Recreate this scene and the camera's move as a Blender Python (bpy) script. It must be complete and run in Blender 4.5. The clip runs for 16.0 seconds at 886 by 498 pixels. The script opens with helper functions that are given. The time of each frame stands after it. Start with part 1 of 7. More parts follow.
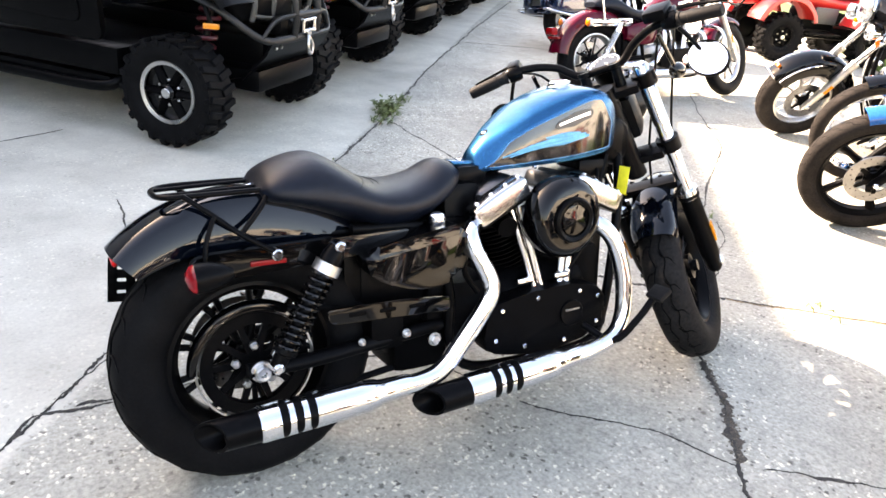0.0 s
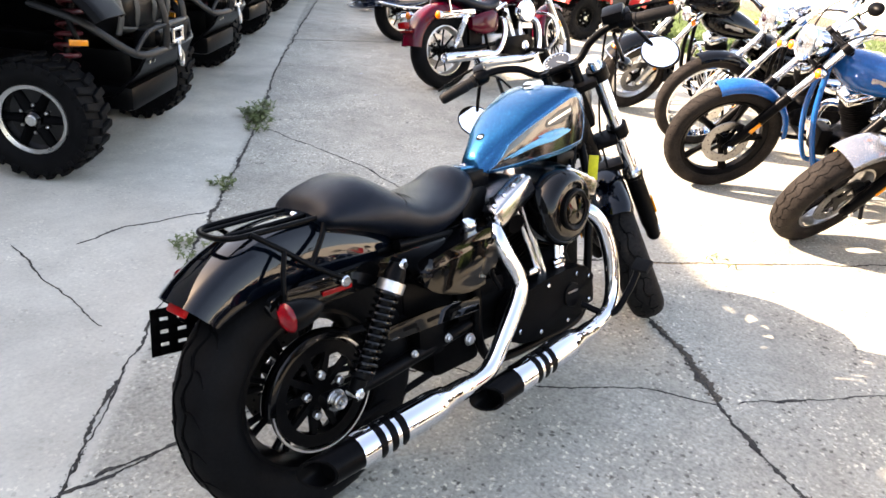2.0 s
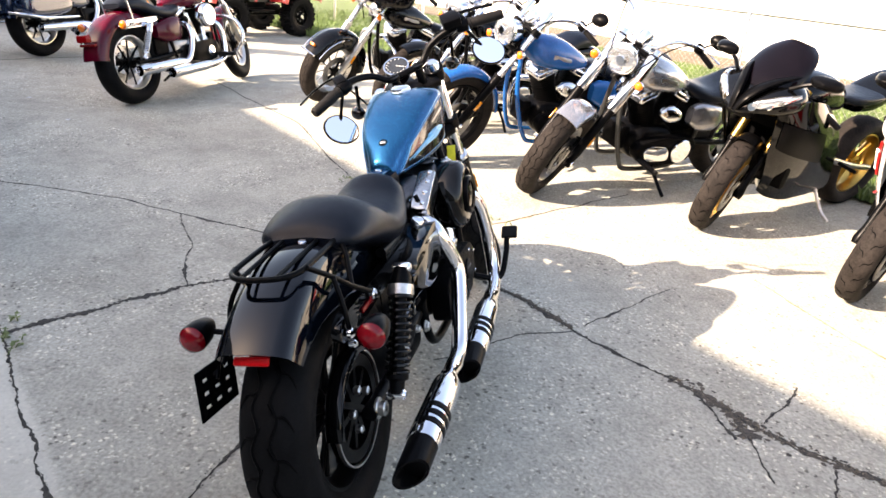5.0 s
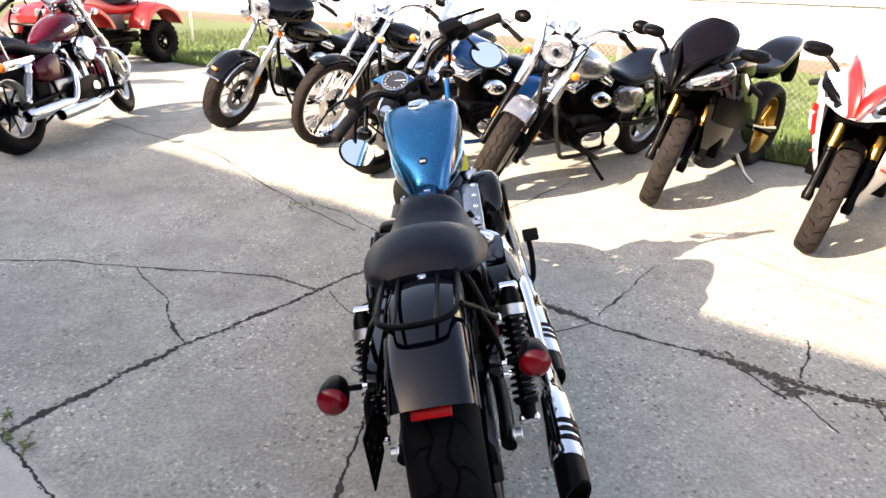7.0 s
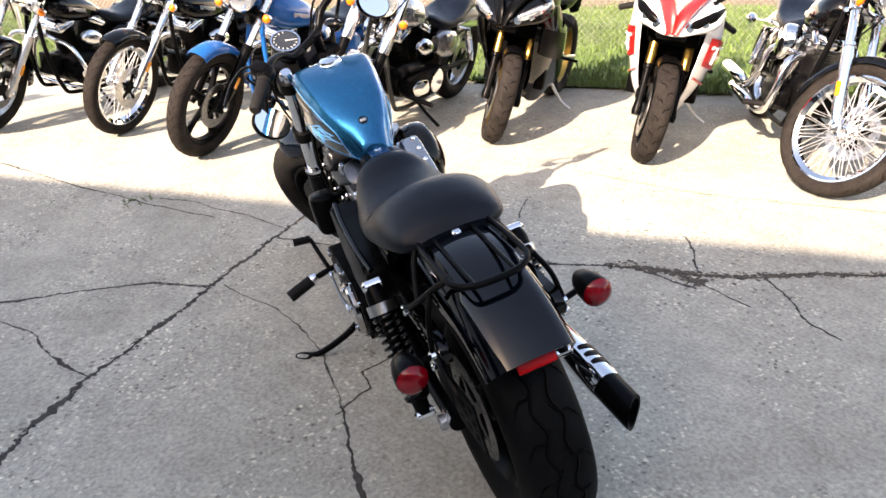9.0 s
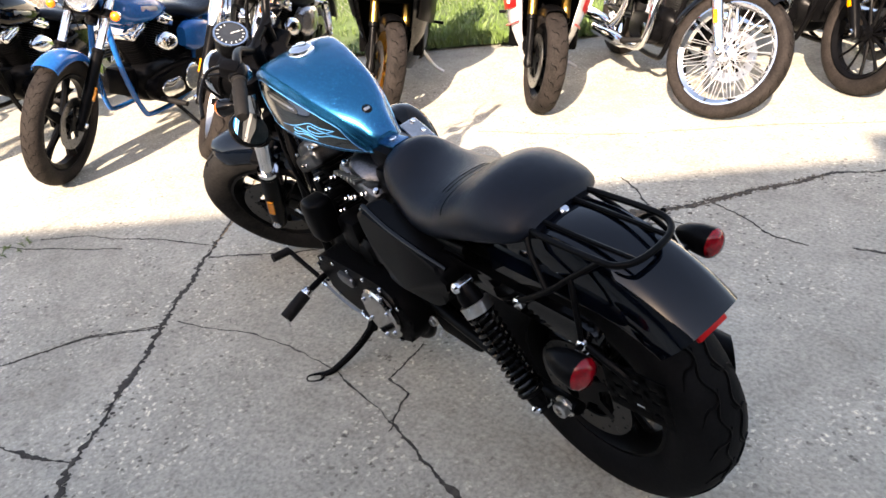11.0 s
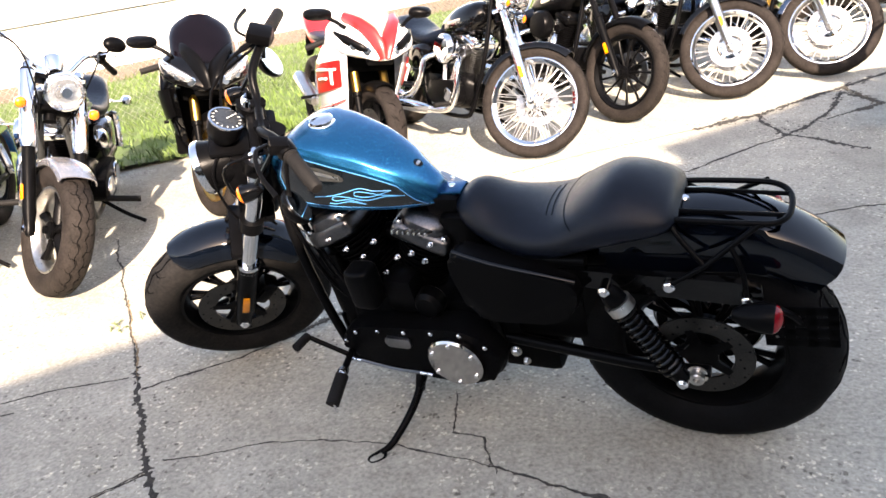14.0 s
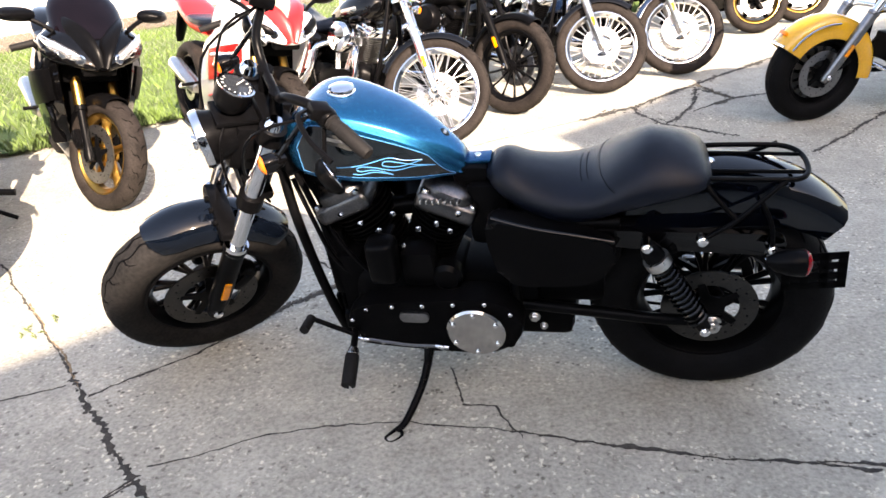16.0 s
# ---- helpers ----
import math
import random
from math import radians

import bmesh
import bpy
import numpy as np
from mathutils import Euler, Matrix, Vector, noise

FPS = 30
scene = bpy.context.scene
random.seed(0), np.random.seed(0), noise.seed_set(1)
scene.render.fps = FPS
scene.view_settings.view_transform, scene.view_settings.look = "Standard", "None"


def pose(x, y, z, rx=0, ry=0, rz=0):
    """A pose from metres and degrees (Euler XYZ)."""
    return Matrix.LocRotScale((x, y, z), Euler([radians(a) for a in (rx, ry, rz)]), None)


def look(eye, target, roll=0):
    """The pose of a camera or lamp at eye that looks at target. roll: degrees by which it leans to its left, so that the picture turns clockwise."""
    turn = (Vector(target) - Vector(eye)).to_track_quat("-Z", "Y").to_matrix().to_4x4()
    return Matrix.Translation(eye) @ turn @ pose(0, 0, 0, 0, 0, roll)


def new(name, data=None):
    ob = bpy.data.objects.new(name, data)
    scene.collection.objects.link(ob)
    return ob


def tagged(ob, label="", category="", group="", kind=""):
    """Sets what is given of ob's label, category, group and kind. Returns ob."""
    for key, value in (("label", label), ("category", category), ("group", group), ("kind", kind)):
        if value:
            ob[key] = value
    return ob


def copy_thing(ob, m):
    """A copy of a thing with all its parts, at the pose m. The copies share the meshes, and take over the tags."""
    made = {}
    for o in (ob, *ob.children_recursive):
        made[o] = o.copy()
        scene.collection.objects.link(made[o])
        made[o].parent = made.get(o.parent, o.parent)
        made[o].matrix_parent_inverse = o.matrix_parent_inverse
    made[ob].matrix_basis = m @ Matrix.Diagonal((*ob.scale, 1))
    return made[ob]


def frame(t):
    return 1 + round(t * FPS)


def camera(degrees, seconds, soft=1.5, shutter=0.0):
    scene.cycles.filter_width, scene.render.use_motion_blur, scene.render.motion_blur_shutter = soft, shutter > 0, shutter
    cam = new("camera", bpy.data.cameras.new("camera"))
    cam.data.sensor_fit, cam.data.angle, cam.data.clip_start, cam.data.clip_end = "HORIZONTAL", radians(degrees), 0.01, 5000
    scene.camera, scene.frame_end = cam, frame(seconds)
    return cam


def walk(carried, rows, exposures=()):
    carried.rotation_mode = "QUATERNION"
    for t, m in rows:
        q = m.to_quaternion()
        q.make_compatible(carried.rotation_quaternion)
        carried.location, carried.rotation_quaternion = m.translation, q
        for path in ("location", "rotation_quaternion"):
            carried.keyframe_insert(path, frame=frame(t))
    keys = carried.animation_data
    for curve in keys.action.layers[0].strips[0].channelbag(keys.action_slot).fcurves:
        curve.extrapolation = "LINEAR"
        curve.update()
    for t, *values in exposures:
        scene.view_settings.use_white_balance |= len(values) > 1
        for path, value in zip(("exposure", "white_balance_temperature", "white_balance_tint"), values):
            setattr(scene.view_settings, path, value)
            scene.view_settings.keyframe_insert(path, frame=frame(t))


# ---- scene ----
cam = camera(63.6, 16.0, soft=1.6)
PATH = [
    (0, (-0.458, -1.521, 1.396), (0.545, -0.015, 0.544), 6.9),
    (0.5, (-0.621, -1.481, 1.393), (0.577, -0.115, 0.557), 8.7),
    (1, (-0.704, -1.312, 1.377), (0.573, -0.024, 0.535), 7.3),
    (1.5, (-0.767, -1.209, 1.373), (0.514, 0.068, 0.52), 5.1),
    (2, (-0.946, -1.179, 1.403), (0.458, -0.017, 0.579), 6.3),
    (2.5, (-1.119, -1.13, 1.415), (0.438, -0.129, 0.656), 7.3),
    (3, (-1.173, -0.961, 1.385), (0.447, -0.066, 0.625), 6.0),
    (3.5, (-1.222, -0.831, 1.377), (0.417, -0.002, 0.585), 4.8),
    (4, (-1.381, -0.732, 1.408), (0.354, -0.125, 0.621), 5.1),
    (4.5, (-1.488, -0.632, 1.405), (0.316, -0.222, 0.645), 5.8),
    (4.7, (-1.475, -0.568, 1.398), (0.344, -0.212, 0.647), 5.8),
    (6.8, (-1.472, 0.055, 1.377), (0.39, -0.005, 0.65), 2.7),
    (7, (-1.433, 0.117, 1.367), (0.434, 0.038, 0.655), 1.3),
    (7.5, (-1.384, 0.245, 1.343), (0.464, 0.125, 0.588), 0.7),
    (8, (-1.414, 0.42, 1.364), (0.385, 0.022, 0.587), 0.9),
    (8.5, (-1.41, 0.551, 1.37), (0.349, -0.012, 0.601), -0.3),
    (9, (-1.252, 0.647, 1.325), (0.445, -0.032, 0.511), -2.3),
    (9.5, (-1.14, 0.72, 1.329), (0.487, -0.052, 0.459), -6.3),
    (9.7, (-1.118, 0.755, 1.333), (0.489, -0.042, 0.448), -6.5),
    (11.8, (-0.646, 1.298, 1.35), (0.649, 0.051, 0.473), -8.0),
    (12, (-0.609, 1.355, 1.342), (0.657, 0.065, 0.485), -8.2),
    (12.5, (-0.499, 1.437, 1.334), (0.61, -0.007, 0.504), -7.0),
    (13, (-0.321, 1.456, 1.325), (0.664, -0.065, 0.479), -9.8),
    (13.5, (-0.228, 1.549, 1.341), (0.697, -0.001, 0.48), -10.2),
    (14, (-0.154, 1.713, 1.379), (0.683, 0.082, 0.58), -9.6),
    (14.5, (-0.021, 1.735, 1.365), (0.721, 0.042, 0.6), -9.4),
    (15, (0.125, 1.741, 1.356), (0.794, 0.026, 0.573), -9.9),
    (15.5, (0.245, 1.843, 1.364), (0.804, 0.104, 0.549), -8.0),
    (16, (0.374, 1.906, 1.363), (0.734, 0.132, 0.513), -5.3),
]
# the clip's camera stops down a little as it comes round
EXPOSURES = [(0.0, 2.86, 9100, 20), (0.5, 2.75, 9000, 20), (1.0, 2.45, 8950, 20), (2.5, 2.40, 8900, 20), (3.0, 2.15, 8850, 20), (4.5, 2.10, 8750, 20), (8.0, 1.90, 8600, 20), (12.0, 2.00, 8500, 19), (16.0, 2.16, 8450, 20)]
walk(cam, [(t, look(eye, target, roll)) for t, eye, target, roll in PATH], EXPOSURES)

# ---- daylight ----
SHADOW = Vector((0.55, -0.835, 0)).normalized()      # where shadows fall on the ground
SUN_UP = radians(29.6)
world = bpy.data.worlds.new("sky")
scene.world = world
world.use_nodes = True
sky = world.node_tree.nodes.new("ShaderNodeTexSky")
sky.sky_type, sky.sun_disc = "NISHITA", False
sky.dust_density = 1.3
sky.sun_elevation, sky.sun_rotation = SUN_UP, radians(-33)
back = world.node_tree.nodes["Background"]
back.inputs["Strength"].default_value = 0.165
world.node_tree.links.new(sky.outputs[0], back.inputs["Color"])
sun_data = bpy.data.lights.new("sun", "SUN")
sun_data.energy, sun_data.angle, sun_data.color = 5.0, radians(0.55), (1.0, 0.97, 0.935)
sun = new("sun", sun_data)
sun_way = SHADOW * math.cos(SUN_UP) - Vector((0, 0, math.sin(SUN_UP)))
sun.matrix_world = Matrix.Translation((0, 0, 20)) @ sun_way.to_track_quat("-Z", "Y").to_matrix().to_4x4()


# ---- materials ----
def mat(name, color, rough=0.5, metal=0.0, coat=0.0, vary=0.0, scale=8.0, bump=0.0, bump_scale=60.0, second=None, rough_vary=0.0, spec=0.5):
    """A node material: colour that varies at two scales, roughness that varies, and fine relief."""
    m = bpy.data.materials.new(name)
    m.use_nodes = True
    nt = m.node_tree
    bsdf = nt.nodes["Principled BSDF"]
    bsdf.inputs["Base Color"].default_value = (*color, 1)
    bsdf.inputs["Roughness"].default_value = rough
    bsdf.inputs["Metallic"].default_value = metal
    bsdf.inputs["Coat Weight"].default_value = coat
    bsdf.inputs["Coat Roughness"].default_value = 0.03
    bsdf.inputs["Specular IOR Level"].default_value = spec
    coords = nt.nodes.new("ShaderNodeTexCoord")

    def noise_at(s, detail=6):
        n = nt.nodes.new("ShaderNodeTexNoise")
        n.inputs["Scale"].default_value, n.inputs["Detail"].default_value = s, detail
        nt.links.new(coords.outputs["Object"], n.inputs["Vector"])
        return n.outputs["Fac"]

    if vary:
        big, small = noise_at(scale), noise_at(scale * 9)
        both = nt.nodes.new("ShaderNodeMath")
        both.operation = "MULTIPLY_ADD"
        both.inputs[1].default_value, both.inputs[2].default_value = 0.5, 0.0
        nt.links.new(small, both.inputs[0])
        half = nt.nodes.new("ShaderNodeMath")
        half.operation = "MULTIPLY_ADD"
        half.inputs[1].default_value = 0.5
        nt.links.new(big, half.inputs[0])
        nt.links.new(both.outputs[0], half.inputs[2])
        ramp = nt.nodes.new("ShaderNodeValToRGB")
        low = second or tuple(c * (1 - vary) for c in color)
        high = tuple(min(1, c * (1 + vary)) for c in color)
        ramp.color_ramp.elements[0].position, ramp.color_ramp.elements[0].color = 0.36, (*low, 1)
        ramp.color_ramp.elements[1].position, ramp.color_ramp.elements[1].color = 0.64, (*high, 1)
        nt.links.new(half.outputs[0], ramp.inputs["Fac"])
        nt.links.new(ramp.outputs["Color"], bsdf.inputs["Base Color"])
    if rough_vary:
        span = nt.nodes.new("ShaderNodeMapRange")
        span.inputs["To Min"].default_value = max(0.02, rough - rough_vary)
        span.inputs["To Max"].default_value = min(1, rough + rough_vary)
        nt.links.new(noise_at(scale * 3), span.inputs["Value"])
        nt.links.new(span.outputs["Result"], bsdf.inputs["Roughness"])
    if bump:
        b = nt.nodes.new("ShaderNodeBump")
        b.inputs["Strength"].default_value, b.inputs["Distance"].default_value = bump, 0.003
        nt.links.new(noise_at(bump_scale), b.inputs["Height"])
        nt.links.new(b.outputs["Normal"], bsdf.inputs["Normal"])
    return m


def flake(name, color, bright):
    """Metal-flake paint under a clear coat: tiny cells tilt and brighten."""
    m = mat(name, color, 0.26, 0.85, 0.16)
    nt = m.node_tree
    bsdf = nt.nodes["Principled BSDF"]
    coords = nt.nodes.new("ShaderNodeTexCoord")
    cells = nt.nodes.new("ShaderNodeTexVoronoi")
    cells.inputs["Scale"].default_value = 520
    nt.links.new(coords.outputs["Object"], cells.inputs["Vector"])
    ramp = nt.nodes.new("ShaderNodeValToRGB")
    ramp.color_ramp.elements[0].color, ramp.color_ramp.elements[1].color = (*color, 1), (*bright, 1)
    ramp.color_ramp.elements[0].position, ramp.color_ramp.elements[1].position = 0.80, 1.0
    nt.links.new(cells.outputs["Color"], ramp.inputs["Fac"])
    nt.links.new(ramp.outputs["Color"], bsdf.inputs["Base Color"])
    b = nt.nodes.new("ShaderNodeBump")
    b.inputs["Strength"].default_value, b.inputs["Distance"].default_value = 0.08, 0.0006
    nt.links.new(cells.outputs["Color"], b.inputs["Height"])
    nt.links.new(b.outputs["Normal"], bsdf.inputs["Normal"])
    return m


def glass(name, color, rough=0.05):
    m = mat(name, color, rough, 0, 0.6)
    bsdf = m.node_tree.nodes["Principled BSDF"]
    bsdf.inputs["Transmission Weight"].default_value = 0.55
    bsdf.inputs["IOR"].default_value = 1.45
    return m


def concrete():
    """Old exposed-aggregate concrete: pale paste, small stones, stains at two scales."""
    m = mat("concrete", (0.37, 0.355, 0.33), 0.88)
    nt = m.node_tree
    bsdf = nt.nodes["Principled BSDF"]
    coords = nt.nodes.new("ShaderNodeTexCoord")

    def node(kind, **inputs):
        n = nt.nodes.new(kind)
        for key, value in inputs.items():
            n.inputs[key].default_value = value
        return n

    def ramp_of(source, stops):
        r = nt.nodes.new("ShaderNodeValToRGB")
        while len(r.color_ramp.elements) < len(stops):
            r.color_ramp.elements.new(0.5)
        for e, (at, c) in zip(r.color_ramp.elements, stops):
            e.position, e.color = at, (*c, 1)
        nt.links.new(source, r.inputs["Fac"])
        return r.outputs["Color"]

    def mixed(kind, fac, a, b):
        x = nt.nodes.new("ShaderNodeMix")
        x.data_type, x.blend_type = "RGBA", kind
        if isinstance(fac, float):
            x.inputs["Factor"].default_value = fac
        else:
            nt.links.new(fac, x.inputs["Factor"])
        nt.links.new(a, x.inputs["A"])
        nt.links.new(b, x.inputs["B"])
        return x.outputs["Result"]

    stains = node("ShaderNodeTexNoise", Scale=0.9, Detail=7.0, Roughness=0.62)
    blotches = node("ShaderNodeTexNoise", Scale=2.6, Detail=6.0, Roughness=0.6)
    patches = node("ShaderNodeTexNoise", Scale=9.0, Detail=8.0, Roughness=0.7)
    grain = node("ShaderNodeTexNoise", Scale=75.0, Detail=4.0, Roughness=0.6)
    for n in (stains, blotches, patches, grain):
        nt.links.new(coords.outputs["Object"], n.inputs["Vector"])

    # uneven outlines for the stones
    wobble = node("ShaderNodeTexNoise", Scale=95.0, Detail=3.0)
    nt.links.new(coords.outputs["Object"], wobble.inputs["Vector"])
    push = nt.nodes.new("ShaderNodeVectorMath")
    push.operation = "MULTIPLY_ADD"
    push.inputs[1].default_value = (0.022, 0.022, 0.0)
    nt.links.new(wobble.outputs["Color"], push.inputs[0])
    nt.links.new(coords.outputs["Object"], push.inputs[2])
    ragged = push.outputs["Vector"]

    def stones(scale, share, reach):
        """Single stones of uneven size: a mask that is 1 on some share of the cells, soft at the rim."""
        v = node("ShaderNodeTexVoronoi", Scale=scale)
        nt.links.new(ragged, v.inputs["Vector"])
        parts = nt.nodes.new("ShaderNodeSeparateColor")
        nt.links.new(v.outputs["Color"], parts.inputs["Color"])
        size = nt.nodes.new("ShaderNodeMapRange")
        for key, value in (("From Min", 1 - share), ("From Max", 1.0), ("To Min", 0.0), ("To Max", reach)):
            size.inputs[key].default_value = value
        nt.links.new(parts.outputs["Red"], size.inputs["Value"])
        edge = nt.nodes.new("ShaderNodeMath")
        edge.operation = "SUBTRACT"
        nt.links.new(size.outputs["Result"], edge.inputs[0])
        nt.links.new(v.outputs["Distance"], edge.inputs[1])
        soft = nt.nodes.new("ShaderNodeMapRange")
        soft.inputs["From Min"].default_value, soft.inputs["From Max"].default_value = -0.06, 0.16
        nt.links.new(edge.outputs[0], soft.inputs["Value"])
        return soft.outputs["Result"]

    def tint(fac, base, tone):
        x = nt.nodes.new("ShaderNodeMix")
        x.data_type, x.blend_type = "RGBA", "MULTIPLY"
        x.inputs["B"].default_value = (*tone, 1)
        nt.links.new(fac, x.inputs["Factor"])
        nt.links.new(base, x.inputs["A"])
        return x.outputs["Result"]

    base = ramp_of(stains.outputs["Fac"], [(0.3, (0.298, 0.286, 0.242)), (0.5, (0.368, 0.354, 0.300)), (0.72, (0.428, 0.414, 0.351))])
    base = mixed("MULTIPLY", 1.0, base, ramp_of(blotches.outputs["Fac"], [(0.34, (0.87, 0.865, 0.86)), (0.60, (1.05, 1.05, 1.05))]))
    light, dark, big = stones(82.0, 0.34, 0.64), stones(64.0, 0.26, 0.56), stones(34.0, 0.17, 0.48)
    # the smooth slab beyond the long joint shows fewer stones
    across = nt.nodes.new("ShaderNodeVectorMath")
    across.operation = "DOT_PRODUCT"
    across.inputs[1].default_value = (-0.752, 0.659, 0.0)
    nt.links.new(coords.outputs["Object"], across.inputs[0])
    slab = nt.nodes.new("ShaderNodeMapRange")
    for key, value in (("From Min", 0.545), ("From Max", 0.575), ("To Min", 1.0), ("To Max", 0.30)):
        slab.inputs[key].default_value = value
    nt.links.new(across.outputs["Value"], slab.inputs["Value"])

    # trowelled patches where the paste still covers the stones
    bare = node("ShaderNodeTexNoise", Scale=1.9, Detail=5.0, Roughness=0.6)
    nt.links.new(ragged, bare.inputs["Vector"])
    span = nt.nodes.new("ShaderNodeMapRange")
    for key, value in (("From Min", 0.42), ("From Max", 0.57), ("To Min", 0.14), ("To Max", 1.0)):
        span.inputs[key].default_value = value
    nt.links.new(bare.outputs["Fac"], span.inputs["Value"])
    worn = nt.nodes.new("ShaderNodeMath")
    worn.operation = "MULTIPLY"
    nt.links.new(span.outputs["Result"], worn.inputs[0])
    nt.links.new(slab.outputs["Result"], worn.inputs[1])

    def thinned(mask):
        n = nt.nodes.new("ShaderNodeMath")
        n.operation = "MULTIPLY"
        nt.links.new(mask, n.inputs[0])
        nt.links.new(worn.outputs[0], n.inputs[1])
        return n.outputs[0]

    light, dark, big = thinned(light), thinned(dark), thinned(big)
    rougher = nt.nodes.new("ShaderNodeMath")
    rougher.operation = "MULTIPLY"
    rougher.inputs[1].default_value = 0.60
    nt.links.new(slab.outputs["Result"], rougher.inputs[0])
    base = mixed("MULTIPLY", rougher.outputs[0], base, ramp_of(patches.outputs["Fac"], [(0.34, (0.76, 0.755, 0.745)), (0.56, (1.03, 1.03, 1.03))]))
    base = mixed("MULTIPLY", rougher.outputs[0], base, ramp_of(grain.outputs["Fac"], [(0.34, (0.58, 0.57, 0.56)), (0.50, (1.0, 1.0, 1.0)), (0.66, (1.34, 1.33, 1.31))]))
    # this slab's colour is also brightened for the stronger skylight it gets
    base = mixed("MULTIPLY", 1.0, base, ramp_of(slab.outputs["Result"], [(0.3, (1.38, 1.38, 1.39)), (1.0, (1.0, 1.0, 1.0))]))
    base = tint(light, base, (1.86, 1.85, 1.78))
    base = tint(dark, base, (0.34, 0.33, 0.32))
    base = tint(thinned(stones(31.0, 0.085, 0.42)), base, (0.42, 0.41, 0.40))
    base = tint(big, base, (1.34, 1.33, 1.29))
    nt.links.new(base, bsdf.inputs["Base Color"])
    b = node("ShaderNodeBump", Strength=0.6, Distance=0.003)
    nt.links.new(light, b.inputs["Height"])
    b2 = node("ShaderNodeBump", Strength=0.45, Distance=0.004)
    nt.links.new(grain.outputs["Fac"], b2.inputs["Height"])
    nt.links.new(b.outputs["Normal"], b2.inputs["Normal"])
    nt.links.new(b2.outputs["Normal"], bsdf.inputs["Normal"])
    return m


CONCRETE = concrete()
CRACK = mat("crack dirt", (0.034, 0.031, 0.026), 0.95, vary=0.9, scale=30, second=(0.012, 0.011, 0.010), bump=0.8, bump_scale=120)
RUST_DEBRIS = mat("rust and debris line", (0.24, 0.17, 0.10), 0.95, vary=0.4, scale=9, bump=0.6)
TAR = mat("crumbled crack fill", (0.055, 0.046, 0.036), 0.9, vary=0.9, scale=26, second=(0.018, 0.015, 0.013), bump=0.9, bump_scale=160)
CLOD = mat("brown soil crumbs", (0.15, 0.125, 0.095), 0.95, vary=0.6, scale=40, second=(0.035, 0.032, 0.022))
GRASS_SOIL = mat("grass soil", (0.06, 0.105, 0.022), 0.95, vary=0.5, scale=5, second=(0.035, 0.05, 0.015), bump=0.8)
BLADE = mat("grass blade", (0.070, 0.118, 0.022), 0.6, vary=0.55, scale=2.2, second=(0.045, 0.075, 0.02))
WEED = mat("weed leaf", (0.10, 0.135, 0.035), 0.6, vary=0.4, scale=20)
GRAVEL = mat("tan gravel", (0.088, 0.064, 0.042), 0.95, vary=0.45, scale=6, bump=0.7)
SPOKE = mat("polished spoke steel", (0.62, 0.62, 0.62), 0.28, 0.8, vary=0.08, scale=12)
WHITE_WALL = mat("white painted block", (0.80, 0.77, 0.70), 0.75, vary=0.05, scale=2, bump=0.2)
# for the unseen building; dark so the bike's left side mirrors less light
SIDING = mat("dark metal siding", (0.13, 0.135, 0.14), 0.6, vary=0.12, scale=1.5)
TYRE = mat("tyre rubber", (0.0048, 0.0048, 0.0052), 0.6, vary=0.35, scale=14, bump=0.25, bump_scale=90, spec=0.05)
# lighter copy of TYRE: sunlight on the front tyre put into its colour
SUNLIT_TYRE = mat("tyre rubber lightened for sun", (0.013, 0.012, 0.0115), 0.7, vary=0.5, scale=10, second=(0.006, 0.006, 0.006), bump=0.3, bump_scale=90, spec=0.06)
DUSTY = mat("dusty tyre rubber", (0.0165, 0.0135, 0.0120), 0.75, vary=0.5, scale=11, bump=0.4, bump_scale=90, spec=0.10)
BLACK = mat("gloss black paint", (0.0016, 0.0016, 0.0018), 0.045, 0, 0.0, vary=0.3, scale=4, spec=0.30)
# black fender paint; the sky's blue reflection is mixed into its base colour
GLOSS = mat("gloss black paint with sky tint", (0.0012, 0.0022, 0.0044), 0.045, 0, 0.0, vary=0.3, scale=4, spec=0.36)
PANEL = mat("polished black panel", (0.0010, 0.0022, 0.0032), 0.13, 0, 0.45, vary=0.2, scale=4, spec=0.7)
BUMPER = mat("dark grey bumper tube", (0.009, 0.0095, 0.010), 0.4, vary=0.25, scale=8, spec=0.25)
SATIN = mat("satin black", (0.0022, 0.0022, 0.0025), 0.30, vary=0.3, scale=9, bump=0.10, bump_scale=200, spec=0.055)
WRINKLE = mat("wrinkle black", (0.0025, 0.0025, 0.0028), 0.42, vary=0.3, scale=16, bump=0.4, bump_scale=320, spec=0.022)
RUBBER = mat("grip rubber", (0.009, 0.0085, 0.0085), 0.62, vary=0.25, scale=20, bump=0.3, bump_scale=150, spec=0.1)
# black vinyl; blue in the base stands for the sky's sheen
VINYL = mat("seat vinyl", (0.0024, 0.0042, 0.0088), 0.36, vary=0.25, scale=9, bump=0.30, bump_scale=420, rough_vary=0.08, spec=0.21)
CHROME = mat("chrome", (0.80, 0.81, 0.83), 0.05, 1.0, rough_vary=0.03, scale=6)
STEEL = mat("brushed steel", (0.56, 0.55, 0.53), 0.3, 1.0, vary=0.15, scale=12, rough_vary=0.08)
DULL = mat("dull black casting", (0.0014, 0.0014, 0.0016), 0.5, vary=0.3, scale=16, bump=0.3, bump_scale=240, spec=0.035)
COVER = mat("polished silver cover", (0.46, 0.455, 0.45), 0.17, 1.0, vary=0.15, scale=14)
DERBY = mat("mirror-finished cover", (0.50, 0.49, 0.48), 0.10, 1.0, rough_vary=0.03, scale=9)
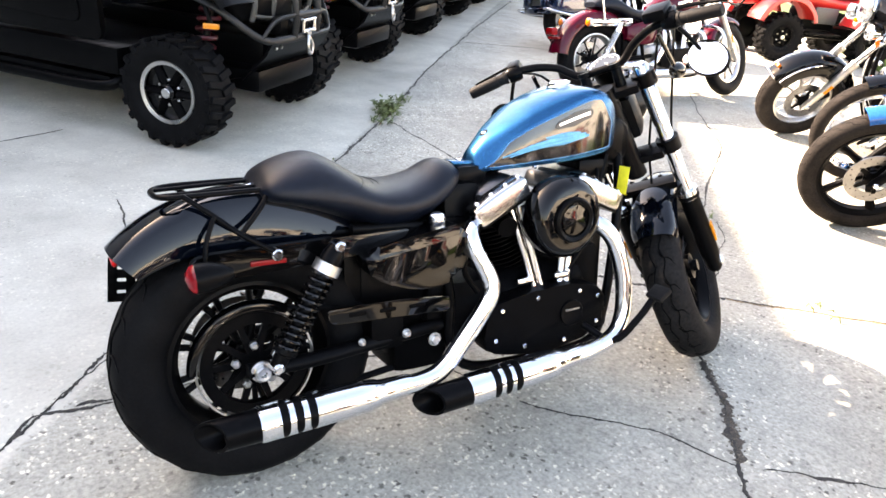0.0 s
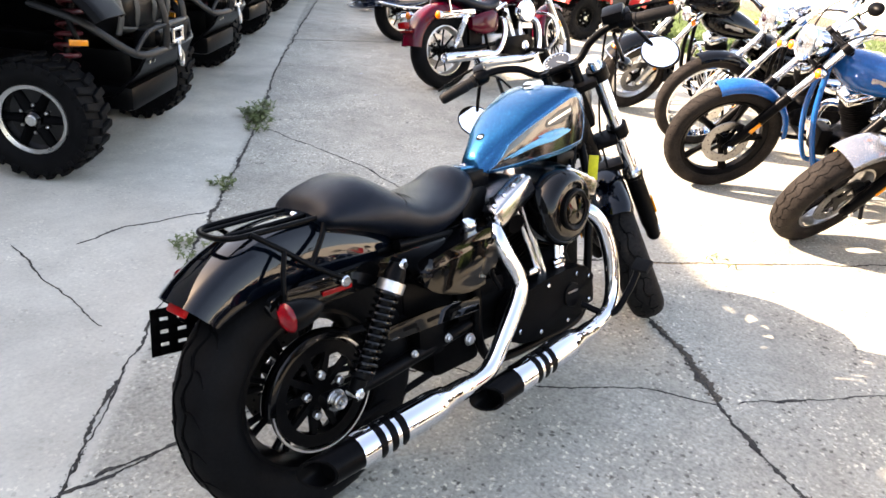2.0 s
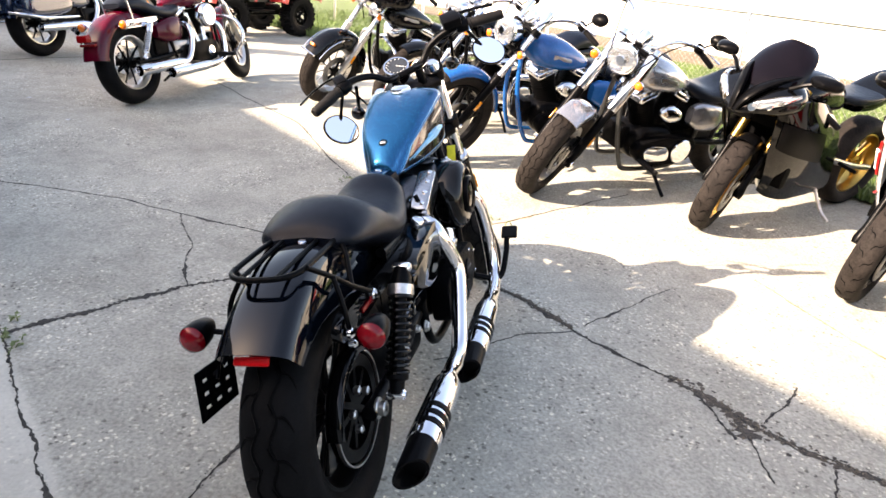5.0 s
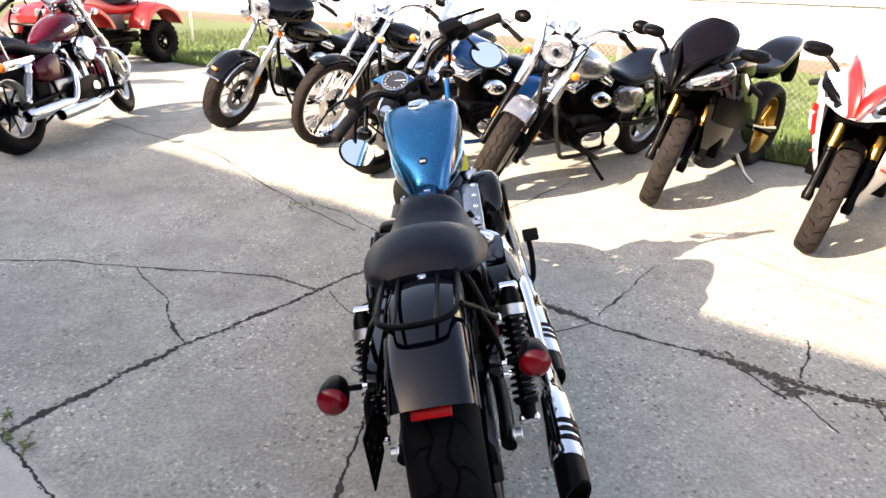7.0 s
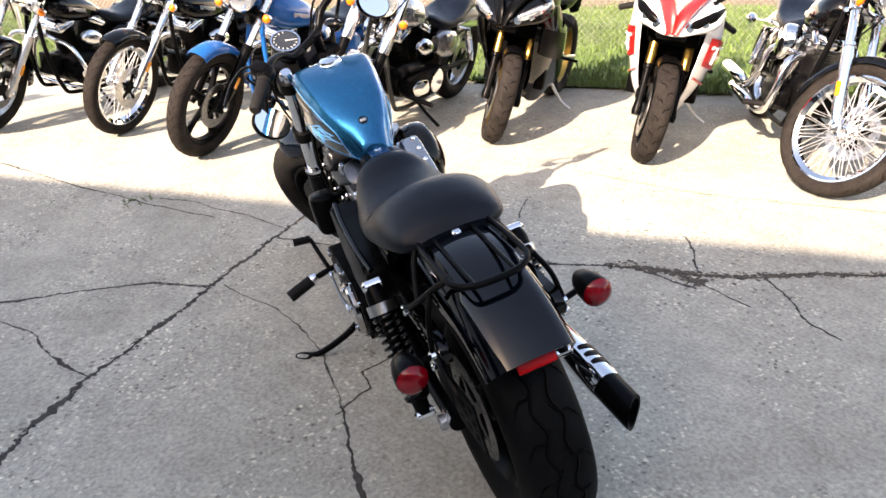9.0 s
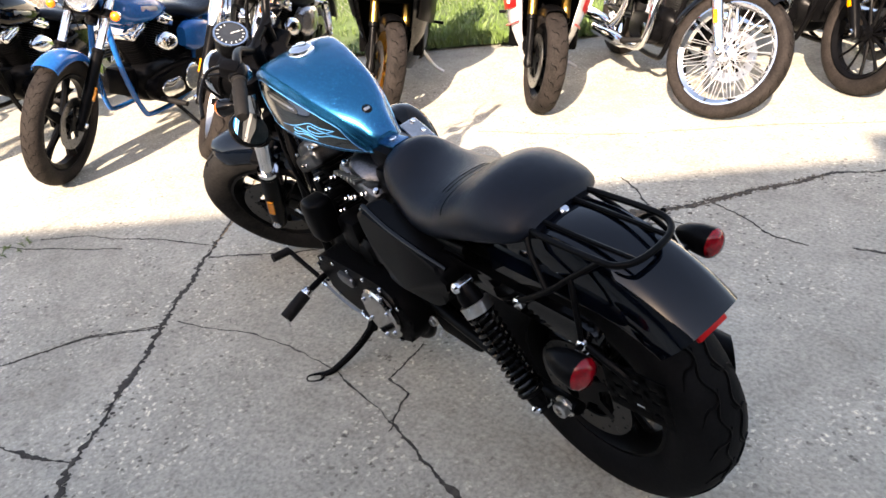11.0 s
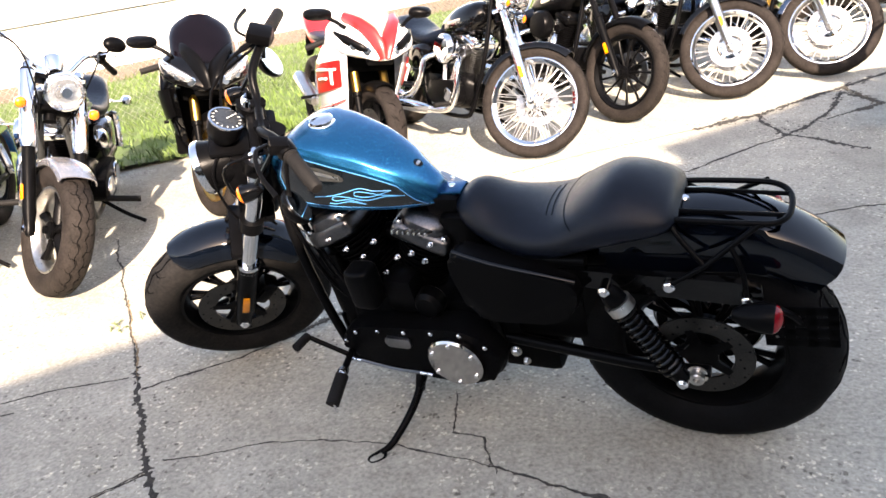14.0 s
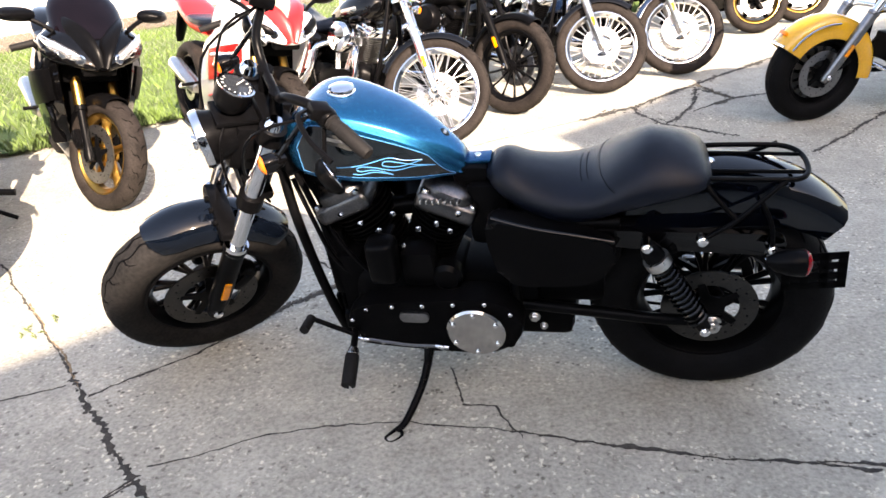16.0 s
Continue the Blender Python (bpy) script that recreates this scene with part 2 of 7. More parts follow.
FLAME = mat("pale blue flame paint", (0.10, 0.40, 0.62), 0.2, 0, 0.3, vary=0.25, scale=30)
# rocker metal toned down in colour for the engine's shaded left side
ROCKER = mat("rocker casting darkened for shade", (0.12, 0.12, 0.125), 0.32, 1.0, vary=0.3, scale=20, bump=0.35, bump_scale=160)
ALLOY = mat("grey alloy casting", (0.24, 0.24, 0.245), 0.30, 1.0, vary=0.18, scale=14, bump=0.2, bump_scale=200)
BLUE = flake("blue flake paint", (0.0003, 0.084, 0.198), (0.008, 0.32, 0.58))
BLUE2 = mat("bright blue paint", (0.0008, 0.086, 0.29), 0.2, 0.1, 0.15, vary=0.15)
MAROON = mat("maroon paint", (0.066, 0.001, 0.008), 0.16, 0.0, 0.0, vary=0.15, spec=0.3)
RED = mat("red plastic", (0.50, 0.012, 0.012), 0.35, 0, 0.3, vary=0.12)
WHITE = mat("white paint", (0.78, 0.78, 0.78), 0.22, 0, 1.0, vary=0.05)
YELLOW = mat("yellow paint", (0.62, 0.33, 0.012), 0.22, 0, 1.0, vary=0.1)
SILVER = mat("silver grey paint", (0.34, 0.34, 0.36), 0.25, 0.7, 1.0, vary=0.1)
GREY_PAINT = mat("dark grey paint", (0.018, 0.019, 0.0185), 0.4, 0.0, 0.1, vary=0.2)
OLIVE = mat("grey plastic", (0.050, 0.051, 0.049), 0.45, vary=0.2, scale=6)
NAVY = mat("dark blue paint", (0.008, 0.02, 0.05), 0.15, 0.2, 1.0, vary=0.15)
GOLD = mat("gold anodised metal", (0.50, 0.29, 0.07), 0.30, 1.0, vary=0.12)
RED_LENS = mat("red lens", (0.19, 0.002, 0.006), 0.10, 0, 0.0, vary=0.35, scale=45, spec=0.4)
RED_DARK = mat("red reflector", (0.20, 0.002, 0.004), 0.2, 0, 0.0, vary=0.15, scale=60, spec=0.2)
RED_TAIL = mat("red tail lamp lens", (0.45, 0.004, 0.006), 0.3, vary=0.2, scale=50, spec=0.15)
AMBER = mat("amber lens", (0.70, 0.15, 0.008), 0.18, 0, 0.8, vary=0.15, scale=60)
TAG_AMBER = mat("amber yellow reflector", (0.74, 0.235, 0.006), 0.25, 0, 0.5, vary=0.15, scale=60)
LAMP_GLASS = mat("lamp glass", (0.72, 0.75, 0.78), 0.08, 0.85, 1.0, vary=0.2, scale=40)
CLEAR_SCREEN = glass("lightly tinted screen", (0.62, 0.56, 0.44), 0.04)
SCREEN = mat("smoked screen", (0.003, 0.002, 0.003), 0.06, 0, 0.0, vary=0.3, spec=0.14)
DISC = mat("dark brake disc steel", (0.060, 0.059, 0.058), 0.30, 1.0, vary=0.2, scale=20, rough_vary=0.08)
TAG = mat("yellow paper tag", (0.66, 0.60, 0.02), 0.6, vary=0.15, scale=30)
PALE_LINE = mat("blue pinstripe", (0.05, 0.25, 0.50), 0.3, 0, 0.5)
MIRROR = mat("mirror glass", (0.9, 0.92, 0.95), 0.015, 1.0)
DIAL = mat("dial face", (0.020, 0.023, 0.027), 0.12, vary=0.2)
DIAL_MARK = mat("dial marks", (0.75, 0.75, 0.72), 0.5)
SPRING_RED = mat("red spring paint", (0.055, 0.003, 0.006), 0.4, vary=0.15)


# ---- mesh tools ----
def part(name, bm, material, parent, label="", sharp=38):
    """Links a bmesh as one mesh object under a thing or a part."""
    bmesh.ops.recalc_face_normals(bm, faces=bm.faces[:])
    me = bpy.data.meshes.new(name)
    bm.to_mesh(me)
    bm.free()
    me.materials.append(material)
    me.shade_smooth()
    me.set_sharp_from_angle(angle=radians(sharp))
    ob = new(name, me)
    ob.parent = parent
    if label:
        ob["label"] = label
    return ob


def thing(name, m, label, category, group=""):
    ob = new(name)
    ob.empty_display_size = 0.1
    ob.matrix_world = m
    return tagged(ob, label, category, group)


def skin(rings, closed=True, caps=True):
    """A surface through rings of equally many points."""
    bm = bmesh.new()
    rows = [[bm.verts.new(p) for p in ring] for ring in rings]
    n = len(rows[0])
    for a, b in zip(rows, rows[1:]):
        for i in range(n if closed else n - 1):
            j = (i + 1) % n
            bm.faces.new((a[i], a[j], b[j], b[i]))
    if caps and closed:
        bm.faces.new(rows[0][::-1])
        bm.faces.new(rows[-1])
    return bm


def merge(*bms):
    out = bmesh.new()
    for b in bms:
        me = bpy.data.meshes.new("t")
        b.to_mesh(me)
        out.from_mesh(me)
        bpy.data.meshes.remove(me)
        b.free()
    return out


def moved(bm, m):
    bm.transform(m)
    return bm


def smooth_path(points, steps=5):
    """Catmull-Rom through the points."""
    p = [Vector(q) for q in points]
    if len(p) < 3:
        return p
    e = [2 * p[0] - p[1], *p, 2 * p[-1] - p[-2]]
    out = []
    for i in range(1, len(e) - 2):
        for s in range(steps):
            t = s / steps
            a, b, c, d = e[i - 1], e[i], e[i + 1], e[i + 2]
            out.append(0.5 * (2 * b + (c - a) * t + (2 * a - 5 * b + 4 * c - d) * t * t + (3 * b - a - 3 * c + d) * t ** 3))
    return out + [p[-1]]


def tube(points, r, seg=10, smooth=True, flat=1.0, steps=5):
    """A round bar along a path; r: one radius or one for each given point."""
    path = smooth_path(points, steps) if smooth else [Vector(q) for q in points]
    if isinstance(r, (list, tuple)):
        at = np.linspace(0, len(r) - 1, len(path))
        radii = [float(v) for v in np.interp(at, range(len(r)), r)]
    else:
        radii = [r] * len(path)
    rings, up = [], None
    for i, p in enumerate(path):
        way = (path[min(i + 1, len(path) - 1)] - path[max(i - 1, 0)]).normalized()
        if up is None:
            up = way.orthogonal().normalized()
        up = (up - way * up.dot(way)).normalized()
        side = way.cross(up)
        rings.append([p + radii[i] * (math.cos(a) * up + flat * math.sin(a) * side) for a in (2 * math.pi * k / seg for k in range(seg))])
    return skin(rings)


def lathe(profile, seg=32, m=None, closed=False):
    """Turns (radius, offset) pairs round the local y axis."""
    rings = []
    for r, y in profile + ([profile[0]] if closed else []):
        rings.append([(max(r, 0.0004) * math.cos(a), y, max(r, 0.0004) * math.sin(a)) for a in (2 * math.pi * k / seg for k in range(seg))])
    bm = skin(rings, caps=not closed)
    if closed:
        bmesh.ops.remove_doubles(bm, verts=bm.verts[:], dist=1e-5)
    return moved(bm, m) if m else bm


def disc(r, h, center, way=(0, 1, 0), seg=24, bevel=0.0):
    """A short round piece centred on a point, along a direction."""
    b = min(bevel or h * 0.2, r * 0.4)
    bm = lathe([(0.0005, -h / 2), (r - b, -h / 2), (r, -h / 2 + b), (r, h / 2 - b), (r - b, h / 2), (0.0005, h / 2)], seg)
    q = Vector((0, 1, 0)).rotation_difference(Vector(way).normalized())
    return moved(bm, Matrix.Translation(center) @ q.to_matrix().to_4x4())


def box(size, center, bevel=0.006, turn=(0, 0, 0), seg=2):
    bm = bmesh.new()
    bmesh.ops.create_cube(bm, size=1)
    bm.transform(Matrix.Diagonal((*size, 1)))
    if bevel:
        bmesh.ops.bevel(bm, geom=bm.edges[:], offset=min(bevel, min(size) * 0.45), segments=seg, affect="EDGES", profile=0.6)
    return moved(bm, pose(*center, *turn))


def plate(outline, y0, y1, bevel=0.004):
    """A flat piece: an (x, z) outline between two y planes, its rim eased."""
    bm = bmesh.new()
    lo = [bm.verts.new((x, y0, z)) for x, z in outline]
    hi = [bm.verts.new((x, y1, z)) for x, z in outline]
    bm.faces.new(lo)
    bm.faces.new(hi[::-1])
    for i in range(len(lo)):
        j = (i + 1) % len(lo)
        bm.faces.new((lo[i], hi[i], hi[j], lo[j]))
    if bevel:
        rim = [e for e in bm.edges if abs(e.verts[0].co.y - e.verts[1].co.y) < 1e-6]
        bmesh.ops.bevel(bm, geom=rim, offset=bevel, segments=2, affect="EDGES", profile=0.6)
    return bm


def rounded(points, r=0.02, n=4):
    """A closed outline with its corners cut round."""
    out = []
    p = [Vector(q) for q in points]
    for i in range(len(p)):
        a, b, c = p[i - 1], p[i], p[(i + 1) % len(p)]
        ra, rc = min(r, (a - b).length * 0.45), min(r, (c - b).length * 0.45)
        s, e = b + (a - b).normalized() * ra, b + (c - b).normalized() * rc
        for k in range(n + 1):
            t = k / n
            out.append(tuple((1 - t) ** 2 * s + 2 * t * (1 - t) * b + t * t * e))
    return out


def oval(cx, cy, cz, w, up, down, n=20, power=2.4):
    """A ring across x: half width w, heights above and below its centre."""
    ring = []
    for k in range(n):
        a = 2 * math.pi * k / n
        c, s = math.cos(a), math.sin(a)
        y = w * math.copysign(abs(c) ** (2 / power), c)
        z = (up if s > 0 else down) * math.copysign(abs(s) ** (2 / power), s)
        ring.append((cx, cy + y, cz + z))
    return ring


def curve_of(keys):
    """A smooth function through (x, values...) keys."""
    xs = [k[0] for k in keys]
    cols = list(zip(*[k[1:] for k in keys]))

    def at(x):
        i = max(1, min(len(xs) - 1, next((j for j, v in enumerate(xs) if v >= x), len(xs) - 1)))
        t = (x - xs[i - 1]) / (xs[i] - xs[i - 1])
        out = []
        for c in cols:
            h = xs[i] - xs[i - 1]
            m0 = (c[i] - c[max(i - 2, 0)]) / (xs[i] - xs[max(i - 2, 0)]) * h if i > 1 else (c[i] - c[i - 1])
            m1 = (c[min(i + 1, len(c) - 1)] - c[i - 1]) / (xs[min(i + 1, len(c) - 1)] - xs[i - 1]) * h
            out.append((2 * t**3 - 3 * t * t + 1) * c[i - 1] + (t**3 - 2 * t * t + t) * m0 + (3 * t * t - 2 * t**3) * c[i] + (t**3 - t * t) * m1)
        return out

    return at


def body(keys, n=24, steps=28, power=2.4):
    """A rounded form along x from keys (x, y, z, half width, up, down)."""
    at = curve_of(keys)
    x0, x1 = keys[0][0], keys[-1][0]
    rings = []
    for i in range(steps + 1):
        x = x0 + (x1 - x0) * (0.5 - 0.5 * math.cos(math.pi * i / steps))
        y, z, w, up, down = at(x)
        rings.append(oval(x, y, z, max(w, 0.002), max(up, 0.002), max(down, 0.002), n, power))
    return skin(rings)


def fender(radius, half, a0, a1, thick=0.004, crown=0.03, skirt=0.05, steps=26, taper=None, tail=0.0):
    """A mudguard round the origin's y axis between two angles (degrees, from the x axis upward to the back)."""
    rows = []
    across = 13
    for i in range(steps + 1):
        t = i / steps
        a = radians(a0 + (a1 - a0) * t)
        w = half * (taper(t) if taper else 1)
        ring = []
        for s in (1, -1):
            for k in range(across):
                u = (k / (across - 1) * 2 - 1) * s
                drop = crown * abs(u) ** 2.2 + ((skirt(t) if callable(skirt) else skirt) * max(0, abs(u) - 0.8) / 0.2)
                r = radius + tail * t * t - drop - (0 if s == 1 else thick)
                y = w * math.copysign(min(1, abs(u) * 1.12 if abs(u) < 0.8 else 0.896 + (abs(u) - 0.8) * 0.52), u) * (1 if s == 1 else 0.985)
                ring.append((r * math.cos(a), y, r * math.sin(a)))
        rows.append(ring)
    return skin(rows)


def spring(a, b, r, wire, turns, seg=8):
    a, b = Vector(a), Vector(b)
    way = (b - a).normalized()
    u = way.orthogonal().normalized()
    v = way.cross(u)
    n = turns * 14
    pts = [a + (b - a) * (i / n) + r * (math.cos(2 * math.pi * i / 14) * u + math.sin(2 * math.pi * i / 14) * v) for i in range(n + 1)]
    return tube(pts, wire, seg, smooth=False)


def along(a, b, profile, seg=24):
    """A turned piece from a to b; profile: (fraction of the length, radius)."""
    a, b = Vector(a), Vector(b)
    q = Vector((0, 1, 0)).rotation_difference((b - a).normalized())
    ln = (b - a).length
    return lathe([(r, f * ln) for f, r in profile], seg, Matrix.Translation(a) @ q.to_matrix().to_4x4())


# ---- ground and surroundings: a runs along the parked row, b across it ----
ALONG, ACROSS = Vector((0.66, 0.75, 0)).normalized(), Vector((0.75, -0.66, 0)).normalized()


def rise(x, y):
    """The lot climbs gently away from the middle."""
    s = x - 1.6
    return min(0.12, 0.036 * 0.5 * (s + math.sqrt(s * s + 0.3)))


def lot(a, b, z=0.0):
    p = ALONG * a + ACROSS * b
    return Vector((p.x, p.y, rise(p.x, p.y) + z))


def sheet(name, a0, a1, b0, b1, step, material, label, z=0.0, wobble=0.0, jag=0.0):
    """A piece of ground as a grid that follows the rise."""
    na, nb = max(2, int((a1 - a0) / step)), max(2, int((b1 - b0) / step))
    bm = bmesh.new()
    grid = []
    for i in range(na + 1):
        row = []
        for j in range(nb + 1):
            a, b = a0 + (a1 - a0) * i / na, b0 + (b1 - b0) * j / nb
            if jag and j == 0:
                b += jag * noise.noise(Vector((a * 1.7, 3, 0)))
            p = lot(a, b, z)
            p.z += wobble * noise.noise(Vector((a * 0.9, b * 0.9, 1)))
            row.append(bm.verts.new(p))
        grid.append(row)
    for i in range(na):
        for j in range(nb):
            bm.faces.new((grid[i][j], grid[i + 1][j], grid[i + 1][j + 1], grid[i][j + 1]))
    ob = part(name, bm, material, None, label)
    return tagged(ob, label, "ground", kind="structure")


def horizon_sheet():
    """One ground out to the horizon, fine near the middle."""
    marks = [-2000, -400, -90, -30] + [-15 + 0.5 * i for i in range(61)] + [30, 90, 400, 2000]
    bm = bmesh.new()
    grid = [[bm.verts.new((x, y, rise(x, y))) for y in marks] for x in marks]
    for i in range(len(marks) - 1):
        for j in range(len(marks) - 1):
            bm.faces.new((grid[i][j], grid[i + 1][j], grid[i + 1][j + 1], grid[i][j + 1]))
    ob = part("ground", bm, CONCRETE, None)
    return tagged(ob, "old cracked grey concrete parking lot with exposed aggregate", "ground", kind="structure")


horizon_sheet()

# cracks and joints: width, then the corners of the line
CRACKS = [
    (0.018, (7.26, 8.90), (3.02, 4.30), (1.86, 2.92), (1.14, 2.13), (0.48, 1.40)),
    (0.011, (0.48, 1.40), (0.01, 0.91), (-0.34, 0.53), (-1.6, -0.9)),
    (0.011, (1.86, 2.92), (1.90, 2.36), (1.91, 1.94), (1.83, 1.47), (1.74, 0.80), (1.58, 0.57)),
    (0.009, (1.83, 1.47), (1.5, 1.22), (1.21, 1.11), (1.07, 1.01)),
    (0.024, (0.48, 1.40), (1.07, 1.01), (1.58, 0.56), (1.94, 0.24), (2.10, 0.09)),
    (0.010, (2.10, 0.09), (2.59, -0.34), (3.3, -0.95)),
    (0.018, (1.62, -0.20), (1.44, -0.47), (1.27, -0.63), (1.12, -0.84), (0.93, -1.14), (0.78, -1.28), (0.56, -1.74), (0.40, -2.05), (0.20, -2.25), (0.01, -2.52), (-0.19, -2.75)),
    (0.007, (1.27, -0.63), (1.16, -0.43), (0.84, -0.12)),
    (0.006, (1.33, -0.69), (1.53, -0.82), (1.88, -1.10)),
    (0.010, (0.62, -1.49), (0.30, -1.37), (0.17, -1.37)),
    (0.013, (0.94, -1.10), (0.77, -1.15), (0.68, -1.19)),
    (0.0042, (1.57, 0.51), (1.26, 0.34), (0.87, 0.26), (0.56, 0.28)),
    (0.009, (0.56, 0.28), (0.27, 0.33), (-0.39, 0.37)),
    (0.008, (0.77, -0.03), (0.71, 0.17), (0.61, 0.17), (0.52, 0.31)),
    (0.009, (1.77, 1.05), (1.73, 0.77), (1.57, 0.54)),
    (0.007, (2.77, 0.69), (2.61, 0.51), (2.07, 0.16)),
    (0.013, (1.95, 0.22), (1.75, -0.01), (1.62, -0.20)),
    (0.044, (0.32, -2.95), (-0.04, -3.24), (-0.55, -3.85), (-1.34, -4.73)),
    (0.034, (-0.05, -3.26), (-0.07, -3.05), (-0.19, -2.80), (-0.40, -2.65), (-0.61, -2.48)),
    (0.030, (-0.54, -3.75), (-0.48, -3.30), (-0.34, -2.99), (-0.19, -2.75)),
    (0.011, (0.05, -1.45), (-0.18, -1.51), (-0.36, -1.60), (-0.62, -1.72)),
    (0.034, (-0.54, -3.70), (-0.64, -3.55), (-0.75, -3.38), (-1.01, -3.49)),
    (0.022, (-0.73, -3.38), (-0.43, -3.07)),
    (0.026, (-0.93, -2.14), (-1.21, -2.47), (-1.57, -2.92)),
    (0.009, (-0.58, 0.25), (-0.50, 0.36), (-0.24, 0.35)),
    (0.006, (-0.49, 2.88), (-0.17, 3.04)),
    (0.008, (0.16, 1.76), (0.39, 1.83), (0.79, 1.78)),
    (0.006, (-0.05, 1.90), (-0.06, 1.49), (-0.05, 1.07)),
    (0.006, (-0.47, 0.37), (-0.30, 0.57), (-0.11, 0.78)),
    (0.012, (0.82, -1.31), (0.95, -1.42), (1.12, -1.50)),
    (0.007, (0.72, -1.23), (0.60, -1.25), (0.48, -1.27)),
    (0.009, (5.05, 2.95), (4.52, 2.37), (3.92, 1.62), (3.29, 1.20), (2.72, 0.77), (2.35, 0.45)),
    (0.010, (4.0, 5.4), (5.3, 4.6), (6.4, 4.0)),
]
WIDE = [
    (0.036, (1.60, -0.24), (1.50, -0.40), (1.40, -0.52), (1.28, -0.63)),
    (0.050, (1.03, -1.02), (0.93, -1.14), (0.85, -1.22), (0.77, -1.30)),
    (0.040, (0.77, -1.29), (0.67, -1.46), (0.56, -1.72), (0.42, -2.02)),
    (0.075, (0.91, -1.17), (0.81, -1.22), (0.70, -1.23)),
    (0.045, (-0.55, -3.85), (-0.66, -3.55), (-0.73, -3.38), (-0.60, -3.22)),
    (0.030, (1.80, 2.85), (1.88, 2.94), (1.98, 3.06)),
]
RUST_AND_DEBRIS = [
    # first row: yellow leaf debris beside a crack; second: a rust-stained joint
    (0.010, (2.02, 0.17), (2.16, 0.02), (2.36, -0.14), (2.60, -0.36)),
    (0.012, (2.16, -1.55), (1.78, -1.77), (1.50, -1.95), (0.94, -2.50), (0.32, -2.95)),
]


def crack(width, corners, material, label):
    """A ragged dirt-filled line that follows the ground."""
    rng = random.Random(str(corners))
    pts = [Vector((x, y, 0)) for x, y in corners]
    line = []
    for a, b in zip(pts, pts[1:]):
        n = max(3, int((b - a).length / 0.011))
        side = (b - a).normalized().cross(Vector((0, 0, 1)))
        for i in range(n):
            t = i / n
            off = 0.020 * noise.noise((a + (b - a) * t) * 5.0) + 0.007 * noise.noise((a + (b - a) * t) * 23.0) + 0.35 * width * (rng.random() - 0.5)
            line.append((a + (b - a) * t + side * off, side))
    line.append((pts[-1], side))
    bm = bmesh.new()
    prev = None
    for i, (p, side) in enumerate(line):
        w = 0.66 * width * (0.12 + 0.80 * rng.random() + 1.6 * max(0, noise.noise(p * 7 + Vector((0, 0, 7)))) ** 1.3)
        if i in (0, len(line) - 1):
            w *= 0.25
        row = []
        for s, dz in ((-1, 0.0012), (0, 0.0034), (1, 0.0012)):
            q = p + side * s * w * (0.7 + 0.6 * rng.random())
            row.append(bm.verts.new((q.x, q.y, rise(q.x, q.y) + dz)))
        if prev:
            bm.faces.new((prev[0], row[0], row[1], prev[1]))
            bm.faces.new((prev[1], row[1], row[2], prev[2]))
        prev = row
        # chips broken out of the edge
        if rng.random() < 0.42:
            c = p + side * rng.choice((-1, 1)) * width * rng.uniform(0.35, 1.5) * (0.4 + 1.6 * max(0, noise.noise(p * 4)))
            r, turn = width * rng.uniform(0.12, 0.42), rng.uniform(0, 6.3)
            rim = [c + Vector((math.cos(turn + k * 1.05), math.sin(turn + k * 1.05), 0)) * r * rng.uniform(0.5, 1.3) for k in range(6)]
            bm.faces.new([bm.verts.new((q.x, q.y, rise(q.x, q.y) + 0.0016)) for q in rim])
    tagged(part("crack", bm, material, None), label, "crack", kind="structure")


for width, *corners in CRACKS:
    crack(width, corners, CRACK, "dark ragged crack in the concrete filled with dirt")
for width, *corners in WIDE:
    crack(width * 0.80, corners, TAR, "dark crumbled stretch of a crack")


def clods(width, corners, material, seed):
    """Loose crumbs of soil and broken concrete along a wide crack, as one mesh."""
    rng = random.Random(seed)
    verts, faces = [], []
    for (ax, ay), (bx, by) in zip(corners, corners[1:]):
        n = int(520 * math.hypot(bx - ax, by - ay))
        for i in range(n):
            t = rng.random()
            x = ax + (bx - ax) * t + rng.gauss(0, 0.30 * width)
            y = ay + (by - ay) * t + rng.gauss(0, 0.27 * width)
            r = rng.uniform(0.0015, 0.005) * (1.0 if rng.random() < 0.9 else 1.6)
            z, turn, k = rise(x, y) + 0.0015, rng.uniform(0, 6.3), len(verts)
            for j in range(4):
                a = turn + j * 1.57 + rng.uniform(-0.4, 0.4)
                verts.append((x + r * math.cos(a), y + r * math.sin(a), z))
            verts.append((x + rng.uniform(-0.4, 0.4) * r, y + rng.uniform(-0.4, 0.4) * r, z + r * rng.uniform(0.7, 1.3)))
            faces.extend((k + j, k + (j + 1) % 4, k + 4) for j in range(4))
    me = bpy.data.meshes.new("crumbs")
    me.from_pydata(verts, [], faces)
    me.materials.append(material)
    tagged(new("crumbs", me), "loose dark crumbs of soil in a wide crack", "crumbs", kind="stuff")


for i, (width, *corners) in enumerate(WIDE):
    clods(width, corners, CLOD, 30 + i)
for width, *corners in RUST_AND_DEBRIS:
    crack(width, corners, RUST_DEBRIS, "brown line of rust stain and leaf debris along the concrete")

# grass verge, gravel strip and the pale wall beyond it
sheet("verge", -26, 30, 4.65, 10.5, 0.5, GRASS_SOIL, "grassy verge behind the parked row", 0.03, 0.03, 0.12)
sheet("gravel_strip", -26, 30, 10.5, 13.2, 1.0, GRAVEL, "tan gravel strip along the wall", 0.034, 0.01)


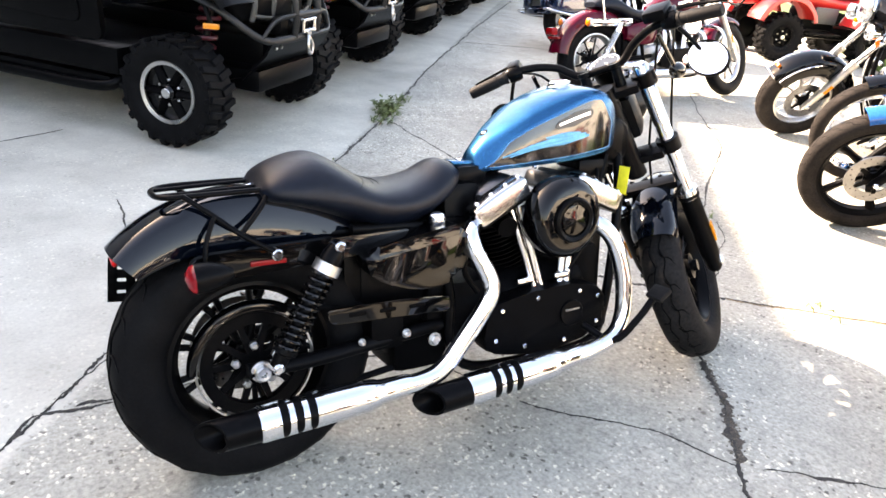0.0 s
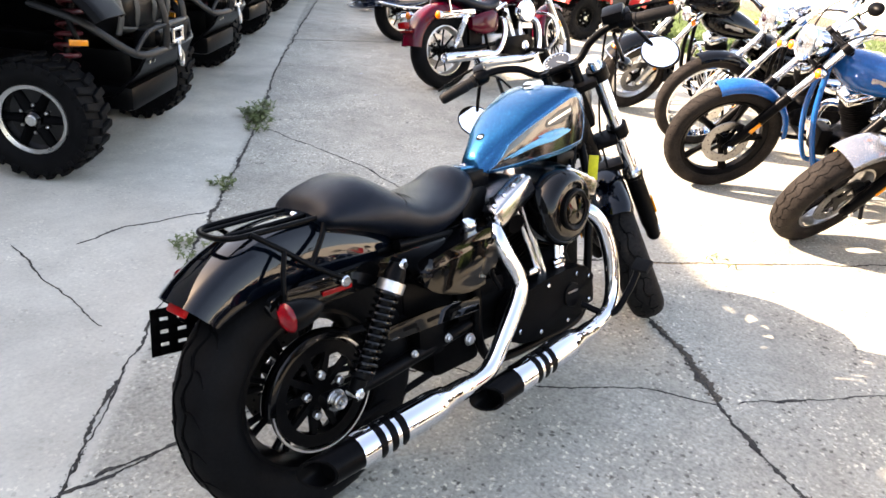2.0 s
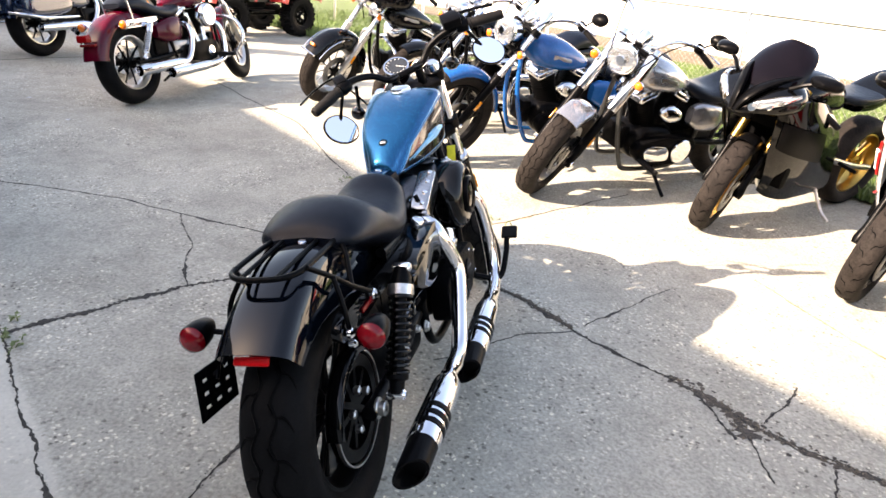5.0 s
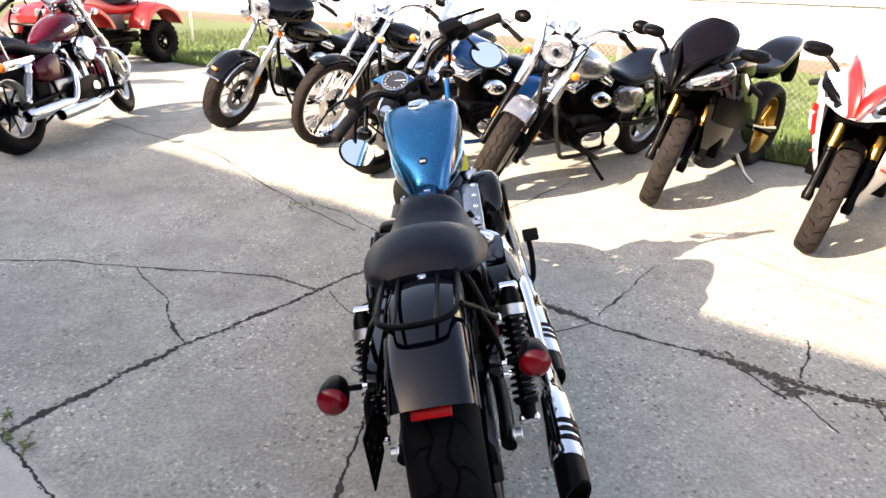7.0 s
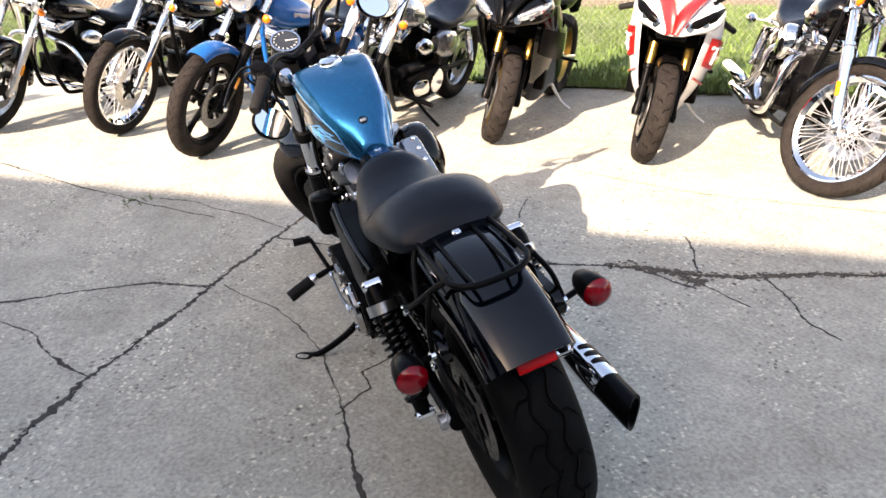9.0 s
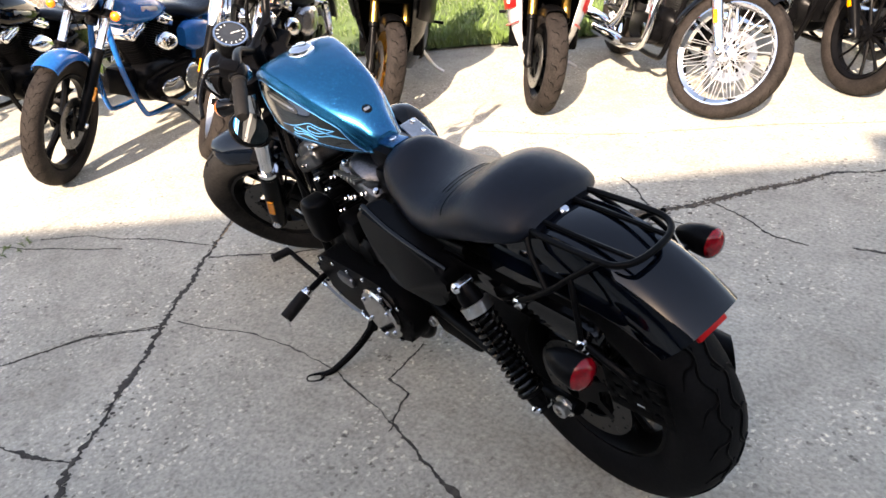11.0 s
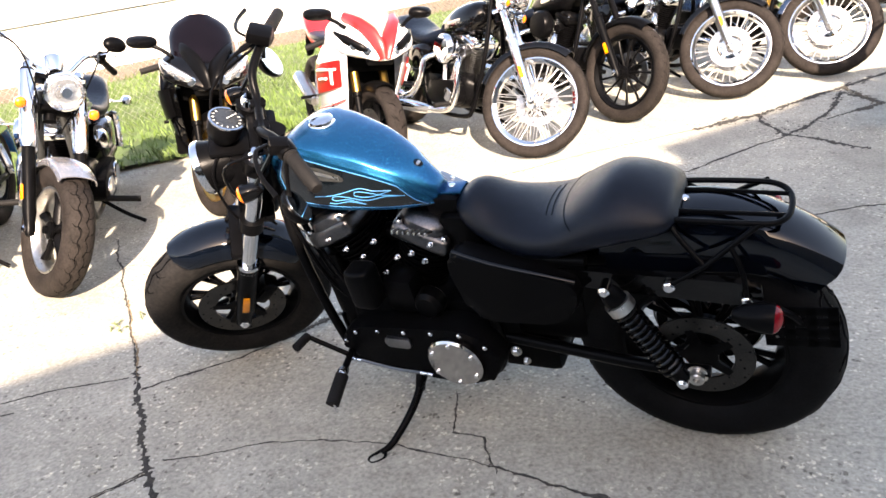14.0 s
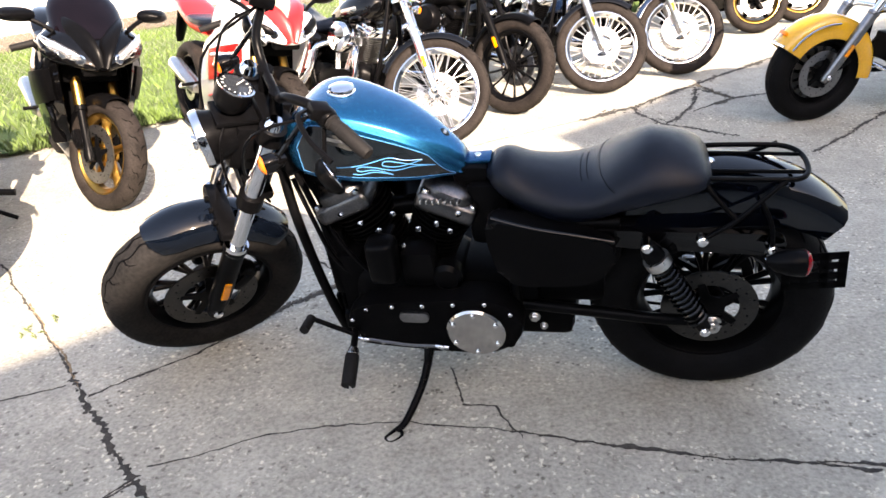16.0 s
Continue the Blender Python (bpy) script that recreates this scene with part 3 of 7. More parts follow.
def grass():
    """Blades, dense near the row and thinner behind."""
    rng = random.Random(4)
    verts, faces = [], []
    for i in range(75000):
        a = rng.uniform(-13, 13)
        b = 4.62 + 5.8 * rng.random() ** 1.7
        b += 0.12 * noise.noise(Vector((a * 1.7, 3, 0)))
        if noise.noise(Vector((a * 1.3, b * 1.3, 9))) < -0.25 and rng.random() < 0.7:
            continue
        p = lot(a, b, 0.02)
        h = rng.uniform(0.03, 0.09) * (1.4 if noise.noise(Vector((a * 0.8, b * 0.8, 5))) > 0.15 else 1)
        t = rng.uniform(0, 6.28)
        w = rng.uniform(0.004, 0.008)
        side = Vector((math.cos(t), math.sin(t), 0)) * w
        lean = Vector((rng.uniform(-1, 1), rng.uniform(-1, 1), 0)) * h * 0.55
        k = len(verts)
        verts += [p - side, p + side, p + lean * 0.4 + Vector((0, 0, h * 0.65)) + side * 0.7, p + lean + Vector((0, 0, h))]
        faces += [(k, k + 1, k + 2), (k, k + 2, k + 3)]
    me = bpy.data.meshes.new("grass")
    me.from_pydata(verts, [], faces)
    me.materials.append(BLADE)
    tagged(new("grass", me), "bright green uncut grass on the verge", "grass", kind="stuff")


grass()


def wall_slab(name, a0, a1, b0, b1, height, material, label):
    p = [ALONG * a + ACROSS * b for a, b in ((a0, b0), (a1, b0), (a1, b1), (a0, b1))]
    bm = skin([[(q.x, q.y, -0.2) for q in p], [(q.x, q.y, height) for q in p]])
    return tagged(part(name, bm, material, None), label, "wall", kind="structure")


wall_slab("wall_east", -40, 40, 12.8, 13.1, 3.0, WHITE_WALL, "long white painted wall in full sun beyond the grass")
# an unseen low building behind the quads, inferred from its roof edge's shade over the near half of the lot
wall_slab("wall_west", -30, 34, -9.0, -5.5, 4.30, SIDING, "unseen low building with dark metal siding along the lot")
# unseen extra height, added to push the shade's edge outward at this end
wall_slab("wall_west_shade_step", -30, 0.45, -6.2, -5.5, 4.47, SIDING, "unseen step added to the roof edge to shift its shade")


# ---- parts shared by the motorcycles; x ahead, y to the rider's left, z up, rear contact at the origin ----
def wheel(parent, name, m, r, w, rim_r, style, tyre=TYRE, rim=SATIN, spoke=SATIN, discs=(1,), disc_r=0.145, disc_mat=STEEL, count=9):
    """Hub with tyre, rim, spokes and brake discs under it; m puts the axle (local y) into the thing."""
    hub = part(name, lathe([(0.001, -0.06), (0.02, -0.06), (0.022, -0.045), (0.045, -0.04), (0.045, -0.025), (0.028, -0.018), (0.028, 0.018),
                            (0.045, 0.025), (0.045, 0.04), (0.022, 0.045), (0.02, 0.06), (0.001, 0.06)], 24, m), spoke if style != "wire" else CHROME, parent)
    h, t = w / 2, r - rim_r
    prof = [(rim_r - 0.004, -h * 0.62), (rim_r + t * 0.25, -h * 0.93), (rim_r + t * 0.55, -h), (r - t * 0.26, -h * 0.9), (r - t * 0.12, -h * 0.72), (r - t * 0.035, -h * 0.4), (r, 0),
            (r - t * 0.035, h * 0.4), (r - t * 0.12, h * 0.72), (r - t * 0.26, h * 0.9), (rim_r + t * 0.55, h), (rim_r + t * 0.25, h * 0.93), (rim_r - 0.004, h * 0.62)]
    part("tyre", lathe(prof, 64, m, closed=True), tyre, hub, "", 60)
    k = h * 0.66
    part("rim", lathe([(rim_r + 0.008, -k), (rim_r + 0.008, -k + 0.006), (rim_r - 0.012, -k + 0.012), (rim_r - 0.024, -0.012), (rim_r - 0.024, 0.012), (rim_r - 0.012, k - 0.012), (rim_r + 0.008, k - 0.006), (rim_r + 0.008, k),
                       (rim_r - 0.008, k + 0.002), (rim_r - 0.030, 0.018), (rim_r - 0.030, -0.018), (rim_r - 0.008, -k - 0.002)], 56, m, closed=True), rim, hub)
    if style == "wire":
        for i in range(count):
            for s in (-1, 1):
                a = 2 * math.pi * (i + (0.25 if s > 0 else 0)) / count
                twist = radians(38) * (1 if i % 2 else -1)
                p = Vector((0.043 * math.cos(a), s * 0.033, 0.043 * math.sin(a)))
                q = Vector(((rim_r - 0.022) * math.cos(a + twist), s * 0.006, (rim_r - 0.022) * math.sin(a + twist)))
                part("spoke", moved(tube([p, q], 0.0023, 6, False), m), SPOKE, hub)
    elif style == "split":
        for i in range(count):
            bms = []
            for s in (-1, 1):
                a, da = 2 * math.pi * i / count, s * 0.10
                pts = [(0.036 * math.cos(a), s * 0.006, 0.036 * math.sin(a)), (rim_r * 0.5 * math.cos(a + da * 0.55), 0, rim_r * 0.5 * math.sin(a + da * 0.55)),
                       ((rim_r - 0.02) * math.cos(a + da), 0, (rim_r - 0.02) * math.sin(a + da))]
                bms.append(tube(pts, [0.011, 0.0075, 0.010], 8))
            part("spoke", moved(merge(*bms), m), spoke, hub)
    elif style == "radial":
        part("hub_cover", lathe([(0.001, -0.050), (0.06, -0.048), (0.085, -0.036), (0.085, 0.036), (0.06, 0.048), (0.001, 0.050)], 36, m), CHROME, hub)
        for i in range(count):
            a = 2 * math.pi * i / count
            for s in (-1, 1):
                b = a + s * math.pi / count * 0.5
                part("spoke", moved(tube([(0.08 * math.cos(b), s * 0.026, 0.08 * math.sin(b)), ((rim_r - 0.022) * math.cos(b), s * 0.008, (rim_r - 0.022) * math.sin(b))], 0.0044, 6, False), m), SPOKE, hub)
    elif style == "slots":
        part("wheel_disc", lathe([(0.03, -0.012), (rim_r * 0.72, -0.02), (rim_r - 0.02, -0.012), (rim_r - 0.02, 0.012), (rim_r * 0.72, 0.02), (0.03, 0.012)], 48, m), spoke, hub)
        for i in range(count):
            a = 2 * math.pi * i / count
            bm = box((0.062, 0.046, 0.020), ((rim_r - 0.064), 0, 0), 0.006)
            part("slot", moved(bm, m @ pose(0, 0, 0, 0, math.degrees(a), 0)), BLACK, hub)
    else:
        for i in range(count):
            a = 2 * math.pi * i / count
            pts = [(0.03 * math.cos(a), 0, 0.03 * math.sin(a)), (rim_r * 0.6 * math.cos(a + 0.03), 0, rim_r * 0.6 * math.sin(a + 0.03)), ((rim_r - 0.02) * math.cos(a), 0, (rim_r - 0.02) * math.sin(a))]
            part("spoke", moved(tube(pts, [0.028, 0.022, 0.030] if count < 8 else [0.012, 0.008, 0.011], 8, True, 0.8), m), spoke, hub)
    for s in discs:
        y = s * (0.058 if w < 0.16 else 0.07)
        d = part("brake_disc", lathe([(disc_r * 0.62, y - 0.003), (disc_r, y - 0.003), (disc_r, y + 0.003), (disc_r * 0.62, y + 0.003)], 48, m, closed=True), disc_mat, hub)
        part("disc_carrier", moved(star(5, 0.042, disc_r * 0.68, 0.010, y - 0.004, y + 0.004), m), CHROME if style == "radial" else SATIN, d)
        holes = []
        for i in range(24):
            a, rr = 2 * math.pi * i / 24, disc_r * (0.72, 0.82, 0.92)[i % 3]
            holes.append(disc(0.0045, 0.0074, (rr * math.cos(a), y, rr * math.sin(a)), seg=8))
        part("drilling", moved(merge(*holes), m), SATIN, d)["kind"] = "stuff"
    return hub


def tread(parent, mm, rr, hw, rim_r, count=22, long_grooves=True, deep=1.0):
    """Curved grooves over a tyre's crown, as one mesh; hw: the tyre's width."""
    def crown(y):
        u = abs(y) / (hw / 2)
        return rr - (rr - rim_r) * (0.035 * (u / 0.4) ** 2 if u < 0.4 else 0.035 + 0.085 * ((u - 0.4) / 0.32) ** 1.3) - 0.0012

    bms = []
    for i in range(count):
        for s in (1, -1):
            pts = []
            for k in range(6):
                y = s * hw * (0.04 + 0.068 * k)
                a = 2 * math.pi * (i + (0.5 if s > 0 else 0)) / count + 0.035 * k + 0.03 * math.sin(k * 1.3)
                pts.append((crown(y) * math.cos(a), y, crown(y) * math.sin(a)))
            bms.append(tube(pts, [deep * r for r in (0.002, 0.004, 0.0042, 0.004, 0.0034, 0.0014)], 5, steps=2))
    for s in (1, -1) if long_grooves else ():
        pts = []
        for k in range(181):
            y = s * hw * (0.13 + 0.045 * math.sin(k * 2 * math.pi * count / 180 + s))
            pts.append((crown(y) * math.cos(k * math.pi / 90), y, crown(y) * math.sin(k * math.pi / 90)))
        bms.append(tube(pts, 0.0038 * deep, 5, False))
    part("tread_pattern", moved(merge(*bms), mm), DULL, parent)["kind"] = "stuff"


def star(n, inner, outer, half, y0, y1):
    """A flat star of n arms, as a disc carrier or pulley web."""
    out = []
    for i in range(n):
        a = 2 * math.pi * i / n
        c, s = math.cos(a), math.sin(a)
        for r, w in ((inner, half * 1.4), (outer, half), (outer, -half), (inner, -half * 1.4)):
            out.append((r * c + w * s, r * s - w * c))
    return plate(out, y0, y1, 0)


def steering(axis_foot, rake, steer):
    """The fork's own frame: x ahead across the steering axis, z up along it."""
    k, d = radians(rake), radians(steer)
    f, up = Vector((math.cos(k), 0, math.sin(k))), Vector((-math.sin(k), 0, math.cos(k)))
    m = Matrix(((f.x, 0, up.x, axis_foot[0]), (0, 1, 0, 0), (f.z, 0, up.z, axis_foot[1]), (0, 0, 0, 1)))
    return m @ Matrix.Rotation(d, 4, "Z")


def finned(a, b, r, n=11, squash=1.0):
    """A cylinder barrel with cooling fins from a to b."""
    prof = [(0.0, r * 0.8)]
    for i in range(n):
        s = (i + 0.15) / n
        e = (i + 0.55) / n
        prof += [(s, r * 0.8), (s + 0.005, r), (e - 0.005, r), (e, r * 0.8)]
    return along(a, b, prof + [(1.0, r * 0.8)], 28)


def v_twin(parent, x, z, case=WRINKLE, barrel=SATIN, cover=STEEL, rocker=ALLOY, top=0.40, lean=22.5, wide=0.13, big=1.0):
    """A V-twin engine: crank at (x, z), barrels leaning fore and aft."""
    part("crankcase", merge(body([(x - 0.20, 0, z, 0.05, 0.05, 0.05), (x - 0.16, 0, z, wide, 0.11, 0.10), (x, 0, z, wide, 0.14, 0.12), (x + 0.14, 0, z + 0.01, wide, 0.12, 0.10), (x + 0.19, 0, z + 0.02, 0.06, 0.06, 0.05)], 20, 16, 3.5),
                            box((0.30, wide * 1.7, 0.09), (x - 0.24, 0, z + 0.03), 0.03)), case, parent)
    for s, nm in ((-1, "rear"), (1, "front")):
        k = radians(lean) * s
        way = Vector((math.sin(k), 0, math.cos(k)))
        c = Vector((x, 0, z))
        part("cylinder", finned(c + way * 0.11, c + way * (top - 0.13), 0.082), barrel, parent)
        part("cylinder_head", merge(finned(c + way * (top - 0.13), c + way * (top - 0.055), 0.088, 5), tube([c + way * (top - 0.09) + Vector((0, -0.02, 0)), c + way * (top - 0.10) + Vector((0.02 * s, -0.12, -0.01))], 0.03, 12, False)), barrel, parent)
        m = Matrix.Translation(c + way * (top - 0.02)) @ Matrix.Rotation(k, 4, "Y") @ Matrix.Diagonal((big, big, big, 1))
        cov = part("rocker_cover", moved(merge(box((0.155, 0.19, 0.05), (0, 0, -0.012), 0.018, seg=3), body([(-0.07, 0, 0.01, 0.05, 0.012, 0.01), (-0.04, 0, 0.012, 0.085, 0.03, 0.012), (0.04, 0, 0.012, 0.085, 0.03, 0.012), (0.07, 0, 0.01, 0.05, 0.012, 0.01)], 16, 10, 4)), m), rocker, parent)
        for bx in (-0.06, 0.06):
            for by in (-0.082, 0.082):
                part("bolt", moved(disc(0.008, 0.012, (bx, by, 0.018), (0, 0, 1), 8), m), CHROME, cov)
    for dx, dx2 in ((-0.055, -0.115), (-0.03, -0.085), (0.03, 0.085), (0.055, 0.115)):
        part("pushrod_tube", along((x + dx, -wide - 0.02, z + 0.06), (x + dx2, -wide + 0.03, z + top - 0.08), [(0, 0.015), (0.04, 0.015), (0.05, 0.0105), (0.5, 0.0105), (0.52, 0.0125), (0.9, 0.0125), (1, 0.014)], 14), CHROME, parent)


def spoked_shock(parent, a, b, body_mat=SATIN, spring_mat=BLACK, cap=CHROME, r=0.026):
    a, b = Vector(a), Vector(b)
    s = part("shock", along(b, a, [(0, 0.001), (0.0, 0.018), (0.10, 0.02), (0.12, r * 0.95), (0.16, r * 0.95), (0.17, r * 0.55), (0.78, r * 0.55), (0.80, r * 0.9), (0.93, r * 0.85), (1, r * 0.62), (1.0, 0.001)], 20), body_mat, parent)
    part("spring", spring(b + (a - b) * 0.14, b + (a - b) * 0.79, r * 0.9, 0.0048, 12), spring_mat, s)
    part("collar", along(b + (a - b) * 0.78, b + (a - b) * 0.86, [(0, 0.001), (0, r + 0.003), (1, r + 0.003), (1, 0.001)]), cap, s)
    for p in (a, b):
        part("bolt", disc(0.014, 0.05, p, seg=12), CHROME, s)
    return s


def hand_controls(parent, m, pts, grip_r=0.017, bar=SATIN, r=0.0125, lever=SATIN, mirror=None, mirror_way=None, mirror_size=(0.075, 0.05), throttle=True):
    """Handlebar through pts (left half, from the middle outward), with grips, switch boxes, levers, mirrors."""
    right = [Vector((p[0], -p[1], p[2])) for p in pts]
    left = [Vector(p) for p in pts]
    part("handlebar", moved(tube([*right[::-1], *left], r, 12), m), bar, parent)
    for side, p in ((1, left), (-1, right)):
        end, inner = p[-1], p[-2]
        way = (end - inner).normalized()
        g = part("grip", moved(along(end - way * 0.125, end + way * 0.004, [(0, 0.001), (0, grip_r + 0.003), (0.06, grip_r + 0.003), (0.08, grip_r), (0.25, grip_r), (0.26, grip_r + 0.0015), (0.95, grip_r), (1, grip_r - 0.004), (1, 0.001)], 18), m), RUBBER, parent)
        hb = end - way * 0.15
        part("switch_housing", moved(merge(along(hb - way * 0.022, hb + way * 0.022, [(0, 0.001), (0, 0.022), (0.2, 0.026), (0.8, 0.026), (1, 0.022), (1, 0.001)], 16), box((0.05, 0.04, 0.035), tuple(hb + Vector((0.018, 0, 0.012))), 0.008)), m), SATIN, parent)
        hinge = hb + Vector((0.045, -side * 0.012, 0.004))
        part("lever", moved(tube([hinge, hinge + Vector((0.03, side * 0.03, 0)), hinge + Vector((0.025, side * 0.10, -0.008)), hinge + Vector((-0.005, side * 0.17, -0.012))], [0.008, 0.0075, 0.006, 0.007], 10, flat=0.6), m), lever, parent)
        if mirror:
            c = Vector((mirror[0], mirror[1] * side, mirror[2]))
            look_way = Vector((mirror_way[0], mirror_way[1] * side, mirror_way[2])).normalized()
            q = Vector((0, 1, 0)).rotation_difference(look_way).to_matrix().to_4x4()
            sq = Matrix.Diagonal((mirror_size[0], 1, mirror_size[1], 1))
            mm = m @ Matrix.Translation(c) @ q @ sq
            h = part("mirror", merge(lathe([(0.001, -0.03), (0.6, -0.026), (0.92, -0.012), (1.0, 0), (0.97, 0.006), (0.9, 0.006), (0.001, 0.004)], 32, mm), moved(tube([c - look_way * 0.02, (c + hb) / 2 + Vector((0.01, 0, 0)), hb], 0.006, 8), m)), SATIN, parent)
            part("mirror_glass", lathe([(0.001, 0.0085), (0.9, 0.0085), (0.9, 0.006), (0.001, 0.006)], 32, mm), MIRROR, h)


def headlamp(parent, m, c, r=0.085, depth=0.13, shell=CHROME, way=(1, 0, -0.05)):
    a = Vector(c)
    w = Vector(way).normalized()
    s = part("headlamp", moved(along(a - w * depth, a + w * 0.01, [(0, 0.001), (0, r * 0.35), (0.15, r * 0.62), (0.4, r * 0.86), (0.75, r * 0.98), (0.86, r * 1.06), (0.97, r * 1.06), (1, r * 0.97), (0.94, r * 0.93), (0.94, 0.001)], 28), m), shell, parent)
    part("lens", moved(along(a + w * 0.003, a + w * 0.022, [(0, 0.001), (0, r * 0.94), (0.4, r * 0.85), (0.8, r * 0.5), (1, 0.001)], 28), m), LAMP_GLASS, s)
    part("bulb_shield", moved(disc(r * 0.3, 0.01, a + w * 0.026, w, 16), m), CHROME, s)
    return s


def signal(parent, m, c, way, lens=AMBER, shell=CHROME, r=0.03, ln=0.06, stalk=None):
    """A bullet turn signal at c looking along way, with its stalk to a mount."""
    c, w = Vector(c), Vector(way).normalized()
    bms = [along(c - w * ln, c, [(0, 0.001), (0.02, r * 0.35), (0.25, r * 0.72), (0.6, r * 0.95), (0.95, r), (1, r * 0.96), (1, 0.001)], 20)]
    if stalk:
        bms.append(tube([c - w * ln * 0.5, stalk], 0.007, 8, False))
    s = part("turn_signal", moved(merge(*bms), m), shell, parent)
    part("lens", moved(along(c, c + w * r * 0.55, [(0, 0.001), (0, r * 0.97), (0.4, r * 0.86), (0.8, r * 0.5), (1, 0.001)], 20), m), lens, s)
    return s


def fork(parent, m, axle_x, half, top, slider=0.42, leg=CHROME, lower=SATIN, r=0.0245, lower_r=0.031, clamps=SATIN, clamp_at=(0.60, 0.76), reflect=True):
    for s in (1, -1):
        p = part("fork_leg", moved(along((axle_x, s * half, slider - 0.05), (axle_x, s * half, top), [(0, 0.001), (0, r), (0.98, r), (1, r * 0.7), (1, 0.001)], 20), m), leg, parent)
        part("fork_slider", moved(along((axle_x, s * half, -0.035), (axle_x, s * half, slider), [(0, 0.001), (0, lower_r * 0.6), (0.05, lower_r * 0.85), (0.15, lower_r * 0.82), (0.25, lower_r), (0.95, lower_r), (0.96, lower_r * 1.12), (1, lower_r * 1.1), (1, 0.001)], 20), m), lower, p)
        part("axle_nut", moved(disc(0.017, 0.03, (axle_x, s * (half + 0.02), 0), seg=6), m), CHROME, p)
        if reflect:
            part("reflector", moved(box((0.023, 0.008, 0.075), (axle_x + 0.002, s * (half + lower_r + 0.003), slider * 0.42), 0.003), m), TAG_AMBER, p)
    for z in clamp_at:
        part("triple_clamp", moved(merge(box((0.085, half * 2 - 0.02, 0.028), (axle_x - 0.03, 0, z), 0.01), *[along((axle_x, s * half, z - 0.022), (axle_x, s * half, z + 0.022), [(0, 0.001), (0, r * 1.5), (1, r * 1.5), (1, 0.001)], 18) for s in (1, -1)]), m), clamps, parent)
    part("steering_stem", moved(along((0, 0, clamp_at[0] - 0.05), (0, 0, clamp_at[1] + 0.03), [(0, 0.001), (0, 0.032), (1, 0.032), (1, 0.001)], 18), m), SATIN, parent)


def caliper(parent, m, c, turn=0):
    return part("brake_caliper", moved(merge(box((0.055, 0.06, 0.10), (0, 0, 0), 0.014), box((0.04, 0.075, 0.06), (0, 0, 0), 0.012)), m @ Matrix.Translation(c) @ Matrix.Rotation(radians(turn), 4, "Y")), SATIN, parent)


def parked(front, heading, wheelbase, lean=10, z=0.0):
    """The pose of a two-wheeler from its front wheel's contact; front and rear follow the ground."""
    h = radians(heading)
    rx, ry = front[0] - wheelbase * math.cos(h), front[1] - wheelbase * math.sin(h)
    pitch = math.degrees(math.atan2(rise(*front) - rise(rx, ry), wheelbase))
    return pose(rx, ry, rise(rx, ry) + z, 0, -pitch, heading) @ Matrix.Rotation(radians(-lean), 4, "X")


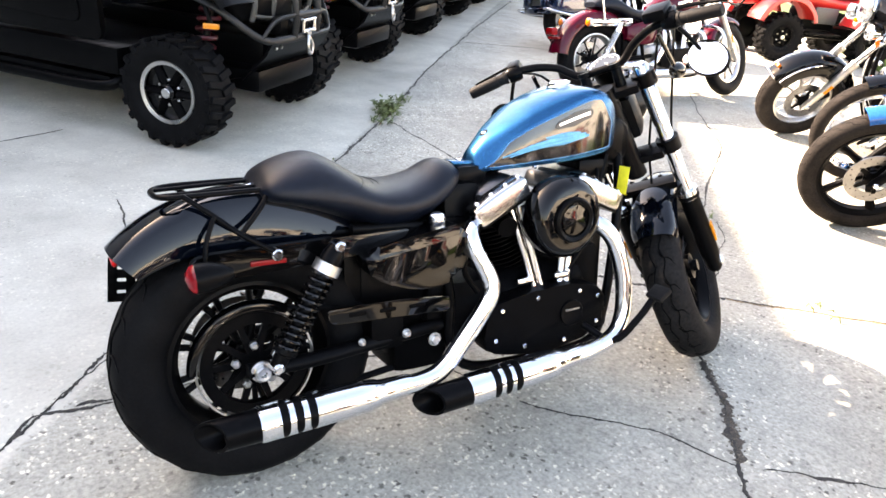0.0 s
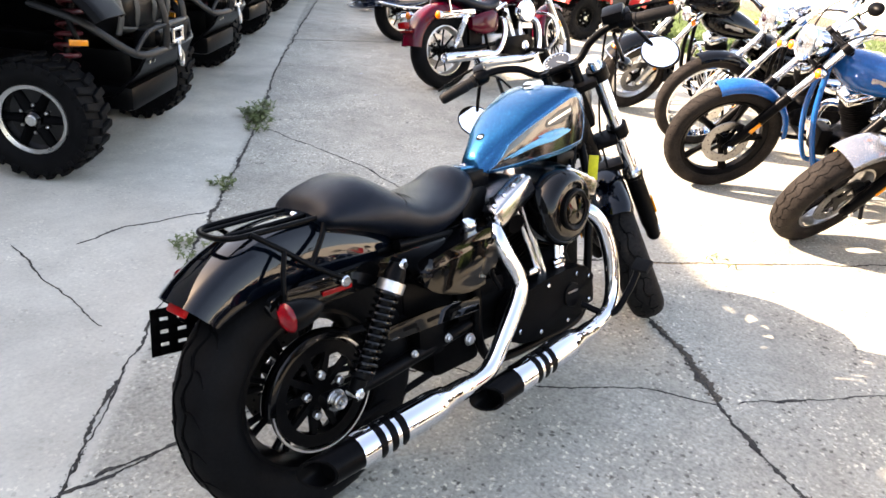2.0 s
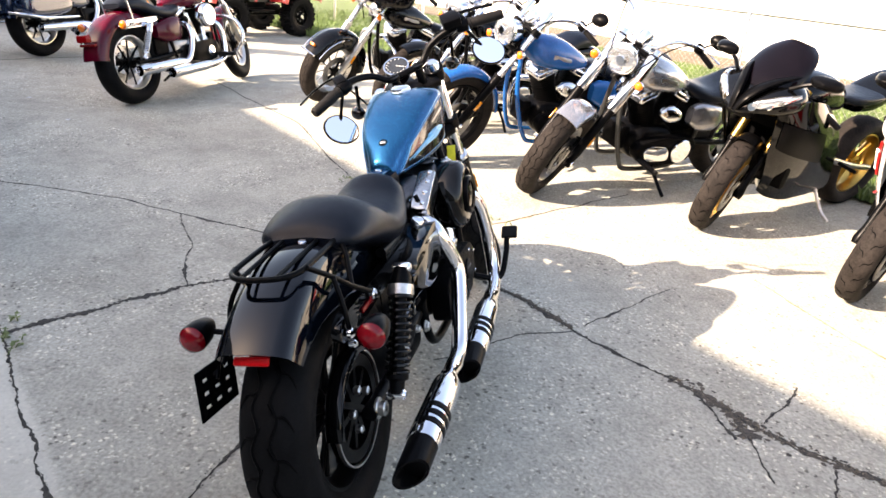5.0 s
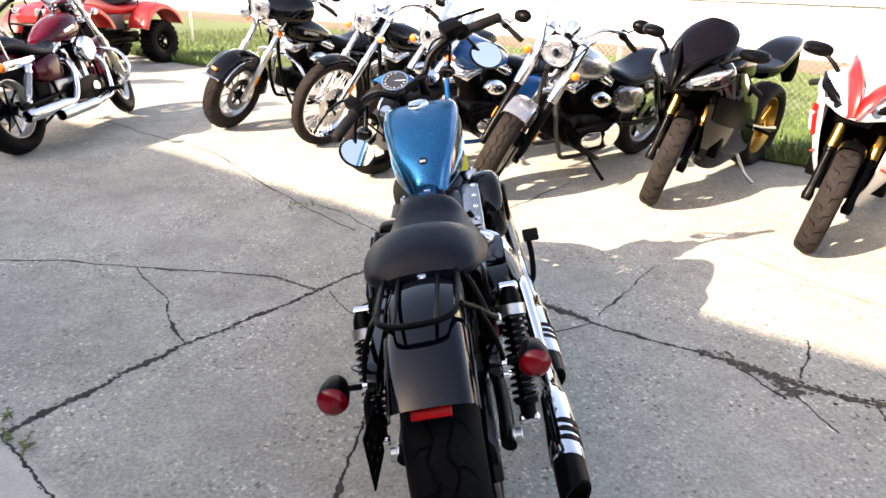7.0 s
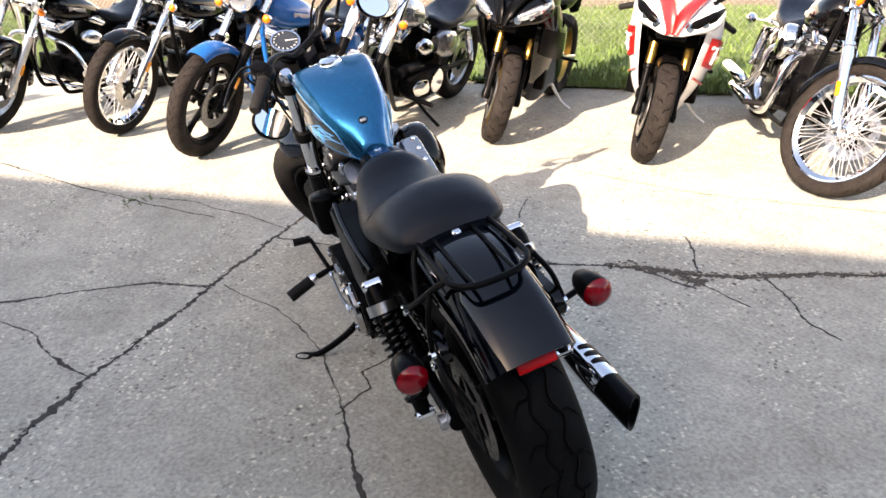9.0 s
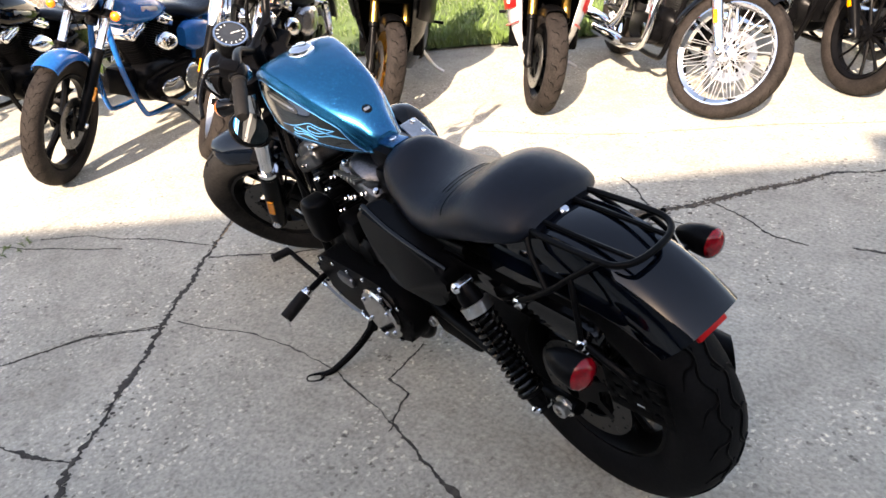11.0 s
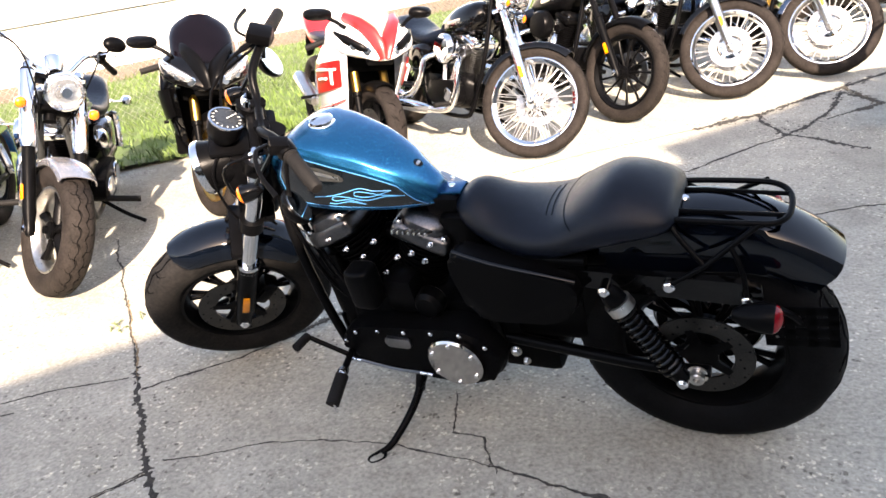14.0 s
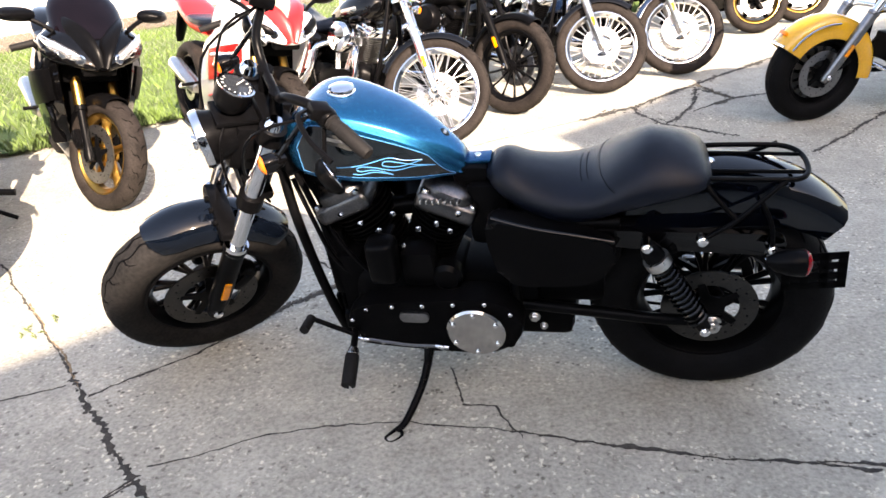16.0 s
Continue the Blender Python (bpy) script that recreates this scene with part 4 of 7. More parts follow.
# ---- the blue and black motorcycle ----
def main_bike():
    bike = thing("motorcycle", pose(-0.003, -0.055, 0, 0, 0, -2.4) @ Matrix.Rotation(radians(-12), 4, "X"),
                 "blue and black cruiser with chrome exhausts leaning on its side stand", "motorcycle")
    eye4 = Matrix.Identity(4)
    m = steering((1.52, 0.305), 30, 39)
    low = m @ Matrix.Translation((0, 0, 0.8)) @ Matrix.Rotation(radians(-1.7), 4, "X") @ Matrix.Translation((0, 0, -0.8))      # the fork hangs a little to its right
    # wheels
    rear = wheel(bike, "rear_wheel", Matrix.Translation((0, 0, 0.325)), 0.328, 0.168, 0.203, "split", spoke=SATIN, discs=(1,), disc_r=0.13, disc_mat=DISC)
    pulley = part("belt_pulley", lathe([(0.105, -0.085), (0.135, -0.085), (0.135, -0.06), (0.105, -0.06)], 48, Matrix.Translation((0, 0, 0.325)), closed=True), SATIN, rear)
    part("pulley_web", moved(star(10, 0.03, 0.108, 0.007, -0.078, -0.066), Matrix.Translation((0, 0, 0.325))), SATIN, pulley)
    part("pulley_ring", lathe([(0.142, -0.091), (0.147, -0.091), (0.147, -0.080), (0.142, -0.080)], 56, Matrix.Translation((0, 0, 0.325)), closed=True), STEEL, rear, "polished outer ring of the drive pulley")
    for i in range(5):
        a = 2 * math.pi * i / 5 + 0.4
        part("pulley_bolt", disc(0.0115, 0.02, (0.052 * math.cos(a), -0.092, 0.325 + 0.052 * math.sin(a)), seg=6), STEEL, rear)
    for s in (1, -1):
        part("axle_nut", merge(lathe([(0.009, s * 0.140), (0.009, s * 0.160), (0.016, s * 0.161), (0.019, s * 0.158), (0.019, s * 0.140)], 24, Matrix.Translation((0, 0, 0.325)), closed=True), disc(0.009, 0.010, (0, s * 0.146, 0.325), seg=12), disc(0.027, 0.008, (0, s * 0.139, 0.325), seg=20)), STEEL, rear)
    front = wheel(bike, "front_wheel", low @ Matrix.Translation((0.06, 0, -0.003)), 0.322, 0.135, 0.205, "split", tyre=SUNLIT_TYRE, spoke=SATIN, discs=(1,), disc_r=0.15, disc_mat=DISC)
    tread(rear, Matrix.Translation((0, 0, 0.325)), 0.328, 0.168, 0.205)
    tread(front, low @ Matrix.Translation((0.06, 0, -0.003)), 0.322, 0.135, 0.205, deep=0.7)
    # fork, front fender, lamp, dial
    fork(bike, low, 0.06, 0.115, 0.79, 0.30, CHROME, SATIN, 0.0245, 0.033, SATIN, (0.50, 0.74))
    part("fork_brace", moved(merge(box((0.06, 0.22, 0.03), (0.085, 0, 0.345), 0.01), *[disc(0.010, 0.012, (0.118, y, 0.352), (1, 0, 0), 10) for y in (-0.05, 0, 0.05)]), m), SATIN, bike)
    for s in (1, -1):
        part("slider_collar", moved(along((0.06, s * 0.115, 0.285), (0.06, s * 0.115, 0.315), [(0, 0.001), (0, 0.036), (1, 0.036), (1, 0.001)]), low), CHROME, bike)
    part("front_fender", moved(fender(0.357, 0.078, 47, 124, 0.004, 0.042, 0.026, taper=lambda t: 0.66 + 0.34 * min(1, t / 0.16, (1 - t) / 0.10 + 0.4) ** 0.5), low @ Matrix.Translation((0.06, 0, 0))), GLOSS, bike)
    caliper(bike, low, (-0.005, 0.075, 0.115), -25)
    lamp = headlamp(bike, m, (0.185, 0, 0.622), 0.073, 0.14, SATIN, (1, 0, -0.5))
    part("trim_ring", moved(along(Vector((0.185, 0, 0.622)) - Vector((1, 0, -0.5)).normalized() * 0.008, Vector((0.185, 0, 0.622)) + Vector((1, 0, -0.5)).normalized() * 0.014, [(0, 0.077), (0, 0.0800), (0.6, 0.0810), (1, 0.077), (1, 0.072), (0.4, 0.072)], 32), m), CHROME, lamp)
    part("lamp_visor", moved(box((0.12, 0.10, 0.018), (0.12, 0, 0.715), 0.008, (0, 12, 0)), m), SATIN, bike)
    dial_m = m @ pose(0.135, 0, 0.782, 0, -8, 0) @ Matrix.Scale(0.9, 4)
    dial = part("speedometer", moved(along((0, 0, -0.06), (0, 0, 0.02), [(0, 0.001), (0.02, 0.035), (0.3, 0.05), (0.7, 0.054), (0.95, 0.056), (1, 0.052), (0.96, 0.048), (0.96, 0.001)], 28), dial_m), SATIN, bike)
    part("dial_face", moved(disc(0.048, 0.003, (0, 0, 0.0195), (0, 0, 1), 28), dial_m), DIAL, dial)
    part("dial_rim", moved(lathe([(0.049, 0.018), (0.055, 0.018), (0.055, 0.023), (0.049, 0.023)], 32, pose(0, 0, 0, 90), closed=True), dial_m), CHROME, dial)
    ticks = []
    for i in range(13):
        a = radians(-45 + 270 * i / 12)
        ticks.append(moved(box((0.007, 0.0018, 0.001), (0.041, 0, 0.0222), 0), Matrix.Rotation(a, 4, "Z")))
    part("dial_scale", moved(merge(*ticks, box((0.034, 0.002, 0.001), (-0.012, -0.012, 0.0226), 0, (0, 0, 45))), dial_m), DIAL_MARK, dial)
    # bar, grips, mirrors
    hand_controls(bike, m, [(0.045, 0.0, 0.815), (0.045, 0.07, 0.82), (0.055, 0.13, 0.865), (0.02, 0.225, 0.905), (-0.045, 0.386, 0.907)], 0.0178, SATIN, 0.0125, SATIN,
                  (-0.02, 0.318, 0.775), (-0.70, -0.10, 0.70), (0.066, 0.052))
    for s in (1, -1):
        part("bar_riser", moved(along((0.03, s * 0.05, 0.75), (0.045, s * 0.05, 0.825), [(0, 0.001), (0, 0.018), (0.8, 0.016), (0.85, 0.022), (1, 0.022), (1, 0.001)], 16), m), SATIN, bike)
    part("master_cylinder", moved(box((0.07, 0.07, 0.035), (0.03, -0.215, 0.935), 0.01, (0, 0, -15)), m), SATIN, bike)
    for s in (1, -1):
        signal(bike, m, (0.105, s * 0.21, 0.715), (1, 0, -0.5), AMBER, BLACK, 0.026, 0.060, (0.03, s * 0.20, 0.87))
    for y0, pts in ((0, [(0.03, -0.22, 0.91), (0.13, -0.18, 0.83), (0.12, -0.10, 0.62), (0.05, -0.06, 0.50), (-0.03, -0.05, 0.42)]), (0, [(0.03, 0.24, 0.90), (0.15, 0.2, 0.8), (0.10, 0.11, 0.60), (-0.02, 0.07, 0.45)]),
                    (0, [(0.02, -0.25, 0.89), (0.16, -0.20, 0.74), (0.11, -0.13, 0.5), (0.04, -0.13, 0.36), (0.02, 0.10, 0.16)]), (0, [(0.13, 0, 0.73), (0.17, 0.08, 0.66), (0.10, 0.09, 0.5), (-0.02, 0.05, 0.40)])):
        part("control_cable", moved(tube(pts, 0.0042, 7), m), SATIN, bike)
    # tank
    # x, crease half width, crease height, crown height, floor height
    tank_at = curve_of([(0.652, 0.042, 0.764, 0.796, 0.754), (0.660, 0.047, 0.768, 0.812, 0.753), (0.70, 0.063, 0.802, 0.855, 0.756), (0.735, 0.079, 0.843, 0.881, 0.759), (0.78, 0.095, 0.875, 0.910, 0.763), (0.82, 0.105, 0.897, 0.936, 0.767),
                        (0.89, 0.117, 0.928, 0.966, 0.773), (0.94, 0.123, 0.949, 0.980, 0.778), (1.0, 0.125, 0.966, 0.987, 0.786), (1.06, 0.117, 0.955, 0.974, 0.795), (1.105, 0.096, 0.918, 0.937, 0.808), (1.135, 0.062, 0.870, 0.886, 0.826)])

    def half_section(x):
        """Right half of the tank's section, from the middle of its floor up over the crease to the crown."""
        w, zc, zt, zb = tank_at(x)
        foot = w * 0.97
        pts = [(0.0, zb), (foot * 0.5, zb), (foot * 0.90, zb), (foot * 0.985, zb + 0.003), (foot, zb + 0.009)]
        for k in range(1, 6):
            u = k / 6
            pts.append((foot + (w - foot) * u + 0.004 * math.sin(math.pi * u), zb + 0.009 + (zc - 0.007 - zb - 0.009) * u))
        pts += [(w, zc - 0.005), (w - 0.0015, zc - 0.001), (w - 0.005, zc + 0.003)]
        for k in range(1, 10):
            a = radians(6 + 84 * k / 9)
            pts.append(((w - 0.005) * math.cos(a) ** 0.92, zc + 0.003 + (zt - zc - 0.003) * math.sin(a) ** 0.85))
        pts[-1] = (0.0, zt)
        return pts

    rings = []
    for i in range(45):
        x = 0.652 + (1.135 - 0.652) * (0.5 - 0.5 * math.cos(math.pi * i / 44))
        half = half_section(x)
        rings.append([(x, y, z) for y, z in half] + [(x, -y, z) for y, z in half[-2:0:-1]])
    tank = part("fuel_tank", skin(rings), BLUE, bike, "metal-flake blue fuel tank with black flamed side panels", 50)

    def on_tank(x, f, side, lift):
        """A point of the tank's flat side: f from 0 (its foot) to 1 (the crease)."""
        w, zc, zt, zb = tank_at(x)
        foot = w * 0.97
        return Vector((x, side * (foot + (w - foot) * f + 0.004 * math.sin(math.pi * f) + lift), zb + 0.009 + (zc - 0.016 - zb) * f))

    for side in (1, -1):
        rows = []
        for i in range(41):
            x = 0.676 + (1.075 - 0.676) * i / 40
            low, high = 0.05, min(0.95, 0.42 + 9 * (x - 0.676))
            if x > 1.03:
                high = 0.95 - 8 * (x - 1.03)
            rows.append([on_tank(x, low + (high - low) * j / 8, side, 0.0014) for j in range(9)])
        part("side_panel", skin(rows, closed=False), PANEL, tank, "gloss black side panel of the tank")
        edge = [r[-1] for r in rows] + [rows[-1][j] for j in range(7, -1, -1)] + [r[0] for r in rows[::-1]]
        part("pinstripe", tube(edge + [edge[0]], 0.0011, 5, False), PALE_LINE, tank)
        for trail in ([(0.974, 0.22), (0.923, 0.29), (0.877, 0.42), (0.832, 0.58), (0.797, 0.58), (0.751, 0.72)], [(0.751, 0.72), (0.807, 0.39), (0.847, 0.35), (0.851, 0.43), (0.833, 0.49), (0.778, 0.49), (0.721, 0.69)],
                      [(0.721, 0.69), (0.772, 0.44), (0.824, 0.26), (0.88, 0.30), (0.908, 0.29), (0.922, 0.23), (0.911, 0.19), (0.874, 0.24), (0.83, 0.14)], [(0.83, 0.14), (0.875, 0.19), (0.913, 0.12), (0.935, 0.12)]):
            if side > 0:
                part("flame_stripe", tube([on_tank(x, f, side, 0.0022) for x, f in trail], 0.0013, 5), PALE_LINE, tank)
        if side < 0:
            for trail in ([(0.72, 0.50), (0.80, 0.46), (0.88, 0.44), (0.97, 0.40)], [(0.74, 0.36), (0.82, 0.40), (0.90, 0.36), (0.98, 0.36)], [(0.84, 0.56), (0.89, 0.50), (0.95, 0.45)]):
                part("flame", tube([on_tank(x, f, side, 0.0005) for x, f in trail], [0.002, 0.006, 0.009, 0.004], 8, flat=1.0), FLAME, tank)
        # the maker's mark, a plain grey shield on the panel
        shield = [[on_tank(x, mid + k * high, side, 0.0024) for k in (-1, 0, 1)] for x, mid, high in ((0.868, 0.74, 0.02), (0.876, 0.74, 0.08), (0.90, 0.74, 0.10), (0.93, 0.73, 0.13), (0.96, 0.74, 0.10), (0.985, 0.74, 0.08), (0.993, 0.74, 0.02))]
        badge = part("badge", skin(shield, closed=False), GREY_PAINT, tank, "plain dark grey badge with a pale bar")
        part("badge_bar", skin([[on_tank(x, f, side, 0.0034) for f in (0.715, 0.745, 0.775)] for x in (0.880, 0.90, 0.92, 0.94, 0.96, 0.982)], closed=False), STEEL, badge)
    cap = part("filler_cap", moved(along((0, 0, -0.012), (0, 0, 0.018), [(0, 0.001), (0, 0.036), (0.45, 0.037), (0.55, 0.034), (0.8, 0.033), (1, 0.022), (1.0, 0.001)], 32), pose(0.965, 0, 0.984, 0, -6, 0)), CHROME, tank)
    em = part("tank_emblem", moved(along((0, 0, -0.006), (0, 0, 0.006), [(0, 0.001), (0, 0.016), (0.8, 0.016), (1, 0.013), (1, 0.001)], 24), pose(0.707, 0, 0.853, 0, -40, 0)), SATIN, tank)
    part("emblem_mark", moved(box((0.008, 0.018, 0.002), (0, 0, 0.0065), 0.001), pose(0.707, 0, 0.853, 0, -40, 0)), STEEL, em)
    strap = part("tank_strap", box((0.075, 0.055, 0.012), (0.622, 0, 0.778), 0.005, (0, 4, 0)), BLUE, bike)
    part("strap_bolt", disc(0.010, 0.008, (0.622, 0, 0.786), (0, 0, 1), 14), CHROME, strap)
    # seat
    seat_keys = [(0.034, 0, 0.755, 0.085, 0.012, 0.012), (0.055, 0, 0.752, 0.120, 0.043, 0.030), (0.11, 0, 0.745, 0.142, 0.077, 0.036), (0.18, 0, 0.735, 0.152, 0.098, 0.048), (0.25, 0, 0.722, 0.154, 0.079, 0.062),
                              (0.32, 0, 0.702, 0.150, 0.056, 0.074), (0.40, 0, 0.692, 0.142, 0.056, 0.074), (0.48, 0, 0.700, 0.122, 0.064, 0.056), (0.54, 0, 0.720, 0.102, 0.074, 0.036), (0.575, 0, 0.738, 0.080, 0.050, 0.016), (0.593, 0, 0.752, 0.055, 0.020, 0.006)]
    seat = part("seat", body(seat_keys, 36, 46, 2.1), VINYL, bike, "black vinyl dip seat with a raised rear")
    seat_at = curve_of(seat_keys)
    for k, reach in ((0, 64), (1.6, 26), (2.4, 26)):
        pts = []
        for q in range(-reach, reach + 1, 4):
            x = 0.305 + 0.020 * k - 0.035 * (q / 60) ** 2
            y, z, w, up, down = seat_at(x)
            c, sn = math.cos(radians(90 - q)), math.sin(radians(90 - q))
            e = 2 / 2.1
            pts.append((x, w * math.copysign(abs(c) ** e, c), z + up * abs(sn) ** e + 0.0002))
        part("stitch_seam", tube(pts, 0.0013, 5, steps=2), SATIN, seat)
    # rear fender, struts, rack
    part("rear_fender", moved(fender(0.434, 0.096, 48, 134.5, 0.005, 0.027, lambda t: 0.112 - 0.062 * max(0, (t - 0.55) / 0.45), 30, lambda t: 0.93 + 0.04 * t), Matrix.Translation((0, 0, 0.325))), GLOSS, bike)
    for s in (1, -1):
        st = part("fender_strut", plate(rounded([(0.40, 0.640), (0.40, 0.606), (0.22, 0.582), (-0.10, 0.565), (-0.15, 0.580), (-0.145, 0.618), (-0.10, 0.630), (0.10, 0.634)], 0.015), s * 0.118, s * 0.140), BLACK, bike)
        part("strut_bolt", disc(0.014, 0.016, (0.05, s * 0.150, 0.614), seg=14), CHROME, st)
        part("strut_bolt", disc(0.012, 0.016, (-0.115, s * 0.150, 0.590), seg=14), CHROME, st)
        part("strut_bolt", disc(0.010, 0.02, (-0.112, s * 0.150, 0.562), seg=12), CHROME, st)
        if s < 0:
            part("side_reflector", box((0.085, 0.005, 0.012), (0.030, s * 0.143, 0.597), 0.003), RED_DARK, st, "red side reflector")
    rack = part("luggage_rack", tube([(0.055, 0.083, 0.757), (0.0, 0.088, 0.757), (-0.12, 0.088, 0.755), (-0.165, 0.081, 0.753), (-0.188, 0.052, 0.752), (-0.194, 0.006, 0.752), (-0.188, -0.040, 0.752), (-0.165, -0.070, 0.753), (-0.12, -0.080, 0.755), (0.0, -0.080, 0.757), (0.055, -0.076, 0.757)], 0.0068, 10), SATIN, bike, "black tubular luggage rack over the rear fender")
    part("rack_front_bar", tube([(0.055, 0.085, 0.757), (0.064, 0.04, 0.762), (0.064, -0.03, 0.762), (0.055, -0.076, 0.757)], 0.0066, 10), SATIN, rack)
    for y in (0.052, -0.036):
        part("rack_rail", tube([(0.062, y, 0.761), (-0.05, y, 0.757), (-0.189, y * 0.95, 0.752)], 0.0052, 8), SATIN, rack)
    for s in (1, -1):
        part("rack_leg", tube([(0.054, s * 0.084, 0.757), (0.030, s * 0.106, 0.724), (-0.026, s * 0.132, 0.668)], 0.0066, 10), SATIN, rack)
        part("rack_leg", tube([(-0.140, s * 0.086, 0.757), (-0.085, s * 0.112, 0.715), (-0.026, s * 0.134, 0.667), (0.045, s * 0.150, 0.622)], 0.0064, 10), SATIN, rack)
        part("rack_leg", tube([(-0.080, s * 0.115, 0.711), (-0.105, s * 0.138, 0.66), (-0.115, s * 0.150, 0.595)], 0.0060, 10), SATIN, rack)
    for x, z in ((0.030, 0.757), (-0.147, 0.721)):
        part("rack_bolt", disc(0.011, 0.012, (x, 0, z), (-0.25, 0, 1), 12), CHROME, rack)
    # rear lamps and plate bracket
    part("tail_lamp", moved(box((0.010, 0.080, 0.020), (0, 0, 0), 0.005), pose(-0.287, 0, 0.610, 0, 35, 0)), RED_TAIL, bike)
    for s in (1, -1):
        signal(bike, eye4, (-0.162 - 0.012 * s, s * 0.212, 0.600), (-1, 0, -0.05), RED_LENS, SATIN, 0.034, 0.085, (-0.115, s * 0.14, 0.590))
    bracket = part("plate_holder", tube([(-0.115, 0.142, 0.585), (-0.16, 0.146, 0.575), (-0.20, 0.142, 0.555), (-0.224, 0.138, 0.53)], 0.008, 8), SATIN, bike)
    pm = pose(-0.224, 0.138, 0.515, 0, 6, 0)
    rungs = [box((0.15, 0.004, 0.022), (0, 0, z), 0.001) for z in (-0.046, -0.0155, 0.0155, 0.046)] + [box((0.022, 0.004, 0.114), (x, 0, 0), 0.001) for x in (-0.064, -0.022, 0.022, 0.064)]
    for bar in rungs:
        part("plate_bar", moved(bar, pm), DULL, bracket)
    # swingarm, shocks, belt guard
    for s in (1, -1):
        part("swingarm", tube([(-0.03, s * 0.125, 0.325), (0.12, s * 0.125, 0.325), (0.30, s * 0.115, 0.335), (0.54, s * 0.10, 0.35)], 0.021, 12, flat=0.8), SATIN, bike)
        spoked_shock(bike, (0.186, s * 0.185, 0.628), (0.025, s * 0.183, 0.350), cap=STEEL, r=0.031)
    guard = part("belt_guard", plate(rounded([(0.17, 0.452), (0.34, 0.452), (0.52, 0.438), (0.52, 0.396), (0.34, 0.406), (0.18, 0.412)], 0.010), -0.140, -0.130, 0.003), BLACK, bike, "gloss black belt guard with slots")
    for x in (0.25, 0.335, 0.42):
        part("slot", box((0.048, 0.012, 0.013), (x, -0.136, 0.4285 - 0.02 * (x - 0.335)), 0.005), DULL, guard)
    part("pulley_guard", moved(fender(0.165, 0.022, 60, 178, 0.003, 0.004, 0.012), Matrix.Translation((0, -0.085, 0.325))), BLACK, bike)
    part("drive_belt", merge(tube([(0.0, -0.075, 0.462), (0.56, -0.075, 0.405)], 0.010, 6, False, 0.5), tube([(0.0, -0.075, 0.188), (0.56, -0.075, 0.255)], 0.010, 6, False, 0.5)), TYRE, bike)
    # frame
    for s in (1, -1):
        part("frame_tube", tube([(1.180, s * 0.03, 0.80), (1.158, s * 0.075, 0.66), (1.124, s * 0.105, 0.475), (1.088, s * 0.12, 0.31), (1.050, s * 0.125, 0.222), (0.97, s * 0.125, 0.197), (0.85, s * 0.125, 0.195), (0.60, s * 0.125, 0.21), (0.53, s * 0.12, 0.30), (0.53, s * 0.115, 0.45), (0.47, s * 0.11, 0.62), (0.25, s * 0.11, 0.645)], 0.015, 12), SATIN, bike)
    part("backbone", tube([(1.16, 0, 0.84), (0.80, 0, 0.775), (0.55, 0, 0.74), (0.30, 0, 0.68)], 0.024, 12), SATIN, bike)
    # this and the lamp box are added to close sun gaps in the bike's shadow
    part("neck_filler", body([(1.095, 0, 0.855, 0.030, 0.030, 0.05), (1.115, 0, 0.85, 0.050, 0.050, 0.08), (1.17, 0, 0.84, 0.055, 0.055, 0.10), (1.215, 0, 0.83, 0.040, 0.040, 0.07)], 18, 10, 4), SATIN, bike)
    part("lamp_filler", moved(box((0.11, 0.13, 0.15), (0.075, 0, 0.635), 0.03), m), SATIN, bike)
    part("headstock", moved(along((0, 0, 0.46), (0, 0, 0.72), [(0, 0.001), (0, 0.036), (1, 0.036), (1, 0.001)], 18), m), SATIN, bike)
    part("rear_frame", merge(box((0.40, 0.17, 0.035), (0.40, 0, 0.625), 0.01), box((0.12, 0.15, 0.20), (0.30, 0, 0.50), 0.02)), SATIN, bike)
    # engine
    v_twin(bike, 0.855, 0.345, WRINKLE, DULL, STEEL, ROCKER, 0.393, 24, 0.125, 1.12)
    part("gearbox", merge(box((0.22, 0.20, 0.20), (0.58, 0, 0.36), 0.03), box((0.10, 0.18, 0.10), (0.50, 0, 0.30), 0.02)), WRINKLE, bike)
    cam = part("cam_cover", plate(rounded([(0.60, 0.27), (0.62, 0.40), (0.76, 0.425), (0.90, 0.43), (1.02, 0.41), (1.045, 0.33), (1.0, 0.26), (0.85, 0.235), (0.70, 0.245)], 0.04), -0.185, -0.12, 0.014), WRINKLE, bike)
    for x, z in ((0.64, 0.30), (0.66, 0.385), (0.78, 0.405), (0.93, 0.405), (1.0, 0.38), (1.0, 0.30), (0.88, 0.262), (0.74, 0.268)):
        part("bolt", disc(0.007, 0.010, (x, -0.188, z), seg=8), CHROME, cam)
    badge = part("timer_cover", disc(0.040, 0.008, (0.905, -0.187, 0.340), seg=28), SATIN, cam, "round black timer cover with a plain bar")
    part("badge_bar", box((0.050, 0.003, 0.006), (0.905, -0.1925, 0.352), 0.001), ALLOY, badge)
    for x in (0.76, 0.89):
        part("tappet_block", box((0.056, 0.024, 0.020), (x, -0.145, 0.448), 0.008), CHROME, bike)
    prim = part("primary_cover", plate(rounded([(0.50, 0.30), (0.52, 0.395), (0.60, 0.44), (0.80, 0.425), (0.96, 0.41), (1.035, 0.36), (1.02, 0.285), (0.93, 0.245), (0.75, 0.235), (0.58, 0.225)], 0.05), 0.11, 0.195, 0.022), WRINKLE, bike)
